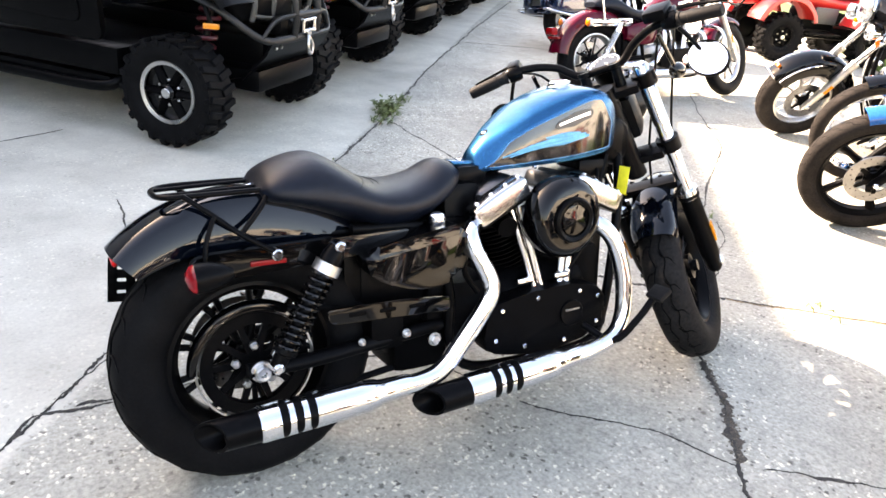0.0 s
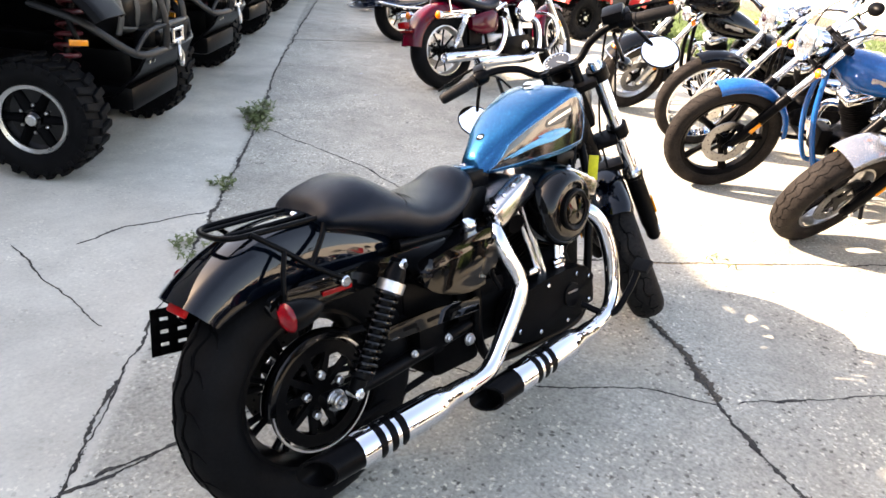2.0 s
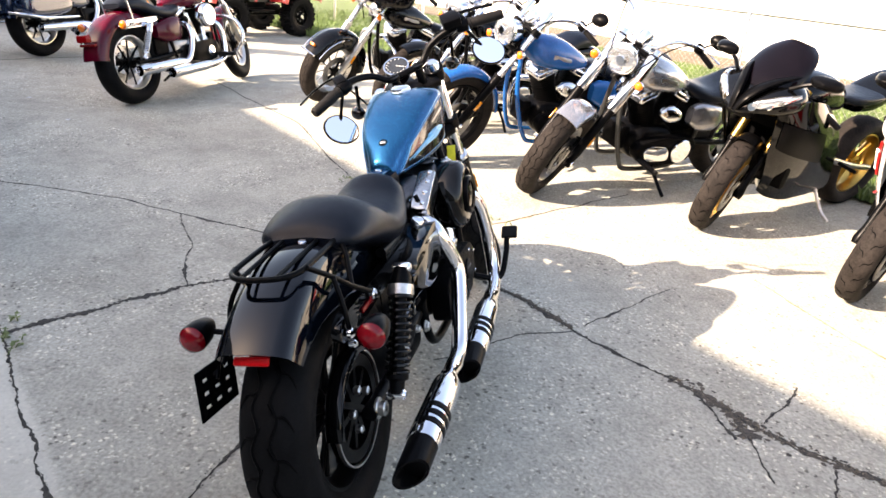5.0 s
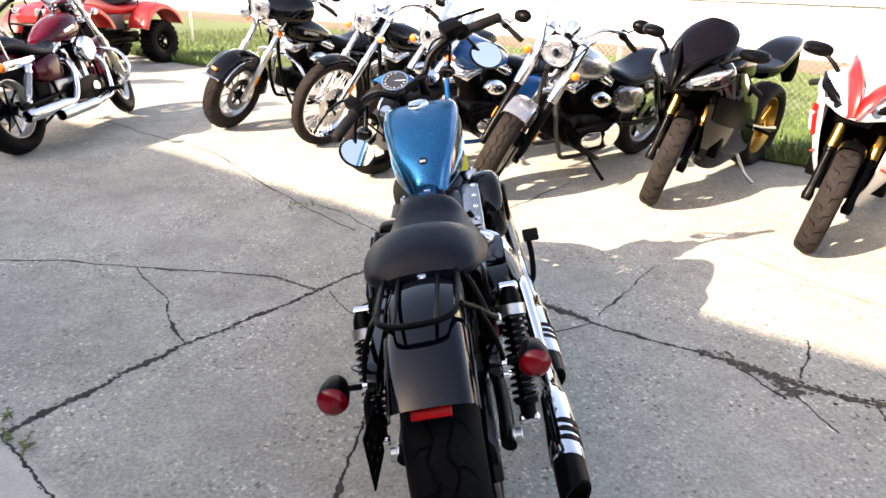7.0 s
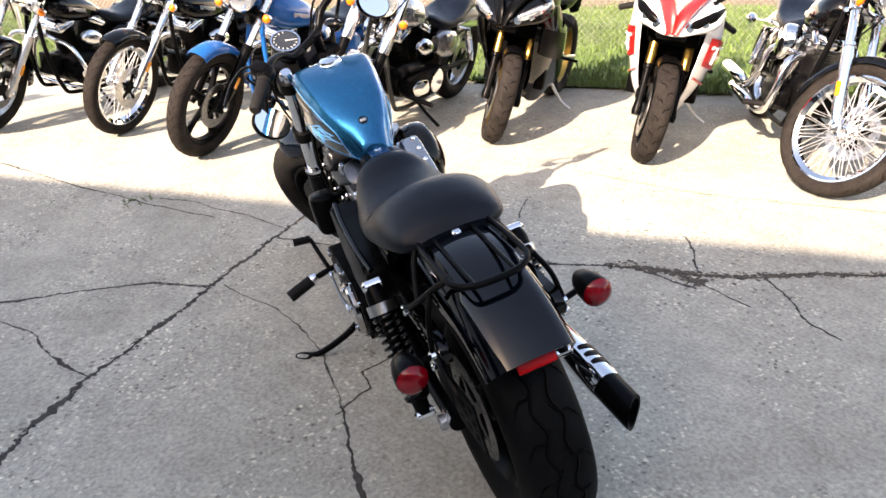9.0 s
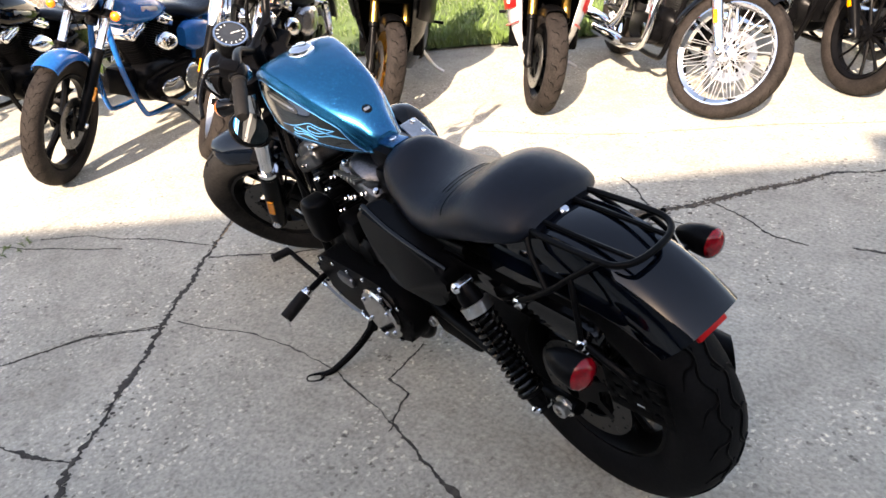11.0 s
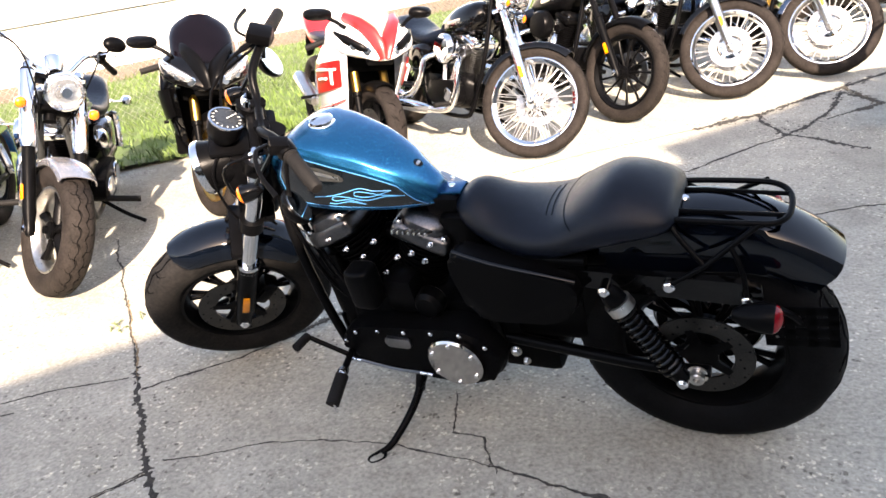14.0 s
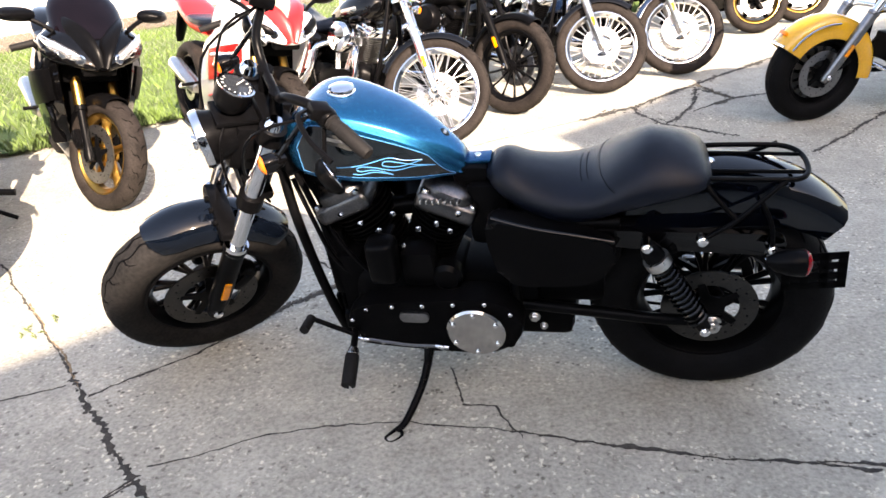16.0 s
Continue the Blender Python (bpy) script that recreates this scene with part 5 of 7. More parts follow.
    for x, z in ((0.54, 0.39), (0.61, 0.425), (0.70, 0.42), (0.79, 0.412), (0.88, 0.405), (0.96, 0.392), (1.01, 0.35), (1.0, 0.285), (0.93, 0.262), (0.80, 0.25), (0.60, 0.24)):
        part("bolt", disc(0.007, 0.012, (x, 0.197, z), seg=8), CHROME, prim)
    derby = part("clutch_cover", disc(0.085, 0.024, (0.641, 0.205, 0.328), (0, 1, 0), 40, 0.006), DERBY, prim, "mirror-finished round clutch cover")
    for i in range(6):
        a = 2 * math.pi * i / 6 + 0.5
        part("bolt", disc(0.007, 0.008, (0.641 + 0.07 * math.cos(a), 0.219, 0.328 + 0.07 * math.sin(a)), seg=8), CHROME, derby)
    part("inspection_cover", plate(rounded([(0.775, 0.355), (0.86, 0.355), (0.86, 0.39), (0.775, 0.39)], 0.015), 0.19, 0.206, 0.004), ALLOY, prim)
    for x, y, z in ((0.735, 0.118, 0.640), (0.70, 0.118, 0.615), (0.672, 0.112, 0.668), (0.79, 0.112, 0.618), (0.905, 0.112, 0.612), (0.955, 0.112, 0.635), (1.005, 0.112, 0.668), (0.86, 0.10, 0.66), (0.84, 0.12, 0.565)):
        part("head_bolt", merge(disc(0.0065, 0.016, (x, y, z), (0, 1, 0.4), 6), disc(0.0085, 0.005, (x, y - 0.006, z - 0.002), (0, 1, 0.4), 14)), CHROME, bike)
    for x0, x1 in ((0.665, 0.765),):
        for i in range(7):
            x = x0 + (x1 - x0) * i / 6
            part("rocker_rib", box((0.006, 0.05, 0.010), (x, 0.105, 0.712 - 0.03 * abs(x - 0.855)), 0.002, (20, 0, 0)), STEEL, bike)
    # right-hand ends in a brighter metal, for the sunlit ground on that side
    for cx, cz, tilt in ((0.680, 0.684, -27), (1.018, 0.682, 24)):
        em = pose(cx, -0.122, cz, 0, tilt, 0)
        end = part("rocker_end", moved(body([(-0.092, 0, 0, 0.024, 0.020, 0.022), (-0.088, 0, 0, 0.030, 0.027, 0.032), (0.0, 0, 0.002, 0.031, 0.030, 0.034), (0.086, 0, 0.002, 0.030, 0.027, 0.030), (0.090, 0, 0, 0.024, 0.020, 0.022)], 28, 14, 7), em), COVER, bike, "silver end of a rocker box")
        part("rocker_lip", moved(box((0.172, 0.066, 0.010), (0, 0.004, -0.030), 0.003), em), SATIN, end)
        for bx in (-0.07, -0.02, 0.03, 0.075):
            part("bolt", moved(disc(0.0075, 0.010, (bx, -0.012, 0.031), (0, -0.3, 1), 8), em), CHROME, end)
    # crankcase nose and oil filter behind the downtubes
    part("oil_filter", along((1.02, 0, 0.315), (1.10, 0, 0.320), [(0, 0.001), (0, 0.040), (0.1, 0.043), (0.85, 0.043), (1, 0.034), (1, 0.001)], 24), SATIN, bike)
    part("crankcase_front", box((0.09, 0.22, 0.24), (1.02, 0, 0.40), 0.03), WRINKLE, bike)
    part("starter_cover", merge(box((0.10, 0.10, 0.12), (0.80, 0.10, 0.50), 0.025), disc(0.045, 0.06, (0.72, 0.12, 0.47), seg=20)), SATIN, bike)
    part("intake", merge(tube([(0.70, -0.02, 0.60), (0.82, -0.03, 0.61), (0.95, -0.02, 0.60)], 0.03, 12), tube([(0.83, -0.03, 0.61), (0.86, -0.15, 0.63)], 0.04, 14, False)), SATIN, bike)
    air = part("air_cleaner", lathe([(0.001, 0.055), (0.085, 0.055), (0.115, 0.035), (0.122, 0.0), (0.118, -0.03), (0.100, -0.048), (0.085, -0.052), (0.001, -0.052)], 40, pose(0.862, -0.172, 0.632) @ Matrix.Diagonal((0.97, 1, 0.97, 1))), BLACK, bike, "round gloss black air cleaner")
    part("air_cleaner_ring", lathe([(0.050, -0.050), (0.066, -0.052), (0.066, -0.062), (0.060, -0.066), (0.050, -0.062)], 36, pose(0.862, -0.172, 0.632) @ Matrix.Diagonal((0.97, 1, 0.97, 1)), closed=True), SATIN, air)
    part("air_cleaner_boss", lathe([(0.001, -0.05), (0.046, -0.052), (0.044, -0.060), (0.001, -0.066)], 32, pose(0.862, -0.172, 0.632) @ Matrix.Diagonal((0.97, 1, 0.97, 1))), BLACK, air)
    part("coil_cover", merge(box((0.12, 0.15, 0.20), (0.595, 0, 0.635), 0.03), box((0.10, 0.10, 0.06), (0.64, 0, 0.745), 0.02)), SATIN, bike)
    # side covers
    part("oil_tank", plate(rounded([(0.250, 0.560), (0.262, 0.606), (0.36, 0.628), (0.50, 0.650), (0.540, 0.640), (0.548, 0.560), (0.515, 0.505), (0.450, 0.486), (0.38, 0.492), (0.29, 0.524)], 0.030), -0.195, -0.105, 0.026), BLACK, bike, "gloss black oil tank under the seat")
    part("oil_filler", along((0.475, -0.140, 0.625), (0.470, -0.158, 0.672), [(0, 0.001), (0, 0.016), (0.45, 0.016), (0.5, 0.022), (0.8, 0.022), (0.95, 0.017), (1, 0.001)], 20), CHROME, bike)
    # the oil tank's gloss black, swapped for satin to keep this shaded side dark
    cover = part("left_side_cover", plate(rounded([(0.585, 0.700), (0.590, 0.640), (0.560, 0.505), (0.500, 0.480), (0.330, 0.492), (0.262, 0.540), (0.258, 0.622), (0.35, 0.648), (0.47, 0.672)], 0.030), 0.115, 0.186, 0.020), SATIN, bike, "flat-faced black side cover under the seat, dulled for its shaded side")
    part("cover_lip", tube([(0.575, 0.168, 0.694), (0.47, 0.176, 0.668), (0.35, 0.176, 0.645), (0.265, 0.168, 0.622)], 0.008, 10), BLACK, cover)
    # exhausts
    part("front_pipe", tube([(0.955, -0.12, 0.605), (0.985, -0.19, 0.60), (1.022, -0.22, 0.55), (1.050, -0.235, 0.45), (1.052, -0.245, 0.35), (1.024, -0.255, 0.285), (0.96, -0.265, 0.258), (0.88, -0.270, 0.246)], 0.0245, 20), CHROME, bike)
    part("rear_pipe", tube([(0.62, -0.11, 0.63), (0.565, -0.17, 0.615), (0.562, -0.195, 0.575), (0.592, -0.215, 0.505), (0.596, -0.225, 0.462), (0.570, -0.232, 0.420), (0.500, -0.242, 0.345), (0.445, -0.248, 0.290), (0.395, -0.252, 0.268), (0.30, -0.256, 0.263)], 0.0245, 20), CHROME, bike)
    for (x0, z0, y0), (x1, z1, y1), slots in (((0.90, 0.248, -0.270), (0.355, 0.210, -0.275), (0.572, 0.606, 0.640)), ((0.34, 0.266, -0.255), (-0.180, 0.244, -0.255), (0.010, 0.043, 0.076))):
        a, b = Vector((x0, y0, z0)), Vector((x1, y1, z1))
        pipe = part("muffler", along(a, a + (b - a) * 0.74, [(0, 0.001), (0, 0.026), (0.04, 0.028), (0.22, 0.031), (0.24, 0.036), (0.36, 0.042), (0.98, 0.043), (1, 0.041), (1, 0.001)], 32), CHROME, bike)
        tip = along(a + (b - a) * 0.735, b, [(0, 0.001), (0, 0.039), (0.9, 0.038), (1, 0.036), (0.98, 0.031), (0.55, 0.030), (0.55, 0.001)], 32)
        for v in tip.verts:
            u = (v.co - b).dot((b - a).normalized())
            if u > -0.05:
                v.co -= (b - a).normalized() * 0.85 * (b.y - v.co.y + 0.036) * min(1, (u + 0.05) / 0.05)
        part("muffler_tip", tip, SATIN, pipe)
        way = (b - a).normalized()
        for x in slots:
            c = a + (b - a) * ((x - x0) / (x1 - x0))
            rows = []
            for q in range(-40, 106, 10):
                out = Vector((0, -math.cos(radians(q)), math.sin(radians(q))))
                half = 0.0095 * min(1, math.sqrt(max(0.05, 1 - ((q - 32) / 75) ** 4)))
                rows.append([c + out * 0.0446 + way * half * k for k in (-1, -0.4, 0.4, 1)])
            part("shield_slot", skin(rows, closed=False), SATIN, pipe)
    # foot controls and stand
    for s in (1, -1):
        if s < 0:
            part("peg_mount", box((0.05, 0.05, 0.06), (1.03, -0.15, 0.30), 0.012), SATIN, bike)
            continue
        peg = part("foot_peg", tube([(0.998, s * 0.285, 0.290), (0.99, s * 0.375, 0.262)], 0.021, 14, False), RUBBER, bike)
        part("peg_mount", merge(tube([(1.03, s * 0.13, 0.295), (1.01, s * 0.20, 0.30), (0.998, s * 0.29, 0.288)], 0.011, 10), box((0.05, 0.03, 0.06), (1.03, s * 0.14, 0.30), 0.01)), SATIN, peg)
    part("peg_feeler", tube([(0.988, 0.37, 0.262), (0.986, 0.375, 0.228)], 0.004, 8, False), CHROME, bike)
    sh = part("shift_lever", tube([(1.01, 0.215, 0.31), (1.06, 0.225, 0.345), (1.118, 0.235, 0.385)], 0.008, 10), SATIN, bike)
    part("shift_peg", tube([(1.118, 0.235, 0.386), (1.118, 0.295, 0.395)], 0.014, 12, False), RUBBER, sh)
    rod = part("shift_rod", tube([(0.985, 0.215, 0.292), (0.85, 0.22, 0.278), (0.745, 0.215, 0.272)], 0.0046, 8), ALLOY, sh)
    for x, z in ((0.985, 0.292), (0.745, 0.272)):
        part("rod_end", merge(along((x + 0.02, 0.216, z + 0.002), (x - 0.02, 0.216, z - 0.002), [(0, 0.001), (0, 0.006), (0.3, 0.0075), (0.7, 0.0075), (1, 0.006), (1, 0.001)], 10), disc(0.009, 0.016, (x, 0.216, z), seg=10)), CHROME, rod)
    part("peg_collar", along((0.999, 0.262, 0.296), (0.998, 0.292, 0.288), [(0, 0.001), (0, 0.015), (0.4, 0.019), (0.8, 0.019), (1, 0.014), (1, 0.001)], 16), CHROME, peg)
    br = part("brake_pedal", tube([(0.94, -0.20, 0.30), (0.99, -0.28, 0.27), (1.06, -0.30, 0.33), (1.12, -0.30, 0.39)], 0.011, 10), SATIN, bike)
    part("pedal_pad", box((0.05, 0.06, 0.018), (1.125, -0.31, 0.402), 0.006, (0, -35, 0)), RUBBER, br)
    st = part("side_stand", tube([(0.80, 0.14, 0.215), (0.815, 0.24, 0.145), (0.85, 0.34, 0.093), (0.875, 0.385, 0.083)], [0.014, 0.012, 0.011, 0.010], 12), SATIN, bike)
    part("stand_foot", tube([(0.872, 0.37, 0.086), (0.90, 0.415, 0.088), (0.88, 0.43, 0.09), (0.855, 0.40, 0.086), (0.872, 0.37, 0.086)], 0.006, 8), SATIN, st)
    part("stand_link", box((0.022, 0.030, 0.060), (0.806, 0.180, 0.190), 0.006, (35, 0, 0)), SATIN, st)
    part("stand_spring", spring((0.792, 0.165, 0.205), (0.815, 0.262, 0.138), 0.005, 0.0016, 20), SATIN, st)
    part("stand_mount", box((0.06, 0.05, 0.08), (0.79, 0.13, 0.225), 0.012), SATIN, st)
    tag = part("price_tag", moved(box((0.032, 0.003, 0.085), (0, 0, 0), 0.001), pose(1.142, -0.11, 0.705, 0, 4, -62)), TAG, bike, "blank yellow paper tag hung from a cable")
    part("tag_string", tube([(1.142, -0.11, 0.745), (1.140, -0.10, 0.775), (1.138, -0.07, 0.79)], 0.0015, 5), SATIN, tag)
    horn = part("horn", body([(0.842, 0.165, 0.560, 0.018, 0.050, 0.060), (0.850, 0.168, 0.560, 0.036, 0.062, 0.068), (0.885, 0.170, 0.562, 0.042, 0.064, 0.070), (0.920, 0.168, 0.560, 0.036, 0.062, 0.068), (0.928, 0.165, 0.560, 0.018, 0.050, 0.060)], 28, 14, 5), SATIN, bike, "black tapered horn cover between the cylinders")
    part("horn_bracket", box((0.03, 0.09, 0.012), (0.885, 0.11, 0.60), 0.003), SATIN, horn)
    cooler = part("oil_cooler", box((0.070, 0.17, 0.24), (1.060, 0, 0.470), 0.015), SATIN, bike)
    for i in range(12):
        part("fin", box((0.074, 0.150, 0.006), (1.061, 0, 0.37 + 0.018 * i), 0.002), SATIN, cooler)
    part("front_engine_mount", merge(box((0.10, 0.14, 0.10), (1.03, 0, 0.44), 0.02), box((0.14, 0.06, 0.16), (1.02, 0, 0.64), 0.02), box((0.12, 0.12, 0.06), (1.07, 0, 0.74), 0.02)), SATIN, bike)
    for y, r0 in ((0.07, 0.010), (0.03, 0.012), (-0.05, 0.009), (0.10, 0.007)):
        part("wiring", tube([(1.12, y, 0.78), (1.085, y * 1.2, 0.66), (1.06, y * 1.1, 0.52), (1.0, y, 0.42)], r0, 8), SATIN, bike)
    part("exhaust_mount", merge(box((0.20, 0.19, 0.12), (0.47, 0, 0.275), 0.03), box((0.10, 0.06, 0.10), (0.34, -0.10, 0.36), 0.02)), DULL, bike)
    for x, y, z, r in ((0.474, -0.142, 0.320, 0.015), (0.390, -0.140, 0.352, 0.010), (0.262, -0.140, 0.350, 0.008), (0.480, 0.142, 0.330, 0.013), (0.455, 0.140, 0.295, 0.009)):
        part("frame_bolt", merge(disc(r, 0.016, (x, y, z), seg=6), disc(r * 1.25, 0.006, (x, y * 0.97, z), seg=18)), STEEL, bike)
    part("inner_fender", merge(box((0.20, 0.17, 0.26), (0.38, 0, 0.47), 0.03), box((0.16, 0.14, 0.10), (0.44, 0, 0.31), 0.03)), SATIN, bike)
    reg = part("regulator", box((0.07, 0.14, 0.10), (1.060, 0, 0.29), 0.006), SATIN, bike)
    for i in range(4):
        part("fin", box((0.010, 0.17, 0.11), (1.040 + 0.018 * i, 0, 0.29), 0.003), SATIN, reg)
    for s in (1, -1):
        part("wiring", tube([(1.08, s * 0.06, 0.74), (1.05, s * 0.10, 0.62), (0.98, s * 0.13, 0.52), (0.92, s * 0.14, 0.46)], 0.006, 8), SATIN, bike)
    part("wiring", tube([(0.62, -0.11, 0.70), (0.60, -0.15, 0.62), (0.55, -0.16, 0.52), (0.60, -0.15, 0.44)], 0.008, 8), SATIN, bike)
    return bike


main_bike()


# ---- other motorcycles of the lot ----
def cruiser(front, heading, label, lean=10, wb=1.58, rf=0.335, rr=0.325, wf=0.105, wr=0.15, rim_f=None, style="cast", count=9, rake=31, steer=30, paint=BLACK, tyre=DUSTY, rim=SATIN, spoke=SATIN,
            lower=ALLOY, leg=CHROME, half=0.10, fork_top=0.84, front_fender="short", fender_paint=None, lamp=CHROME, bars=((0.04, 0, 0.83), (0.04, 0.08, 0.84), (0.03, 0.17, 0.95), (-0.05, 0.28, 1.0), (-0.14, 0.40, 0.98)), bar_mat=CHROME,
            engine=(SATIN, SATIN, CHROME), tank_size=1.0, guard=False, bags=False, fairing=False, sissy=False, signals=True, exhaust=True, rear_fender_paint=None, rear_style=None, rear_rim=None, disc_s=(1,), visor=False, size=1.0, tank_paint=None, seat_high=0.0, shroud=False):
    """A parked V-twin cruiser, in its own colours and fittings."""
    bike = thing("motorcycle", parked(front, heading, wb * size, lean) @ Matrix.Scale(size, 4), label, "motorcycle", "motorcycles parked in the lot")
    eye4 = Matrix.Identity(4)
    rim_f = rim_f or rf - 0.115
    k = radians(rake)
    foot = (wb - 0.06 * math.cos(k), rf - 0.06 * math.sin(k))
    m = steering(foot, rake, steer)
    fm = m @ Matrix.Translation((0.06, 0, 0))
    fw = wheel(bike, "front_wheel", fm, rf, wf, rim_f, style, tyre, rim, spoke, disc_s, 0.14, STEEL if style in ("wire", "radial") else ALLOY, count)
    wheel(bike, "rear_wheel", Matrix.Translation((0, 0, rr)), rr, wr, rr - 0.115, rear_style or ("cast" if style == "wire" else style), tyre, rear_rim or rim, spoke, (1,), 0.14, STEEL, 9 if style == "wire" else count)
    tread(fw, fm, rf, wf, rim_f, 26 if wf > 0.12 else 34, wf > 0.12, 0.55)
    fork(bike, m, 0.06, half, fork_top, 0.42, leg, lower, 0.022, 0.030, CHROME if lower is not SATIN else SATIN, (0.62, 0.78))
    for s in (1, -1) if shroud else ():
        part("fork_cover", moved(along((0.06, s * half, 0.40), (0.06, s * half, 0.80), [(0, 0.001), (0, 0.034), (0.06, 0.037), (0.94, 0.037), (1, 0.031), (1, 0.001)], 20), m), CHROME, bike)
    caliper(bike, m, (0.0, half * 0.6, 0.11), -25)
    fp = fender_paint or paint
    if front_fender == "short":
        part("front_fender", moved(fender(rf + 0.032, wf / 2 + 0.016, 32, 140, 0.004, 0.025, 0.02), fm), fp, bike)
    else:
        part("front_fender", moved(fender(rf + 0.042, wf / 2 + 0.032, 2, 158, 0.004, 0.045, 0.08), fm), fp, bike)
        part("fender_rail", moved(merge(*[tube([((rf + 0.0) * math.cos(radians(a)), s * (wf / 2 + 0.042), (rf + 0.0) * math.sin(radians(a))) for a in range(4, 76, 12)], 0.006, 6) for s in (1, -1)], tube([((rf + 0.05) * math.cos(radians(3)), y, (rf + 0.05) * math.sin(radians(3))) for y in (-0.08, -0.04, 0, 0.04, 0.08)], 0.008, 8)), fm), CHROME, bike)
        part("fender_lamp", moved(box((0.03, 0.05, 0.025), ((rf + 0.056) * math.cos(radians(14)), 0, (rf + 0.056) * math.sin(radians(14))), 0.008), fm), AMBER, bike)
    if fairing:
        part("fairing", moved(body([(-0.06, 0, 0.86, 0.26, 0.09, 0.10), (0.04, 0, 0.86, 0.30, 0.14, 0.14), (0.13, 0, 0.83, 0.27, 0.14, 0.15), (0.22, 0, 0.78, 0.19, 0.10, 0.13), (0.27, 0, 0.75, 0.08, 0.04, 0.06)], 28, 18, 2.8), m), paint, bike, "gloss fork-mounted fairing")
        part("windscreen", moved(skin([[(0.10 - 0.05 * abs(math.sin(a)) - 0.10 * h, 0.24 * math.sin(a) * (1 - 0.25 * h), 0.97 + 0.11 * h) for a in (radians(d) for d in range(-80, 81, 16))] for h in (0, 0.5, 1)], closed=False), m), SCREEN, bike)
        headlamp(bike, m, (0.275, 0, 0.70), 0.09, 0.12, CHROME, (1, 0, -0.55))
        for s in (1, -1):
            headlamp(bike, m, (0.22, s * 0.15, 0.62), 0.05, 0.08, CHROME, (1, 0, -0.55))
    else:
        headlamp(bike, m, (0.20, 0, 0.66), 0.09 if lamp is CHROME else 0.082, 0.15, lamp, (1, 0, -0.58))
        part("gauge", moved(along((0.09, 0, 0.80), (0.06, 0, 0.88), [(0, 0.001), (0, 0.03), (0.5, 0.045), (1, 0.048), (1, 0.001)], 20), m), CHROME, bike)
    hand_controls(bike, m, bars, 0.0175, bar_mat, 0.0125, CHROME, (-0.04, 0.36, bars[-1][2] + 0.12), (-0.95, 0.0, 0.15), (0.065, 0.045))
    part("bar_clamp", moved(box((0.05, 0.15, 0.06), (0.03, 0, 0.81), 0.015), m), bar_mat, bike)
    if signals:
        for s in (1, -1):
            signal(bike, m, (0.12, s * 0.17, 0.60), (1, 0, -0.55), AMBER, CHROME, 0.027, 0.05, (0.06, s * 0.09, 0.60))
    for s in (1, -1):
        part("control_cable", moved(tube([(0.0, s * 0.25, bars[-2][2]), (0.14, s * 0.18, 0.86), (0.12, s * 0.10, 0.66), (0.0, s * 0.05, 0.52)], 0.0045, 7), m), SATIN, bike)
    # tank, seat, fenders
    hx, hz = foot[0] - 0.72 * math.sin(k), foot[1] + 0.72 * math.cos(k)
    t = tank_size
    tx0, tx1 = hx - 0.56 * t, hx - 0.02
    ln = tx1 - tx0
    tank = part("fuel_tank", body([(tx0, 0, 0.74, 0.03, 0.02, 0.02), (tx0 + 0.12 * ln, 0, 0.745, 0.085 * t, 0.06, 0.04), (tx0 + 0.45 * ln, 0, 0.77, 0.135 * t, 0.13, 0.075), (tx0 + 0.78 * ln, 0, 0.80, 0.135 * t, 0.135, 0.085), (tx0 + 0.94 * ln, 0, 0.83, 0.095 * t, 0.085, 0.06), (tx1, 0, 0.84, 0.03, 0.02, 0.02)], 28, 26, 2.4), tank_paint or paint, bike)
    part("filler_cap", moved(along((0, 0, 0), (0, 0, 0.025), [(0, 0.001), (0, 0.036), (0.7, 0.034), (1, 0.02), (1, 0.001)], 22), Matrix.Translation((tx0 + 0.62 * ln, 0, 0.905))), CHROME, tank)
    for s in (1, -1):
        part("tank_badge", plate(rounded([(tx0 + 0.42 * ln, 0.775), (tx0 + 0.70 * ln, 0.80), (tx0 + 0.70 * ln, 0.83), (tx0 + 0.42 * ln, 0.80)], 0.01), s * 0.132 * t, s * 0.140 * t, 0.001), STEEL, tank)
    part("seat", body([(-0.06, 0, 0.76, 0.08, 0.02, 0.02), (0.0, 0, 0.755, 0.115, 0.07 + seat_high, 0.03), (0.14, 0, 0.745, 0.135, 0.08 + seat_high, 0.04), (0.28, 0, 0.70, 0.155, 0.055 + seat_high * 0.4, 0.05), (0.45, 0, 0.675, 0.15, 0.05, 0.05), (0.60, 0, 0.70, 0.11, 0.055, 0.04), (max(0.68, tx0 + 0.05), 0, 0.735, 0.05, 0.03, 0.02)], 26, 26, 2.7), VINYL, bike)
    part("rear_fender", moved(fender(rr + 0.075, wr / 2 + 0.025, 40, 172, 0.005, 0.025, 0.06, 26), Matrix.Translation((0, 0, rr))), rear_fender_paint or paint, bike)
    for s in (1, -1):
        part("fender_strut", plate(rounded([(0.30, 0.66), (0.28, 0.60), (-0.12, 0.59), (-0.17, 0.61), (-0.10, 0.645)], 0.02), s * (wr / 2 + 0.03), s * (wr / 2 + 0.05)), CHROME if engine[2] is CHROME else SATIN, bike)
        spoked_shock(bike, (0.16, s * (wr / 2 + 0.075), 0.60), (0.02, s * (wr / 2 + 0.075), rr + 0.03), CHROME if engine[2] is CHROME else SATIN, CHROME if engine[2] is CHROME else SATIN)
        signal(bike, eye4, (-0.20, s * 0.20, 0.62), (-1, 0, 0), AMBER, CHROME, 0.034, 0.06, (-0.15, s * 0.10, 0.62))
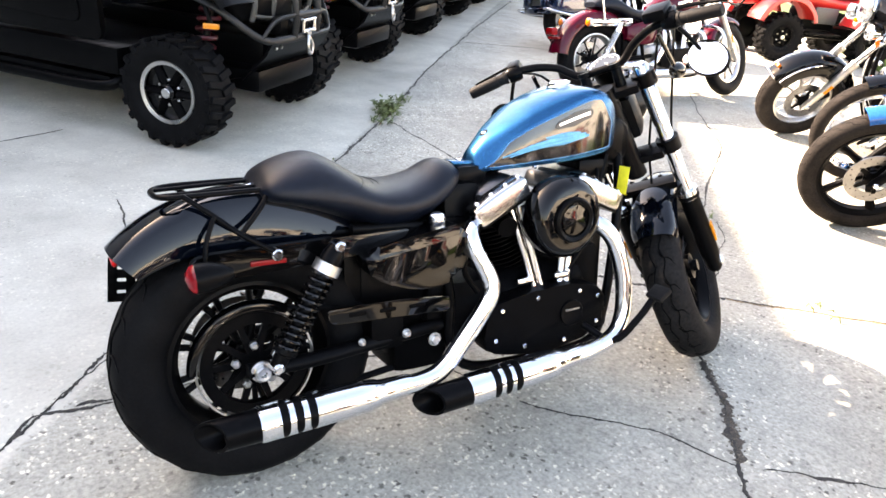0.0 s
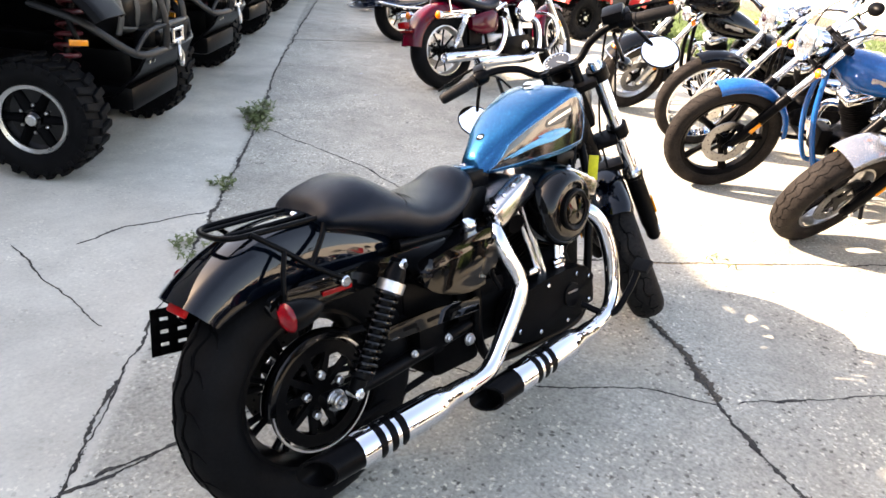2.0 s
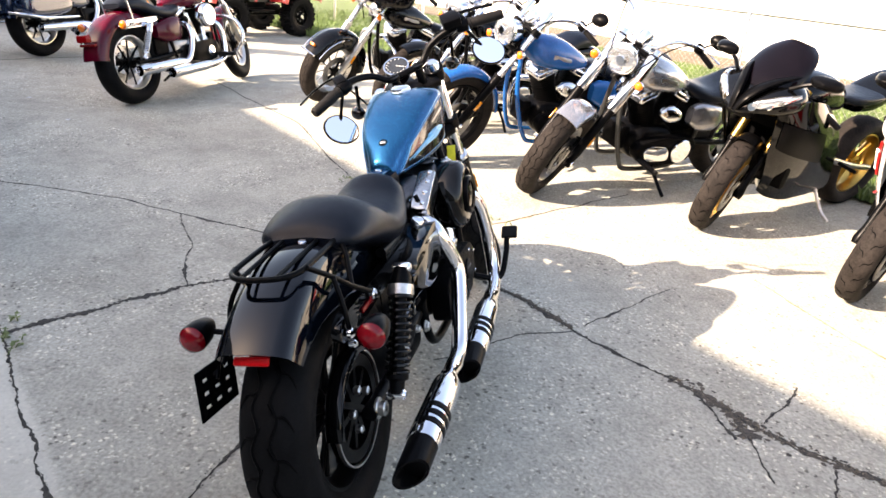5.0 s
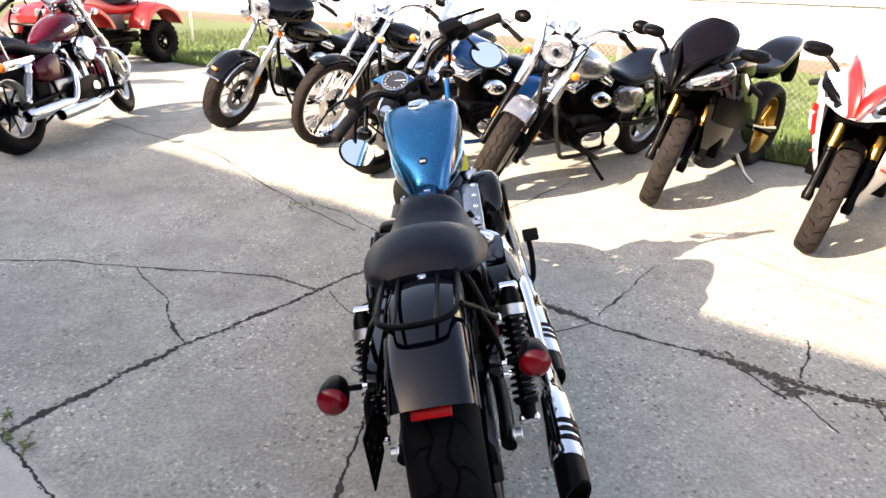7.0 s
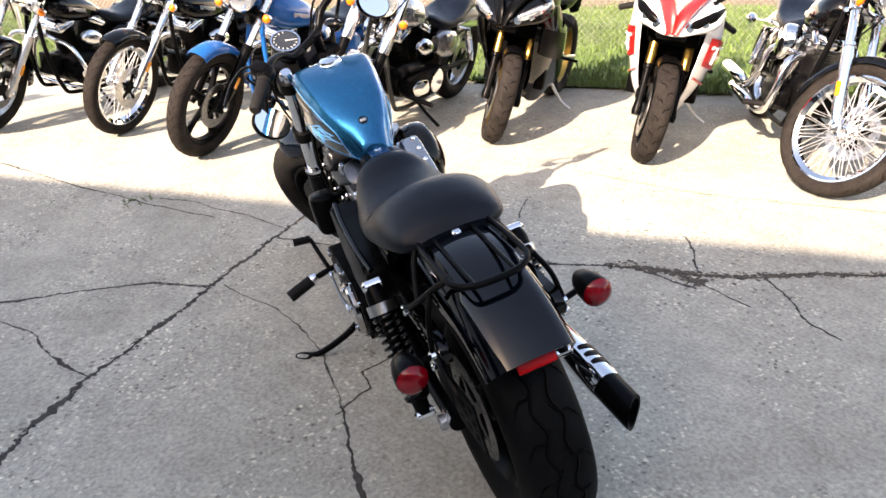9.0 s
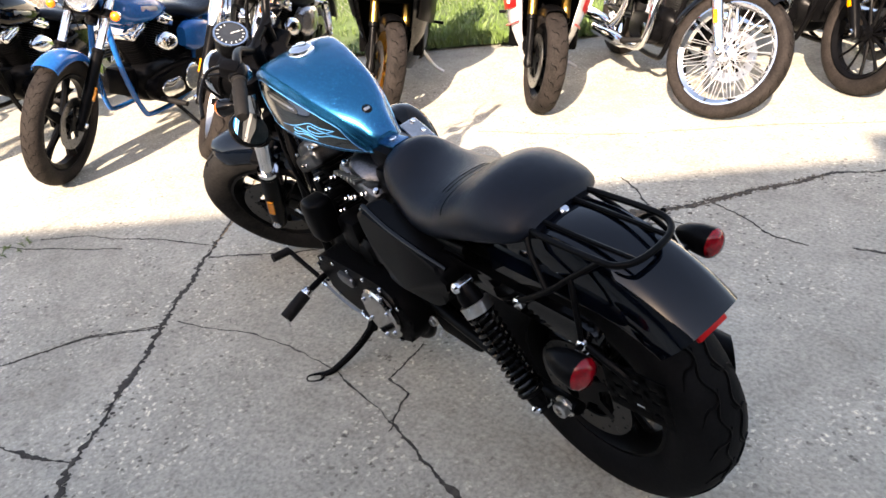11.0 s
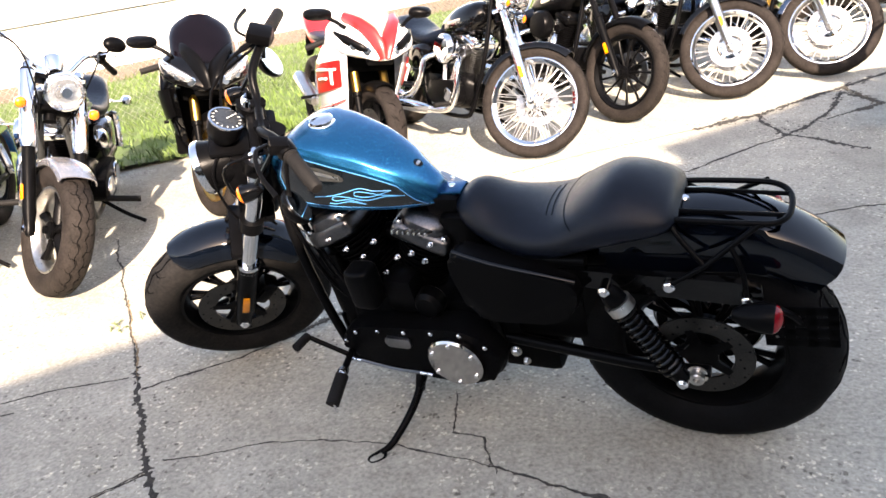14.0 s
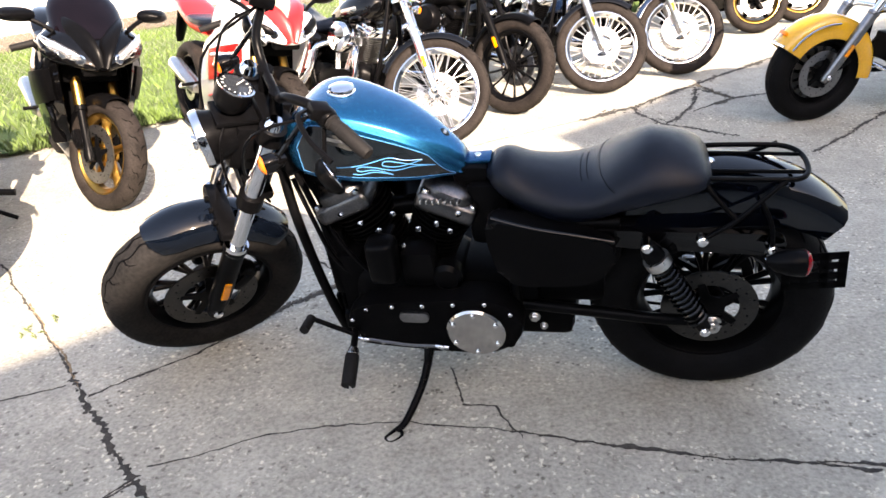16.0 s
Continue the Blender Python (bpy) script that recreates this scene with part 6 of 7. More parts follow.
        part("swingarm", tube([(-0.02, s * (wr / 2 + 0.035), rr), (0.3, s * 0.11, rr + 0.01), (0.54, s * 0.10, 0.36)], 0.02, 10), SATIN, bike)
    part("tail_lamp", merge(box((0.06, 0.10, 0.06), (-rr - 0.085, 0, rr + 0.22), 0.02), box((0.03, 0.14, 0.02), (-rr - 0.055, 0, rr + 0.17), 0.006)), RED_DARK, bike)
    if sissy:
        part("sissy_bar", tube([(0.02, 0.12, 0.62), (-0.04, 0.12, 0.90), (-0.06, 0.08, 1.10), (-0.06, -0.08, 1.10), (-0.04, -0.12, 0.90), (0.02, -0.12, 0.62)], 0.009, 10), CHROME, bike)
    if bags:
        for s in (1, -1):
            bag = part("saddlebag", body([(-0.42, s * 0.27, 0.53, 0.06, 0.10, 0.10), (-0.38, s * 0.28, 0.53, 0.095, 0.16, 0.16), (-0.1, s * 0.28, 0.53, 0.10, 0.17, 0.16), (0.16, s * 0.27, 0.54, 0.085, 0.15, 0.12), (0.20, s * 0.26, 0.55, 0.05, 0.10, 0.08)], 24, 16, 5), paint, bike)
            part("bag_latch", box((0.04, 0.012, 0.07), (-0.08, s * 0.385, 0.66), 0.005), CHROME, bag)
            part("bag_guard", tube([(0.18, s * 0.38, 0.36), (-0.2, s * 0.39, 0.36), (-0.46, s * 0.36, 0.40), (-0.46, s * 0.2, 0.42)], 0.012, 10), CHROME, bag)
        part("rear_apron", box((0.02, 0.34, 0.16), (-rr - 0.105, 0, 0.50), 0.01), paint, bike)
        part("plate_bar", box((0.006, 0.18, 0.10), (-rr - 0.12, 0, 0.50), 0.002), STEEL, bike, "plain plate, kept blank")
    # engine and exhaust
    ex = wb * 0.53
    v_twin(bike, ex, 0.34, engine[0], engine[1], STEEL, engine[2], 0.40, 23, 0.125)
    part("gearbox", box((0.28, 0.22, 0.20), (ex - 0.27, 0, 0.35), 0.03), engine[0], bike)
    part("primary_cover", plate(rounded([(ex - 0.34, 0.28), (ex - 0.32, 0.42), (ex, 0.43), (ex + 0.19, 0.40), (ex + 0.21, 0.30), (ex + 0.08, 0.24), (ex - 0.2, 0.235)], 0.06), 0.11, 0.19, 0.02), WRINKLE, bike)
    part("primary_trim", plate(rounded([(ex - 0.10, 0.27), (ex - 0.06, 0.37), (ex + 0.10, 0.385), (ex + 0.16, 0.34), (ex + 0.10, 0.275)], 0.035), 0.186, 0.200, 0.005), engine[2], bike)
    part("battery_box", box((0.26, 0.20, 0.30), (ex - 0.43, 0, 0.50), 0.03), SATIN, bike)
    part("regulator", box((0.07, 0.16, 0.16), (ex + 0.25, 0, 0.40), 0.015), SATIN, bike)
    part("clutch_cover", disc(0.085, 0.02, (ex - 0.19, 0.197, 0.33), seg=32, bevel=0.006), CHROME, bike)
    part("cam_cover", plate(rounded([(ex - 0.22, 0.27), (ex - 0.20, 0.41), (ex + 0.1, 0.43), (ex + 0.20, 0.38), (ex + 0.18, 0.27), (ex, 0.235)], 0.05), -0.185, -0.12, 0.015), SATIN, bike)
    part("timer_cover", disc(0.045, 0.012, (ex + 0.06, -0.190, 0.33), seg=24), engine[2], bike)
    part("air_cleaner", lathe([(0.001, 0.05), (0.085, 0.05), (0.10, 0.03), (0.10, -0.02), (0.085, -0.04), (0.001, -0.045)], 32, pose(ex + 0.05, -0.20, 0.63)), CHROME if engine[2] is CHROME else SATIN, bike)
    part("horn_cover", body([(ex - 0.105, 0.165, 0.575, 0.012, 0.012, 0.012), (ex - 0.085, 0.165, 0.58, 0.028, 0.035, 0.035), (ex - 0.02, 0.165, 0.59, 0.038, 0.058, 0.058), (ex + 0.05, 0.165, 0.60, 0.034, 0.048, 0.048), (ex + 0.095, 0.165, 0.605, 0.012, 0.012, 0.012)], 20, 14, 2.2), CHROME if engine[2] is CHROME else SATIN, bike)
    part("side_cover", merge(*[body([(ex - 0.56, s * 0.12, 0.54, 0.03, 0.05, 0.05), (ex - 0.46, s * 0.13, 0.54, 0.05, 0.09, 0.09), (ex - 0.30, s * 0.13, 0.55, 0.05, 0.10, 0.09), (ex - 0.24, s * 0.12, 0.56, 0.03, 0.06, 0.06)], 18, 12, 3.5) for s in (1, -1)]), tank_paint or paint, bike)
    if exhaust:
        part("exhaust_pipe", tube([(ex + 0.13, -0.12, 0.58), (ex + 0.20, -0.20, 0.54), (ex + 0.22, -0.22, 0.38), (ex + 0.15, -0.24, 0.25), (ex - 0.1, -0.25, 0.22)], 0.023, 16), CHROME, bike)
        part("exhaust_pipe", tube([(ex - 0.18, -0.12, 0.58), (ex - 0.22, -0.20, 0.54), (ex - 0.24, -0.22, 0.42), (ex - 0.34, -0.24, 0.30), (ex - 0.5, -0.25, 0.27)], 0.023, 16), CHROME, bike)
        for a, b in (((ex - 0.05, -0.25, 0.222), (ex - 0.62, -0.26, 0.215)), ((ex - 0.42, -0.25, 0.285), (-0.20, -0.26, 0.275))):
            part("muffler", along(a, b, [(0, 0.001), (0, 0.025), (0.1, 0.036), (0.2, 0.042), (0.94, 0.044), (1, 0.041), (0.98, 0.036), (0.6, 0.034), (0.6, 0.001)], 24), CHROME, bike)
    for s in (1, -1):
        part("frame_tube", tube([(hx + 0.02, s * 0.03, hz + 0.02), (hx + 0.02, s * 0.08, 0.56), (ex + 0.27, s * 0.12, 0.26), (ex + 0.16, s * 0.125, 0.19), (ex - 0.22, s * 0.125, 0.20), (ex - 0.34, s * 0.115, 0.32), (ex - 0.42, s * 0.11, 0.62), (0.25, s * 0.11, 0.64)], 0.016, 10), paint if tank_paint else SATIN, bike)
        part("foot_peg", tube([(ex + 0.16, s * 0.15, 0.29), (ex + 0.16, s * 0.36, 0.28)], 0.017, 12, False), RUBBER, bike)
    part("backbone", tube([(hx, 0, hz), (hx - 0.3, 0, 0.76), (0.5, 0, 0.66), (0.25, 0, 0.64)], 0.03, 10), SATIN, bike)
    if guard:
        part("engine_guard", tube([(ex + 0.28, 0.05, 0.62), (ex + 0.30, 0.30, 0.58), (ex + 0.27, 0.40, 0.42), (ex + 0.22, 0.30, 0.28), (ex + 0.2, 0, 0.24), (ex + 0.22, -0.30, 0.28), (ex + 0.27, -0.40, 0.42), (ex + 0.30, -0.30, 0.58), (ex + 0.28, -0.05, 0.62)], 0.015, 10), CHROME, bike)
    foot_y = 0.36
    part("side_stand", tube([(ex - 0.02, 0.13, 0.22), (ex - 0.01, foot_y * 0.7, 0.14), (ex + 0.02, foot_y, 0.02 + foot_y * math.tan(radians(lean)))], 0.012, 10), SATIN, bike)
    return bike


def fairing_half(parent, s, name, rows, material, label=""):
    """One moulded shell of a sport fairing through rows of (x, y, z), with thickness; also gives its grid of points."""
    outer = [[Vector((x, s * y, z)) for x, y, z in row] for row in rows]
    fine = [smooth_path(r, 3) for r in outer]
    cols = [smooth_path(list(c), 3) for c in zip(*fine)]
    bm = skin(cols, closed=False)
    bmesh.ops.recalc_face_normals(bm, faces=bm.faces[:])
    bmesh.ops.solidify(bm, geom=bm.faces[:], thickness=0.006)
    return part(name, bm, material, parent, label), cols


def sport_bike(front, heading, label, paint, nose, accent, rim=SATIN, spoke=SATIN, lean=9, steer=16, wb=1.38, screen=SCREEN, tail=None, lamp=LAMP_GLASS):
    bike = thing("motorcycle", parked(front, heading, wb, lean), label, "motorcycle", "motorcycles parked in the lot")
    rf, rr = 0.30, 0.315
    rake = 24
    k = radians(rake)
    foot = (wb - 0.03 * math.cos(k), rf - 0.03 * math.sin(k))
    m = steering(foot, rake, steer)
    fm = m @ Matrix.Translation((0.03, 0, 0))
    fw = wheel(bike, "front_wheel", fm, rf, 0.12, 0.215, "cast", DUSTY, rim, spoke, (1, -1), 0.155, STEEL, 5)
    tread(fw, fm, rf, 0.12, 0.215, 20, False, 0.75)
    wheel(bike, "rear_wheel", Matrix.Translation((0, 0, rr)), rr, 0.185, 0.215, "cast", DUSTY, rim, spoke, (-1,), 0.11, STEEL, 5)
    for s in (1, -1):
        leg = part("fork_leg", moved(along((0.03, s * 0.10, 0.24), (0.03, s * 0.10, 0.66), [(0, 0.001), (0, 0.027), (1, 0.027), (1, 0.001)], 18), m), GOLD, bike, "gold upside-down fork tube")
        part("fork_slider", moved(along((0.03, s * 0.10, -0.04), (0.03, s * 0.10, 0.26), [(0, 0.001), (0, 0.024), (0.1, 0.03), (0.3, 0.021), (0.9, 0.021), (0.92, 0.03), (1, 0.03), (1, 0.001)], 18), m), SATIN, leg)
        caliper(bike, m, (-0.055, s * 0.085, 0.10), -20)
        part("hand_grip", moved(along((-0.02, s * 0.22, 0.60), (-0.09, s * 0.34, 0.57), [(0, 0.001), (0, 0.019), (1, 0.017), (1, 0.001)], 14), m), RUBBER, bike)
        part("clip_on_bar", moved(tube([(0.03, s * 0.10, 0.62), (-0.02, s * 0.23, 0.60)], 0.013, 10, False), m), SATIN, bike)
    part("front_fender", moved(fender(rf + 0.022, 0.066, 52, 150, 0.004, 0.03, 0.03), fm), accent if accent is not RED else SATIN, bike)
    # nose, lamps, screen
    nose_ob = part("nose_fairing", body([(wb - 0.18, 0, 0.86, 0.20, 0.10, 0.10), (wb - 0.07, 0, 0.865, 0.245, 0.10, 0.11), (wb + 0.04, 0, 0.845, 0.225, 0.085, 0.09), (wb + 0.11, 0, 0.815, 0.155, 0.06, 0.055), (wb + 0.16, 0, 0.785, 0.075, 0.03, 0.03), (wb + 0.175, 0, 0.775, 0.03, 0.01, 0.012)], 30, 22, 2.3), nose, bike)
    for s in (1, -1):
        lm = part("headlamp", tube([(wb + 0.150, s * 0.042, 0.785), (wb + 0.110, s * 0.110, 0.818), (wb + 0.045, s * 0.185, 0.860), (wb - 0.035, s * 0.232, 0.905)], [0.014, 0.042, 0.044, 0.012], 14, flat=0.62), lamp, nose_ob, "slanted headlamp")
        for u, z in ((wb + 0.125, 0.808), (wb + 0.085, 0.838)):
            part("projector", disc(0.027, 0.03, (u + 0.012, s * (0.085 if z < 0.82 else 0.150), z), (0.9, s * 0.45, 0.1), 16), CHROME, lm)
        mir = part("mirror", merge(moved(body([(-0.03, 0, 0, 0.05, 0.02, 0.02), (0, 0, 0, 0.085, 0.036, 0.036), (0.05, 0, 0, 0.05, 0.024, 0.024), (0.075, 0, 0, 0.01, 0.008, 0.008)], 18, 12, 2.6), pose(wb - 0.07, s * 0.315, 1.005, 0, 0, s * 18)), tube([(wb + 0.0, s * 0.17, 0.93), (wb - 0.03, s * 0.22, 0.965), (wb - 0.05, s * 0.28, 0.995)], 0.012, 8)), SATIN, bike)
        part("nose_stripe", tube([(wb + 0.178, s * 0.010, 0.768), (wb + 0.146, s * 0.028, 0.836), (wb + 0.092, s * 0.058, 0.897), (wb + 0.005, s * 0.106, 0.950), (wb - 0.13, s * 0.150, 0.988)], [0.030, 0.050, 0.056, 0.046, 0.026], 12, flat=0.42), accent, nose_ob)
    part("radiator", merge(box((0.06, 0.42, 0.40), (wb - 0.27, 0, 0.52), 0.02), box((0.10, 0.30, 0.12), (wb - 0.16, 0, 0.72), 0.03)), DULL, bike)
    part("air_intake", box((0.05, 0.16, 0.05), (wb + 0.10, 0, 0.755), 0.016, (0, 20, 0)), SATIN, nose_ob)
    rows = []
    for i in range(11):
        v = i / 10
        wide, deep = (0.178 if screen is SCREEN else 0.140) * math.cos(radians(76 * v ** 2.2)) ** 0.6, 0.13 * (1 - 0.35 * v)
        rows.append([(wb + 0.085 - 0.27 * v - deep * (1 - math.cos(radians(a))), wide * math.sin(radians(a)), 0.905 + (0.235 if screen is SCREEN else 0.175) * v ** 0.8 - 0.025 * (1 - math.cos(radians(a)))) for a in range(-84, 85, 12)])
    part("windscreen", skin(rows, closed=False), screen, bike, "dark tinted windscreen" if screen is SCREEN else "lightly tinted windscreen")
    part("dash", box((0.10, 0.20, 0.06), (wb - 0.14, 0, 0.93), 0.02), SATIN, bike)
    # side fairings, belly, tank, seat, tail
    for s in (1, -1):
        shell, grid = fairing_half(bike, s, "side_fairing", [[(wb + 0.04, 0.185, 0.84), (wb - 0.10, 0.245, 0.88), (wb - 0.28, 0.225, 0.86), (wb - 0.46, 0.17, 0.82)],
                                               [(wb + 0.00, 0.175, 0.72), (wb - 0.12, 0.248, 0.71), (wb - 0.34, 0.265, 0.70), (wb - 0.60, 0.22, 0.68)],
                                               [(wb - 0.06, 0.158, 0.56), (wb - 0.18, 0.218, 0.54), (wb - 0.44, 0.240, 0.51), (wb - 0.74, 0.20, 0.48)],
                                               [(wb - 0.15, 0.135, 0.40), (wb - 0.27, 0.175, 0.36), (wb - 0.52, 0.190, 0.32), (wb - 0.88, 0.16, 0.27)],
                                               [(wb - 0.24, 0.08, 0.26), (wb - 0.34, 0.100, 0.21), (wb - 0.55, 0.110, 0.17), (wb - 0.92, 0.09, 0.17)]], paint)
        def on_shell(i, j, lift):
            """A point of the shell's outer face, by column and row of its grid, lifted off it."""
            i0, j0 = min(int(i), len(grid) - 2), min(int(j), len(grid[0]) - 2)
            p = grid[i0][j0].lerp(grid[i0 + 1][j0], i - i0).lerp(grid[i0][j0 + 1].lerp(grid[i0 + 1][j0 + 1], i - i0), j - j0)
            out = (grid[i0 + 1][j0] - grid[i0][j0]).cross(grid[i0][j0 + 1] - grid[i0][j0]).normalized()
            return p + (out if out.y * s > 0 else -out) * lift

        panel = part("side_stripe", skin([[on_shell(0.9 + 0.55 * i, 2.2 + 0.62 * j + 0.10 * i, 0.009) for j in range(6)] for i in range(11)], closed=False), accent, shell)
        if accent is RED:
            for run_of in (((1.8, 3.3), (4.2, 3.5), (5.6, 3.7)), ((2.6, 3.3), (2.7, 5.0)), ((3.6, 4.4), (5.2, 4.6))):
                part("stripe_bar", tube([on_shell(i, j, 0.012) for i, j in run_of], 0.012, 8, False, 0.5), WHITE, panel)
            part("lower_line", tube([on_shell(0.4 + 0.8 * i, 6.9 + 0.12 * i, 0.008) for i in range(9)], 0.007, 8, False, 0.6), accent, shell)
        part("frame_spar", tube([(wb - 0.25, s * 0.10, 0.80), (wb - 0.55, s * 0.15, 0.66), (wb - 0.82, s * 0.14, 0.48)], 0.035, 10, flat=0.5), SATIN, bike)
        part("swingarm", tube([(0, s * 0.13, rr), (0.25, s * 0.12, rr + 0.04), (0.52, s * 0.10, 0.42)], 0.028, 10, flat=0.6), STEEL, bike)
        part("foot_peg", tube([(0.45, s * 0.15, 0.40), (0.45, s * 0.27, 0.39)], 0.012, 10, False), SATIN, bike)
    part("engine", merge(box((0.42, 0.30, 0.34), (wb - 0.58, 0, 0.42), 0.05), box((0.10, 0.30, 0.26), (wb - 0.30, 0, 0.50), 0.02)), SATIN, bike)
    part("fuel_tank", body([(wb - 0.86, 0, 0.77, 0.06, 0.03, 0.04), (wb - 0.76, 0, 0.80, 0.11, 0.08, 0.08), (wb - 0.56, 0, 0.84, 0.155, 0.12, 0.10), (wb - 0.36, 0, 0.84, 0.15, 0.10, 0.08), (wb - 0.26, 0, 0.82, 0.08, 0.05, 0.05)], 24, 18, 2.5), paint, bike)
    part("seat", body([(0.12, 0, 0.815, 0.08, 0.02, 0.02), (0.20, 0, 0.80, 0.13, 0.03, 0.03), (0.40, 0, 0.79, 0.12, 0.03, 0.04), (0.54, 0, 0.79, 0.06, 0.03, 0.02)], 18, 14, 3), VINYL, bike)
    part("tail_fairing", body([(-0.30, 0, 0.92, 0.03, 0.02, 0.02), (-0.20, 0, 0.90, 0.085, 0.05, 0.04), (0.0, 0, 0.86, 0.12, 0.06, 0.07), (0.22, 0, 0.79, 0.13, 0.03, 0.08), (0.36, 0, 0.75, 0.10, 0.02, 0.05)], 20, 18, 2.8), tail or paint, bike)
    part("tail_lamp", box((0.03, 0.10, 0.03), (-0.30, 0, 0.915), 0.01), RED_DARK, bike)
    part("rear_hugger", tube([(-0.20, 0, 0.85), (-0.32, 0, 0.68), (-0.36, 0, 0.60)], [0.04, 0.03, 0.02], 10, flat=2.0), SATIN, bike)
    part("exhaust", merge(tube([(wb - 0.34, 0, 0.34), (wb - 0.5, -0.02, 0.20), (0.5, -0.05, 0.20)], 0.03, 12), along((0.46, -0.17, 0.36), (0.08, -0.20, 0.50), [(0, 0.001), (0, 0.03), (0.12, 0.05), (0.9, 0.052), (1, 0.035), (1, 0.001)], 20)), STEEL, bike)
    part("side_stand", tube([(0.56, 0.12, 0.24), (0.57, 0.22, 0.12), (0.58, 0.30, 0.03 + 0.29 * math.tan(radians(lean)))], 0.011, 10), STEEL, bike)
    return bike


cruiser((4.75, 1.70), 133, "black touring motorcycle with a fork-mounted fairing and full front fender", wb=1.60, rf=0.325, wf=0.13, style="cast", count=10, rim=STEEL, spoke=STEEL, lower=STEEL, front_fender="full", fairing=True, bags=True, guard=True, steer=22, paint=BLACK, half=0.115)
cruiser((4.23, 0.84), 130, "black cruiser with a laced wire front wheel and chrome forks", wb=1.66, rf=0.35, wf=0.095, rim_f=0.277, style="wire", count=22, rim=CHROME, steer=12, paint=BLACK, lower=CHROME, rake=34)
cruiser((3.44, 0.36), 126, "bright blue long-fork cruiser with black spoked wheels", wb=1.72, rf=0.35, wf=0.10, rim_f=0.262, style="cast", count=5, rim=SATIN, spoke=SATIN, steer=14, paint=BLUE2, lower=SATIN, leg=CHROME, rake=36, tank_paint=BLUE2, engine=(SATIN, SATIN, CHROME), fork_top=0.95)
cruiser((3.075, -0.357), 130, "grey and black cruiser with a silver front fender and fat tyres", wb=1.62, rf=0.325, wf=0.14, style="cast", count=5, rim=STEEL, spoke=SATIN, steer=32, lean=12, paint=GREY_PAINT, fender_paint=SILVER, tank_paint=SILVER, lower=SATIN, rake=32, engine=(SATIN, SATIN, CHROME), half=0.12, shroud=True)
sport_bike((2.88, -1.395), 134, "black sport motorcycle with gold fork tubes and smoked screen", BLACK, BLACK, SATIN, GOLD, GOLD, steer=22)
sport_bike((2.125, -2.01), 136, "white and red sport motorcycle with gold fork tubes", WHITE, WHITE, RED, SATIN, SATIN, steer=10, tail=RED, lamp=SATIN, screen=CLEAR_SCREEN)
cruiser((1.275, -2.47), 146, "black cruiser with a large laced wire front wheel", wb=1.55, rf=0.345, wf=0.095, rim_f=0.276, style="wire", count=30, rim=CHROME, steer=37, paint=BLACK, lower=CHROME, engine=(SATIN, ALLOY, CHROME))
cruiser((0.83, -3.205), 146, "matte black cruiser with thin black spoked wheels", wb=1.52, rf=0.335, wf=0.10, rim_f=0.25, style="cast", count=13, rim=SATIN, spoke=SATIN, steer=6, paint=SATIN, lower=SATIN, leg=SATIN, lamp=SATIN, bar_mat=SATIN, engine=(SATIN, SATIN, SATIN))
cruiser((0.205, -3.71), 146, "dark cruiser with a chrome radial-spoked front wheel", wb=1.52, rf=0.345, wf=0.10, rim_f=0.265, style="radial", count=14, rim=CHROME, spoke=CHROME, steer=36, paint=BLACK, lower=STEEL, disc_s=(1, -1))
cruiser((-0.43, -4.21), 146, "dark blue cruiser with a chrome radial-spoked front wheel and forks", wb=1.52, rf=0.345, wf=0.10, rim_f=0.265, style="radial", count=14, rim=CHROME, spoke=CHROME, steer=36, paint=NAVY, lower=STEEL, disc_s=(1, -1))
sport_bike((-1.40, -5.93), 150, "black naked-style sport motorcycle with yellow-rimmed wheels", BLACK, BLACK, SATIN, GOLD, SATIN, steer=30)
sport_bike((-1.95, -6.45), 150, "dark sport motorcycle with bronze wheels", SATIN, SATIN, SATIN, GOLD, SATIN, steer=30)
cruiser((-1.05, -2.81), 26, "yellow touring motorcycle with a full front fender", wb=1.60, rf=0.305, wf=0.13, style="slots", count=16, rim=SATIN, spoke=GREY_PAINT, tyre=TYRE, lower=ALLOY, front_fender="full", fender_paint=YELLOW, paint=YELLOW, guard=True, steer=-8, half=0.115)
cruiser((5.34, 2.81), -7, "maroon cruiser with chrome engine, seen from its rear", wb=1.50, rf=0.335, wf=0.10, style="cast", count=9, tyre=TYRE, rim=STEEL, spoke=SATIN, steer=18, paint=MAROON, engine=(ALLOY, SATIN, CHROME), guard=True, sissy=True, lower=STEEL)
cruiser((6.72, 4.62), -8, "dark blue touring motorcycle with hard saddlebags", wb=1.60, rf=0.325, wf=0.13, style="cast", count=9, tyre=TYRE, rim=STEEL, spoke=SATIN, steer=10, paint=NAVY, bags=True, front_fender="full", fairing=True)
cruiser((8.2, 6.8), -8, "black cruiser parked further along the lot", wb=1.58, rf=0.335, style="cast", tyre=TYRE, steer=10, paint=BLACK)


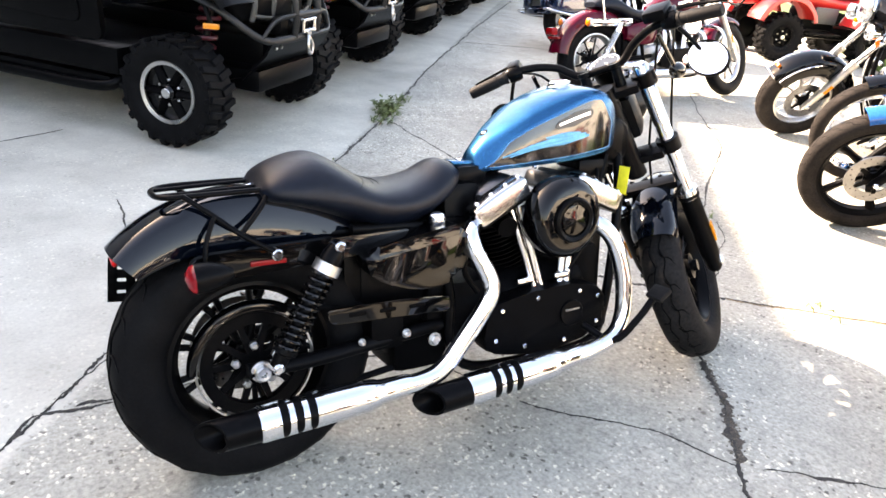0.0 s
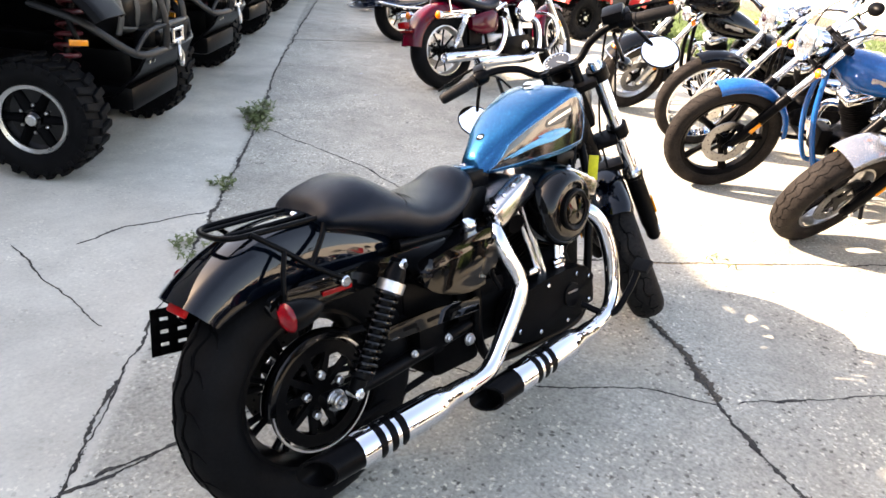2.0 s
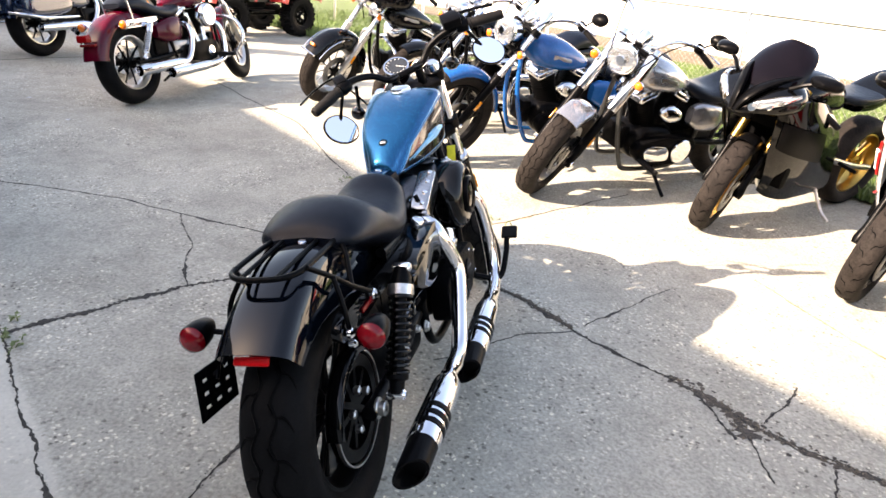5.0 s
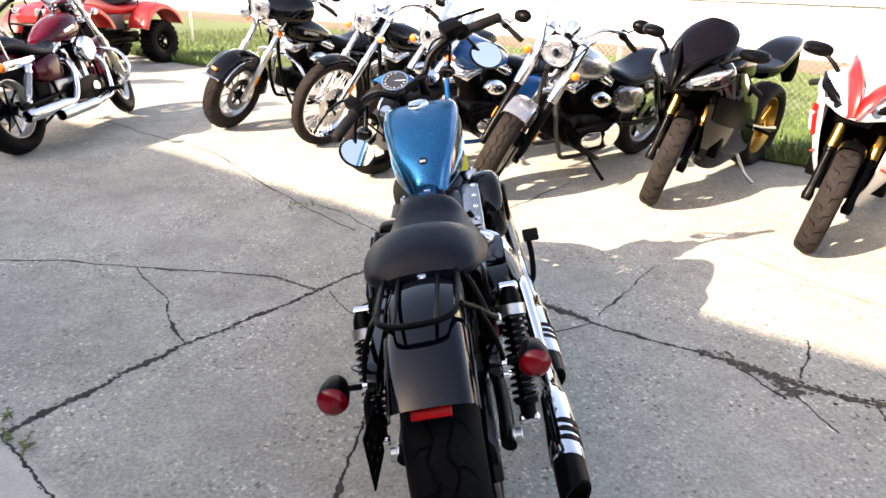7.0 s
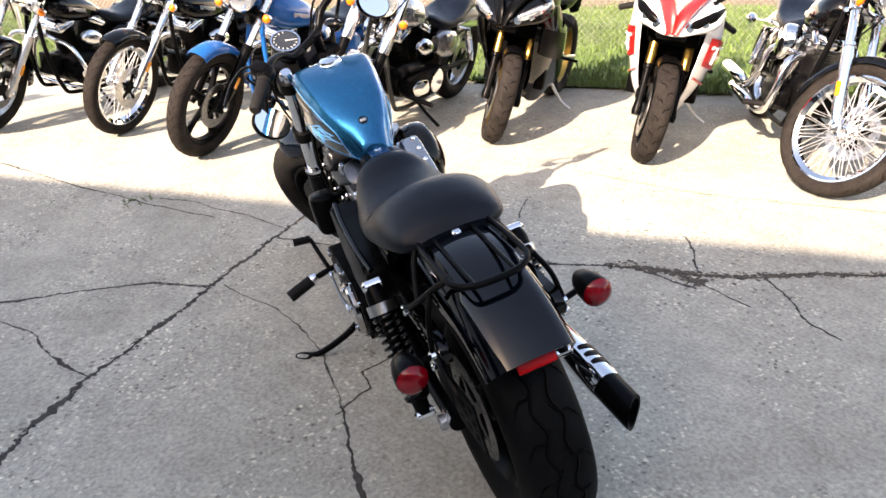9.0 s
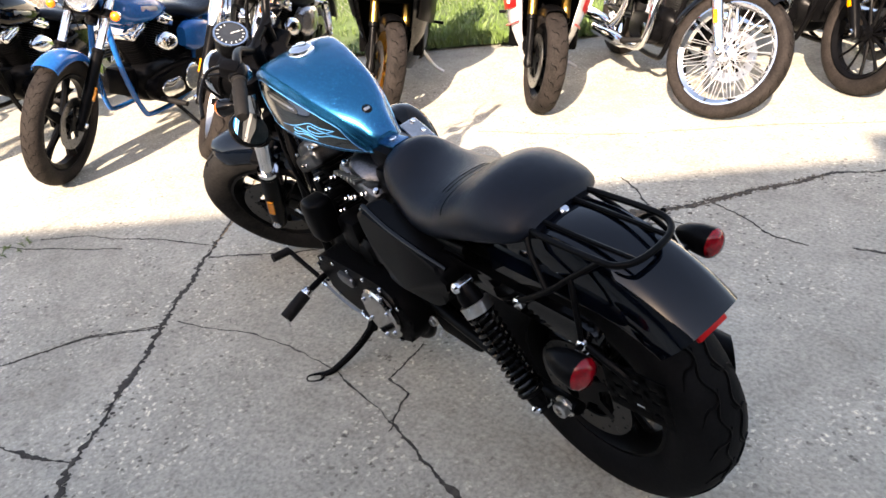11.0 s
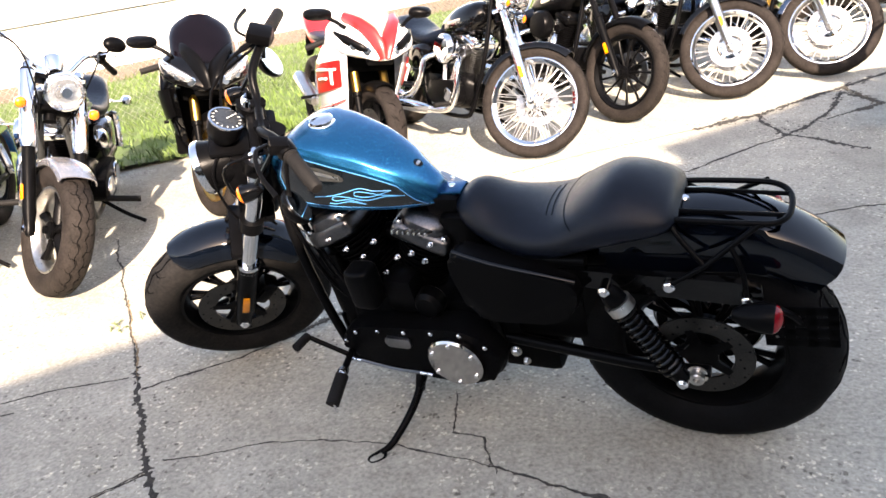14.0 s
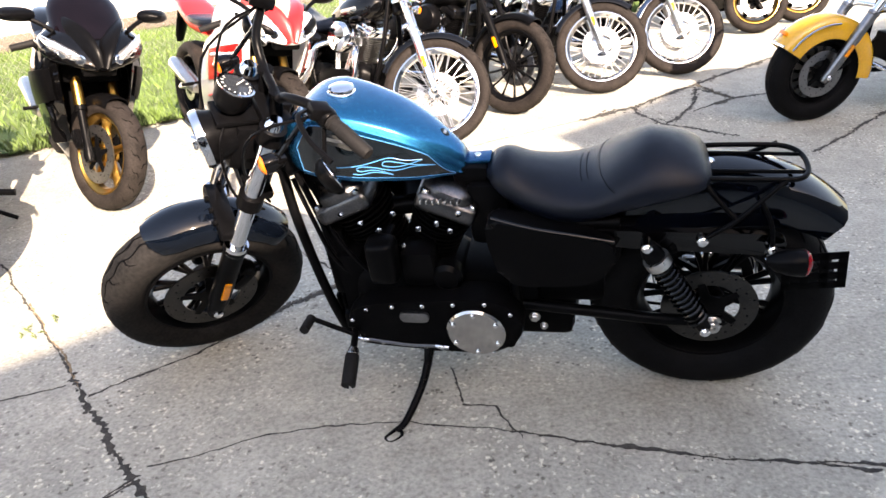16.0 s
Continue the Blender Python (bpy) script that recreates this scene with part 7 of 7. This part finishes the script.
# ---- side-by-sides, the red quad, fence, weeds ----
def knobby(parent, name, c, r, w, rim_r, rim_mat, ring_mat, out):
    """A wheel with a lugged tyre; out: the side (+1 or -1) that faces outward."""
    m = Matrix.Translation(c)
    h = w / 2
    hub = part(name, merge(lathe([(0.001, -h * 0.5), (rim_r - 0.01, -h * 0.45), (rim_r - 0.01, h * 0.45), (0.001, h * 0.5)], 28, m), disc(0.04, 0.05, (c[0], c[1] + out * h * 0.62, c[2]), seg=20)), rim_mat, parent)
    bms = [lathe([(rim_r - 0.006, -h * 0.75), (rim_r + 0.03, -h * 0.96), (r - 0.07, -h), (r - 0.03, -h * 0.92), (r - 0.02, 0), (r - 0.03, h * 0.92), (r - 0.07, h), (rim_r + 0.03, h * 0.96), (rim_r - 0.006, h * 0.75)], 44, m, closed=True)]
    lugs = []
    for i in range(22):
        for s in (1, -1):
            a = 360 * (i + (0.5 if s > 0 else 0)) / 22
            t = m @ Matrix.Rotation(radians(a), 4, "Y")
            lugs.append(moved(box((0.022, h * 0.95, 0.040), (r - 0.016, s * h * 0.46, 0), 0.004, (s * 14, 0, 0), 1), t))
            lugs.append(moved(box((0.034, 0.012, 0.034), (r - 0.040, s * h * 0.97, 0.004), 0.004, (0, 0, 0), 1), t))
    tyre = part("tyre", merge(*bms), TYRE, hub, "heavily lugged off-road tyre")
    part("tread", merge(*lugs), TYRE, tyre)["kind"] = "stuff"
    part("rim_ring", lathe([(rim_r - 0.012, out * h * 0.5), (rim_r + 0.006, out * h * 0.7), (rim_r - 0.004, out * h * 0.82), (rim_r - 0.024, out * h * 0.76)], 40, m, closed=True), ring_mat, hub)
    for i in range(6):
        a = 2 * math.pi * i / 6
        part("spoke", moved(tube([(0.05 * math.cos(a), out * h * 0.56, 0.05 * math.sin(a)), ((rim_r - 0.02) * math.cos(a), out * h * 0.58, (rim_r - 0.02) * math.sin(a))], [0.030, 0.020], 8, False, 0.5), m), DULL, hub)
        part("lug_nut", disc(0.009, 0.02, (c[0] + 0.070 * math.cos(a + 0.5), c[1] + out * h * 0.60, c[2] + 0.070 * math.sin(a + 0.5)), seg=6), STEEL, hub)
    part("hub_cap", disc(0.028, 0.02, (c[0], c[1] + out * h * 0.86, c[2]), seg=20), STEEL, hub)
    return hub


def utv(m, label):
    """A side-by-side: front axle at the origin, x ahead."""
    u = thing("utility_vehicle", m, label, "utility vehicle", "side-by-sides in a row")
    r = 0.312
    for x in (0, -1.95):
        for s in (1, -1):
            knobby(u, "wheel", (x, s * 0.64, r), r, 0.24, 0.178, BLACK, STEEL, s)
            part("suspension_arm", merge(tube([(x - 0.10, s * 0.22, 0.38), (x, s * 0.55, 0.34)], 0.018, 8, False), tube([(x + 0.12, s * 0.22, 0.38), (x, s * 0.55, 0.34)], 0.018, 8, False)), SATIN, u)
            sh = part("shock", along((x + 0.06, s * 0.50, 0.42), (x + 0.10, s * 0.36, 1.02), [(0, 0.001), (0, 0.02), (1, 0.024), (1, 0.001)], 14), SATIN, u)
            part("spring", spring((x + 0.065, s * 0.485, 0.50), (x + 0.098, s * 0.37, 0.98), 0.055, 0.013, 9), SPRING_RED, sh)
    part("chassis", merge(box((2.6, 0.70, 0.14), (-0.95, 0, 0.36), 0.04), box((0.5, 0.44, 0.28), (0.05, 0, 0.46), 0.05)), SATIN, u)
    hood = part("hood", body([(-0.50, 0, 1.10, 0.62, 0.08, 0.10), (-0.30, 0, 1.10, 0.62, 0.08, 0.12), (0.02, 0, 1.03, 0.52, 0.07, 0.14), (0.20, 0, 0.97, 0.42, 0.05, 0.12), (0.28, 0, 0.93, 0.34, 0.03, 0.09)], 28, 16, 5), GREY_PAINT, u, "dark grey moulded hood")
    mask = part("front_mask", body([(0.05, 0, 0.82, 0.36, 0.13, 0.16), (0.20, 0, 0.81, 0.36, 0.13, 0.15), (0.27, 0, 0.80, 0.30, 0.11, 0.12), (0.30, 0, 0.79, 0.24, 0.07, 0.08)], 24, 10, 5), SATIN, hood)
    for y0, y1, z0, z1 in ((-0.33, -0.12, 0.90, 0.88), (-0.33, -0.12, 0.73, 0.70), (0.12, 0.33, 0.88, 0.90), (0.12, 0.33, 0.70, 0.73), (-0.12, 0.12, 0.86, 0.86)):
        part("grille_bar", tube([(0.295, y0, z0), (0.315, (y0 + y1) / 2, (z0 + z1) / 2), (0.295, y1, z1)], 0.016, 8, flat=0.6), OLIVE, mask)
    for y in (-0.33, -0.12, 0.12, 0.33):
        part("grille_bar", tube([(0.29, y, 0.90), (0.31, y, 0.80), (0.29, y, 0.70)], 0.016, 8, flat=0.6), OLIVE, mask)
    for s in (1, -1):
        # bright box tilted up, set where the hood reflects white sky
        part("headlamp", box((0.14, 0.17, 0.05), (0.17, s * 0.40, 0.955), 0.02, (s * -14, 24, s * -22)), LAMP_GLASS, hood)
        part("front_fender", moved(fender(0.50, 0.15, 35, 150, 0.008, 0.01, 0.03), Matrix.Translation((0, s * 0.62, r + 0.24))), SATIN, u)
        part("rear_fender", moved(fender(0.45, 0.15, 25, 155, 0.008, 0.01, 0.03), Matrix.Translation((-1.95, s * 0.62, r + 0.10))), SATIN, u)
        part("reflector_bracket", tube([(0.16, s * 0.59, 0.80), (0.19, s * 0.605, 0.74), (0.21, s * 0.60, 0.69)], [0.016, 0.014, 0.012], 8), SATIN, u)
        part("side_reflector", box((0.085, 0.012, 0.03), (0.215, s * 0.618, 0.692), 0.003, (0, 0, s * -25)), TAG_AMBER, u, "amber reflector")
        d = part("door", plate(rounded([(-0.44, 0.52), (-0.46, 0.92), (-0.62, 1.02), (-1.30, 1.00), (-1.42, 0.80), (-1.40, 0.52)], 0.06), s * 0.66, s * 0.70, 0.012), SATIN, u)
        part("door_panel", plate(rounded([(-0.56, 0.60), (-0.60, 0.86), (-1.20, 0.88), (-1.28, 0.62)], 0.08), s * 0.695, s * 0.712, 0.006), SATIN, d)
        part("sill", box((1.25, 0.16, 0.16), (-0.97, s * 0.62, 0.42), 0.03), SATIN, u)
        part("rock_slider", merge(tube([(-0.36, s * 0.60, 0.34), (-0.46, s * 0.70, 0.27), (-0.97, s * 0.71, 0.26), (-1.46, s * 0.70, 0.27), (-1.56, s * 0.60, 0.34)], 0.032, 10), box((1.10, 0.10, 0.05), (-0.97, s * 0.64, 0.30), 0.015)), SATIN, u)
        part("cage_pillar", tube([(-0.42, s * 0.62, 1.0), (-0.78, s * 0.60, 1.72), (-1.05, s * 0.58, 1.84), (-1.50, s * 0.58, 1.84), (-1.62, s * 0.62, 1.70), (-1.66, s * 0.64, 0.60)], 0.025, 10), SATIN, u)
        part("bumper_tube", tube([(-0.02, s * 0.60, 0.86), (0.22, s * 0.59, 0.79), (0.40, s * 0.41, 0.625), (0.455, s * 0.20, 0.612), (0.46, 0, 0.612)], 0.021, 10, flat=0.7), BUMPER, u)
        part("bumper_tube", tube([(0.46, s * 0.135, 0.615), (0.47, s * 0.140, 0.74), (0.44, s * 0.150, 0.88), (0.34, s * 0.20, 0.99)], 0.020, 10, flat=0.7), BUMPER, u)
        part("bumper_tube", tube([(0.40, s * 0.41, 0.625), (0.43, s * 0.30, 0.72), (0.465, s * 0.14, 0.745)], 0.018, 10, flat=0.7), BUMPER, u)
    part("bumper_bar", tube([(0.47, -0.14, 0.745), (0.475, 0, 0.745), (0.47, 0.14, 0.745)], 0.019, 10), BUMPER, u)
    part("bumper_bar", tube([(0.36, -0.19, 0.985), (0.38, 0, 0.99), (0.36, 0.19, 0.985)], 0.019, 10), BUMPER, u)
    part("skid_plate", skin([[(0.44, y, 0.60), (0.40, y, 0.52), (0.24, y, 0.36), (0.02, y, 0.30), (0.02, y, 0.312), (0.235, y, 0.374), (0.385, y, 0.53), (0.425, y, 0.60)] for y in (-0.36, -0.2, 0, 0.2, 0.36)]), SATIN, u)
    for y in (-0.30, -0.24):
        part("bolt", disc(0.010, 0.012, (0.43, y, 0.565), (1, 0, -0.5), 8), STEEL, u)
    w = part("winch", merge(disc(0.055, 0.20, (0.36, 0, 0.66), seg=20), box((0.10, 0.34, 0.10), (0.34, 0, 0.66), 0.02)), SATIN, u)
    part("fairlead", merge(*[tube([(0.478, y, 0.64), (0.478, y, 0.715)], 0.013, 10, False) for y in (-0.07, 0.07)], tube([(0.478, -0.08, 0.645), (0.478, 0.08, 0.645)], 0.012, 10, False), tube([(0.478, -0.08, 0.71), (0.478, 0.08, 0.71)], 0.012, 10, False)), CHROME, w)
    part("winch_hook", merge(tube([(0.49, -0.02, 0.62), (0.505, -0.05, 0.57), (0.505, -0.03, 0.52), (0.50, 0.01, 0.515), (0.498, 0.02, 0.56), (0.49, -0.01, 0.61)], 0.010, 8), disc(0.022, 0.014, (0.488, -0.01, 0.63), (1, 0, 0), 14)), STEEL, w)
    part("roof", box((0.90, 1.20, 0.04), (-1.22, 0, 1.875), 0.015), SATIN, u)
    for s in (1, -1):
        part("seat", merge(box((0.45, 0.46, 0.14), (-1.10, s * 0.30, 0.66), 0.05), box((0.14, 0.46, 0.58), (-1.36, s * 0.30, 0.98), 0.06, (0, -10, 0))), VINYL, u)
    part("dash", box((0.16, 1.16, 0.24), (-0.52, 0, 0.92), 0.05), SATIN, u)
    part("steering_wheel", lathe([(0.155, -0.012), (0.175, -0.012), (0.175, 0.012), (0.155, 0.012)], 28, pose(-0.70, 0.30, 1.02, 60, 0, 90), closed=True), RUBBER, u)
    part("cargo_bed", merge(box((0.95, 1.25, 0.05), (-2.05, 0, 0.82), 0.02), *[box((0.95, 0.05, 0.28), (-2.05, s * 0.62, 0.95), 0.02) for s in (1, -1)], box((0.05, 1.25, 0.28), (-2.52, 0, 0.95), 0.02)), SATIN, u)
    return u


def utv_pose(i):
    x, y = 0.892 + 1.19 * i, 3.098 + 1.215 * i
    return pose(x, y, rise(x, y), 0, 0, -48.7)


first = utv(utv_pose(0), "dark grey side-by-side with lugged tyres and a winch bumper")
for i in range(1, 6):
    tagged(copy_thing(first, utv_pose(i)), "dark side-by-side parked in a row facing the aisle")


def quad(m):
    q = thing("quad_bike", m, "red quad bike with racks parked at the grass edge", "quad bike")
    r = 0.30
    for x in (0, -1.33):
        for s in (1, -1):
            knobby(q, "wheel", (x, s * 0.42, r), r, 0.22, 0.15, SATIN, SATIN, s)
    part("frame", merge(box((1.2, 0.30, 0.16), (-0.66, 0, 0.36), 0.04), box((0.5, 0.36, 0.28), (-0.68, 0, 0.52), 0.06)), SATIN, q)
    for x, nm in ((0, "front_fender"), (-1.33, "rear_fender")):
        for s in (1, -1):
            part(nm, moved(fender(0.44, 0.17, 15, 160, 0.008, 0.02, 0.05), Matrix.Translation((x, s * 0.40, r + 0.08))), RED, q)
        part("rack", merge(*[tube([(x + 0.26, y, 0.90), (x - 0.26, y, 0.90)], 0.011, 8, False) for y in (-0.36, -0.18, 0, 0.18, 0.36)], *[tube([(x + dx, -0.38, 0.90), (x + dx, 0.38, 0.90)], 0.011, 8, False) for dx in (-0.26, 0, 0.26)], *[tube([(x + dx, dy, 0.90), (x + dx * 0.8, dy * 0.8, 0.70)], 0.010, 8, False) for dx in (-0.2, 0.2) for dy in (-0.3, 0.3)]), SATIN, q)
    part("bodywork", body([(-1.75, 0, 0.78, 0.20, 0.03, 0.06), (-1.4, 0, 0.80, 0.34, 0.04, 0.10), (-0.9, 0, 0.74, 0.20, 0.05, 0.10), (-0.45, 0, 0.80, 0.18, 0.12, 0.16), (-0.05, 0, 0.82, 0.34, 0.05, 0.12), (0.35, 0, 0.74, 0.28, 0.04, 0.12), (0.46, 0, 0.68, 0.16, 0.02, 0.06)], 24, 26, 3.2), RED, q)
    part("seat", body([(-1.30, 0, 0.88, 0.12, 0.02, 0.03), (-1.1, 0, 0.86, 0.17, 0.06, 0.06), (-0.7, 0, 0.82, 0.15, 0.06, 0.06), (-0.45, 0, 0.86, 0.08, 0.04, 0.04)], 20, 16, 3), VINYL, q)
    hand_controls(q, pose(-0.28, 0, 0.36), [(0, 0, 0.74), (0, 0.08, 0.76), (-0.02, 0.20, 0.84), (-0.10, 0.38, 0.84)], 0.018, SATIN)
    part("steering_post", tube([(-0.10, 0, 0.70), (-0.28, 0, 1.10)], 0.02, 10, False), SATIN, q)
    part("front_guard", merge(tube([(0.40, -0.25, 0.82), (0.52, -0.22, 0.60), (0.48, -0.15, 0.36)], 0.016, 8), tube([(0.40, 0.25, 0.82), (0.52, 0.22, 0.60), (0.48, 0.15, 0.36)], 0.016, 8), tube([(0.52, -0.22, 0.60), (0.54, 0, 0.60), (0.52, 0.22, 0.60)], 0.016, 8)), SATIN, q)
    for s in (1, -1):
        part("headlamp", box((0.06, 0.14, 0.09), (0.42, s * 0.20, 0.74), 0.02), LAMP_GLASS, q)
        part("foot_well", box((0.46, 0.20, 0.03), (-0.66, s * 0.30, 0.36), 0.01), SATIN, q)
        part("side_panel", box((0.34, 0.03, 0.20), (-0.70, s * 0.24, 0.58), 0.02), OLIVE, q)
    return q


qd = Vector((8.12 - 9.36, 4.30 - 3.80, 0)).normalized()
off = Vector((-qd.y, qd.x, 0)) * -0.42
quad(pose(8.12 + off.x, 4.30 + off.y, 0.12, 0, 0, math.degrees(math.atan2(qd.y, qd.x))))


def fence():
    """A low chain-link fence standing in the grass."""
    b = 6.4
    p0 = lot(-12, b)
    f = thing("chain_link_fence", Matrix.Identity(4), "thin galvanised chain-link fence standing in the grass", "fence")
    for i in range(11):
        p = lot(-14 + 2.8 * i, b, 0.0)
        part("post", along(p, p + Vector((0, 0, 1.12)), [(0, 0.001), (0, 0.024), (0.97, 0.024), (1, 0.012), (1, 0.001)], 12), STEEL, f)
    part("top_rail", tube([lot(-14, b, 1.08), lot(0, b, 1.08), lot(14, b, 1.08)], 0.016, 8), STEEL, f)
    verts, faces = [], []
    for i in range(int(28 / 0.065)):
        for s in (1, -1):
            a = -14 + 0.065 * i
            p, q = lot(a, b, 0.03), lot(a + s * 1.02, b, 1.05)
            k = len(verts)
            d = ALONG * 0.0016
            verts += [p - d, p + d, q + d, q - d]
            faces.append((k, k + 1, k + 2, k + 3))
    me = bpy.data.meshes.new("wire_mesh")
    me.from_pydata(verts, [], faces)
    me.materials.append(STEEL)
    ob = new("wire_mesh", me)
    ob.parent = f
    ob["kind"] = "stuff"


fence()


def weeds(x, y, n, size, seed):
    """A clump of weeds growing out of a joint."""
    rng = random.Random(seed)
    w = thing("weed", pose(x, y, rise(x, y)), "small green weed growing out of the concrete joint", "weed", "weeds in the joints")
    stems, leaves = [], bmesh.new()
    for i in range(n):
        a, h = rng.uniform(0, 6.28), size * rng.uniform(0.3, 0.8)
        bx, by = rng.uniform(-0.06, 0.06), rng.uniform(-0.08, 0.08)
        tip = Vector((bx + math.cos(a) * h * 0.6, by + math.sin(a) * h * 0.6, h * rng.uniform(0.4, 0.9)))
        stems.append(tube([(bx, by, 0), (bx + math.cos(a) * h * 0.3, by + math.sin(a) * h * 0.3, h * 0.45), tip], 0.0022, 5, steps=2))
        for j in range(7):
            c = Vector((bx, by, 0)).lerp(tip, 0.3 + 0.7 * j / 6) + Vector((0, 0, h * 0.12))
            t = rng.uniform(0, 6.28)
            d = Vector((math.cos(t), math.sin(t), rng.uniform(-0.2, 0.5))) * size * 0.27
            s = Vector((-math.sin(t), math.cos(t), 0)) * size * 0.10
            v = [leaves.verts.new(c + q) for q in (Vector(), d * 0.5 + s, d, d * 0.5 - s)]
            leaves.faces.new(v)
    st = part("stem_tuft", merge(*stems), WEED, w)
    lv = part("foliage", leaves, WEED, w)
    st["kind"] = lv["kind"] = "stuff"


for i, (x, y, n, s) in enumerate(((1.90, 2.98, 12, 0.10), (1.97, 3.08, 16, 0.13), (1.80, 2.84, 8, 0.07), (2.2, 3.33, 8, 0.07), (1.05, 2.03, 9, 0.07), (0.52, 1.47, 8, 0.06), (0.42, 1.33, 5, 0.05), (2.75, 0.80, 5, 0.05), (2.42, -0.18, 4, 0.04))):
    weeds(x, y, int(1.9 * n), 1.12 * s, i)


def scrap(x, y, size, turn, seed):
    """A crumpled bit of pale paper."""
    rng = random.Random(seed)
    bm = bmesh.new()
    grid = [[bm.verts.new(((i - 1.5) * size / 3, (j - 1) * size / 3, 0.004 + rng.uniform(0, size * 0.2))) for j in range(3)] for i in range(4)]
    for i in range(3):
        for j in range(2):
            bm.faces.new((grid[i][j], grid[i + 1][j], grid[i + 1][j + 1], grid[i][j + 1]))
    ob = part("paper_scrap", bm, WHITE, None)
    ob.matrix_world = pose(x, y, rise(x, y), 0, 0, turn)
    tagged(ob, "crumpled scrap of pale paper lying on concrete", "litter", "litter on the lot")


for i, (x, y, s, t) in enumerate(((3.55, 3.75, 0.05, 20), (3.15, 3.1, 0.04, 70), (3.4, 3.35, 0.03, 10))):
    scrap(x, y, s, t, i)
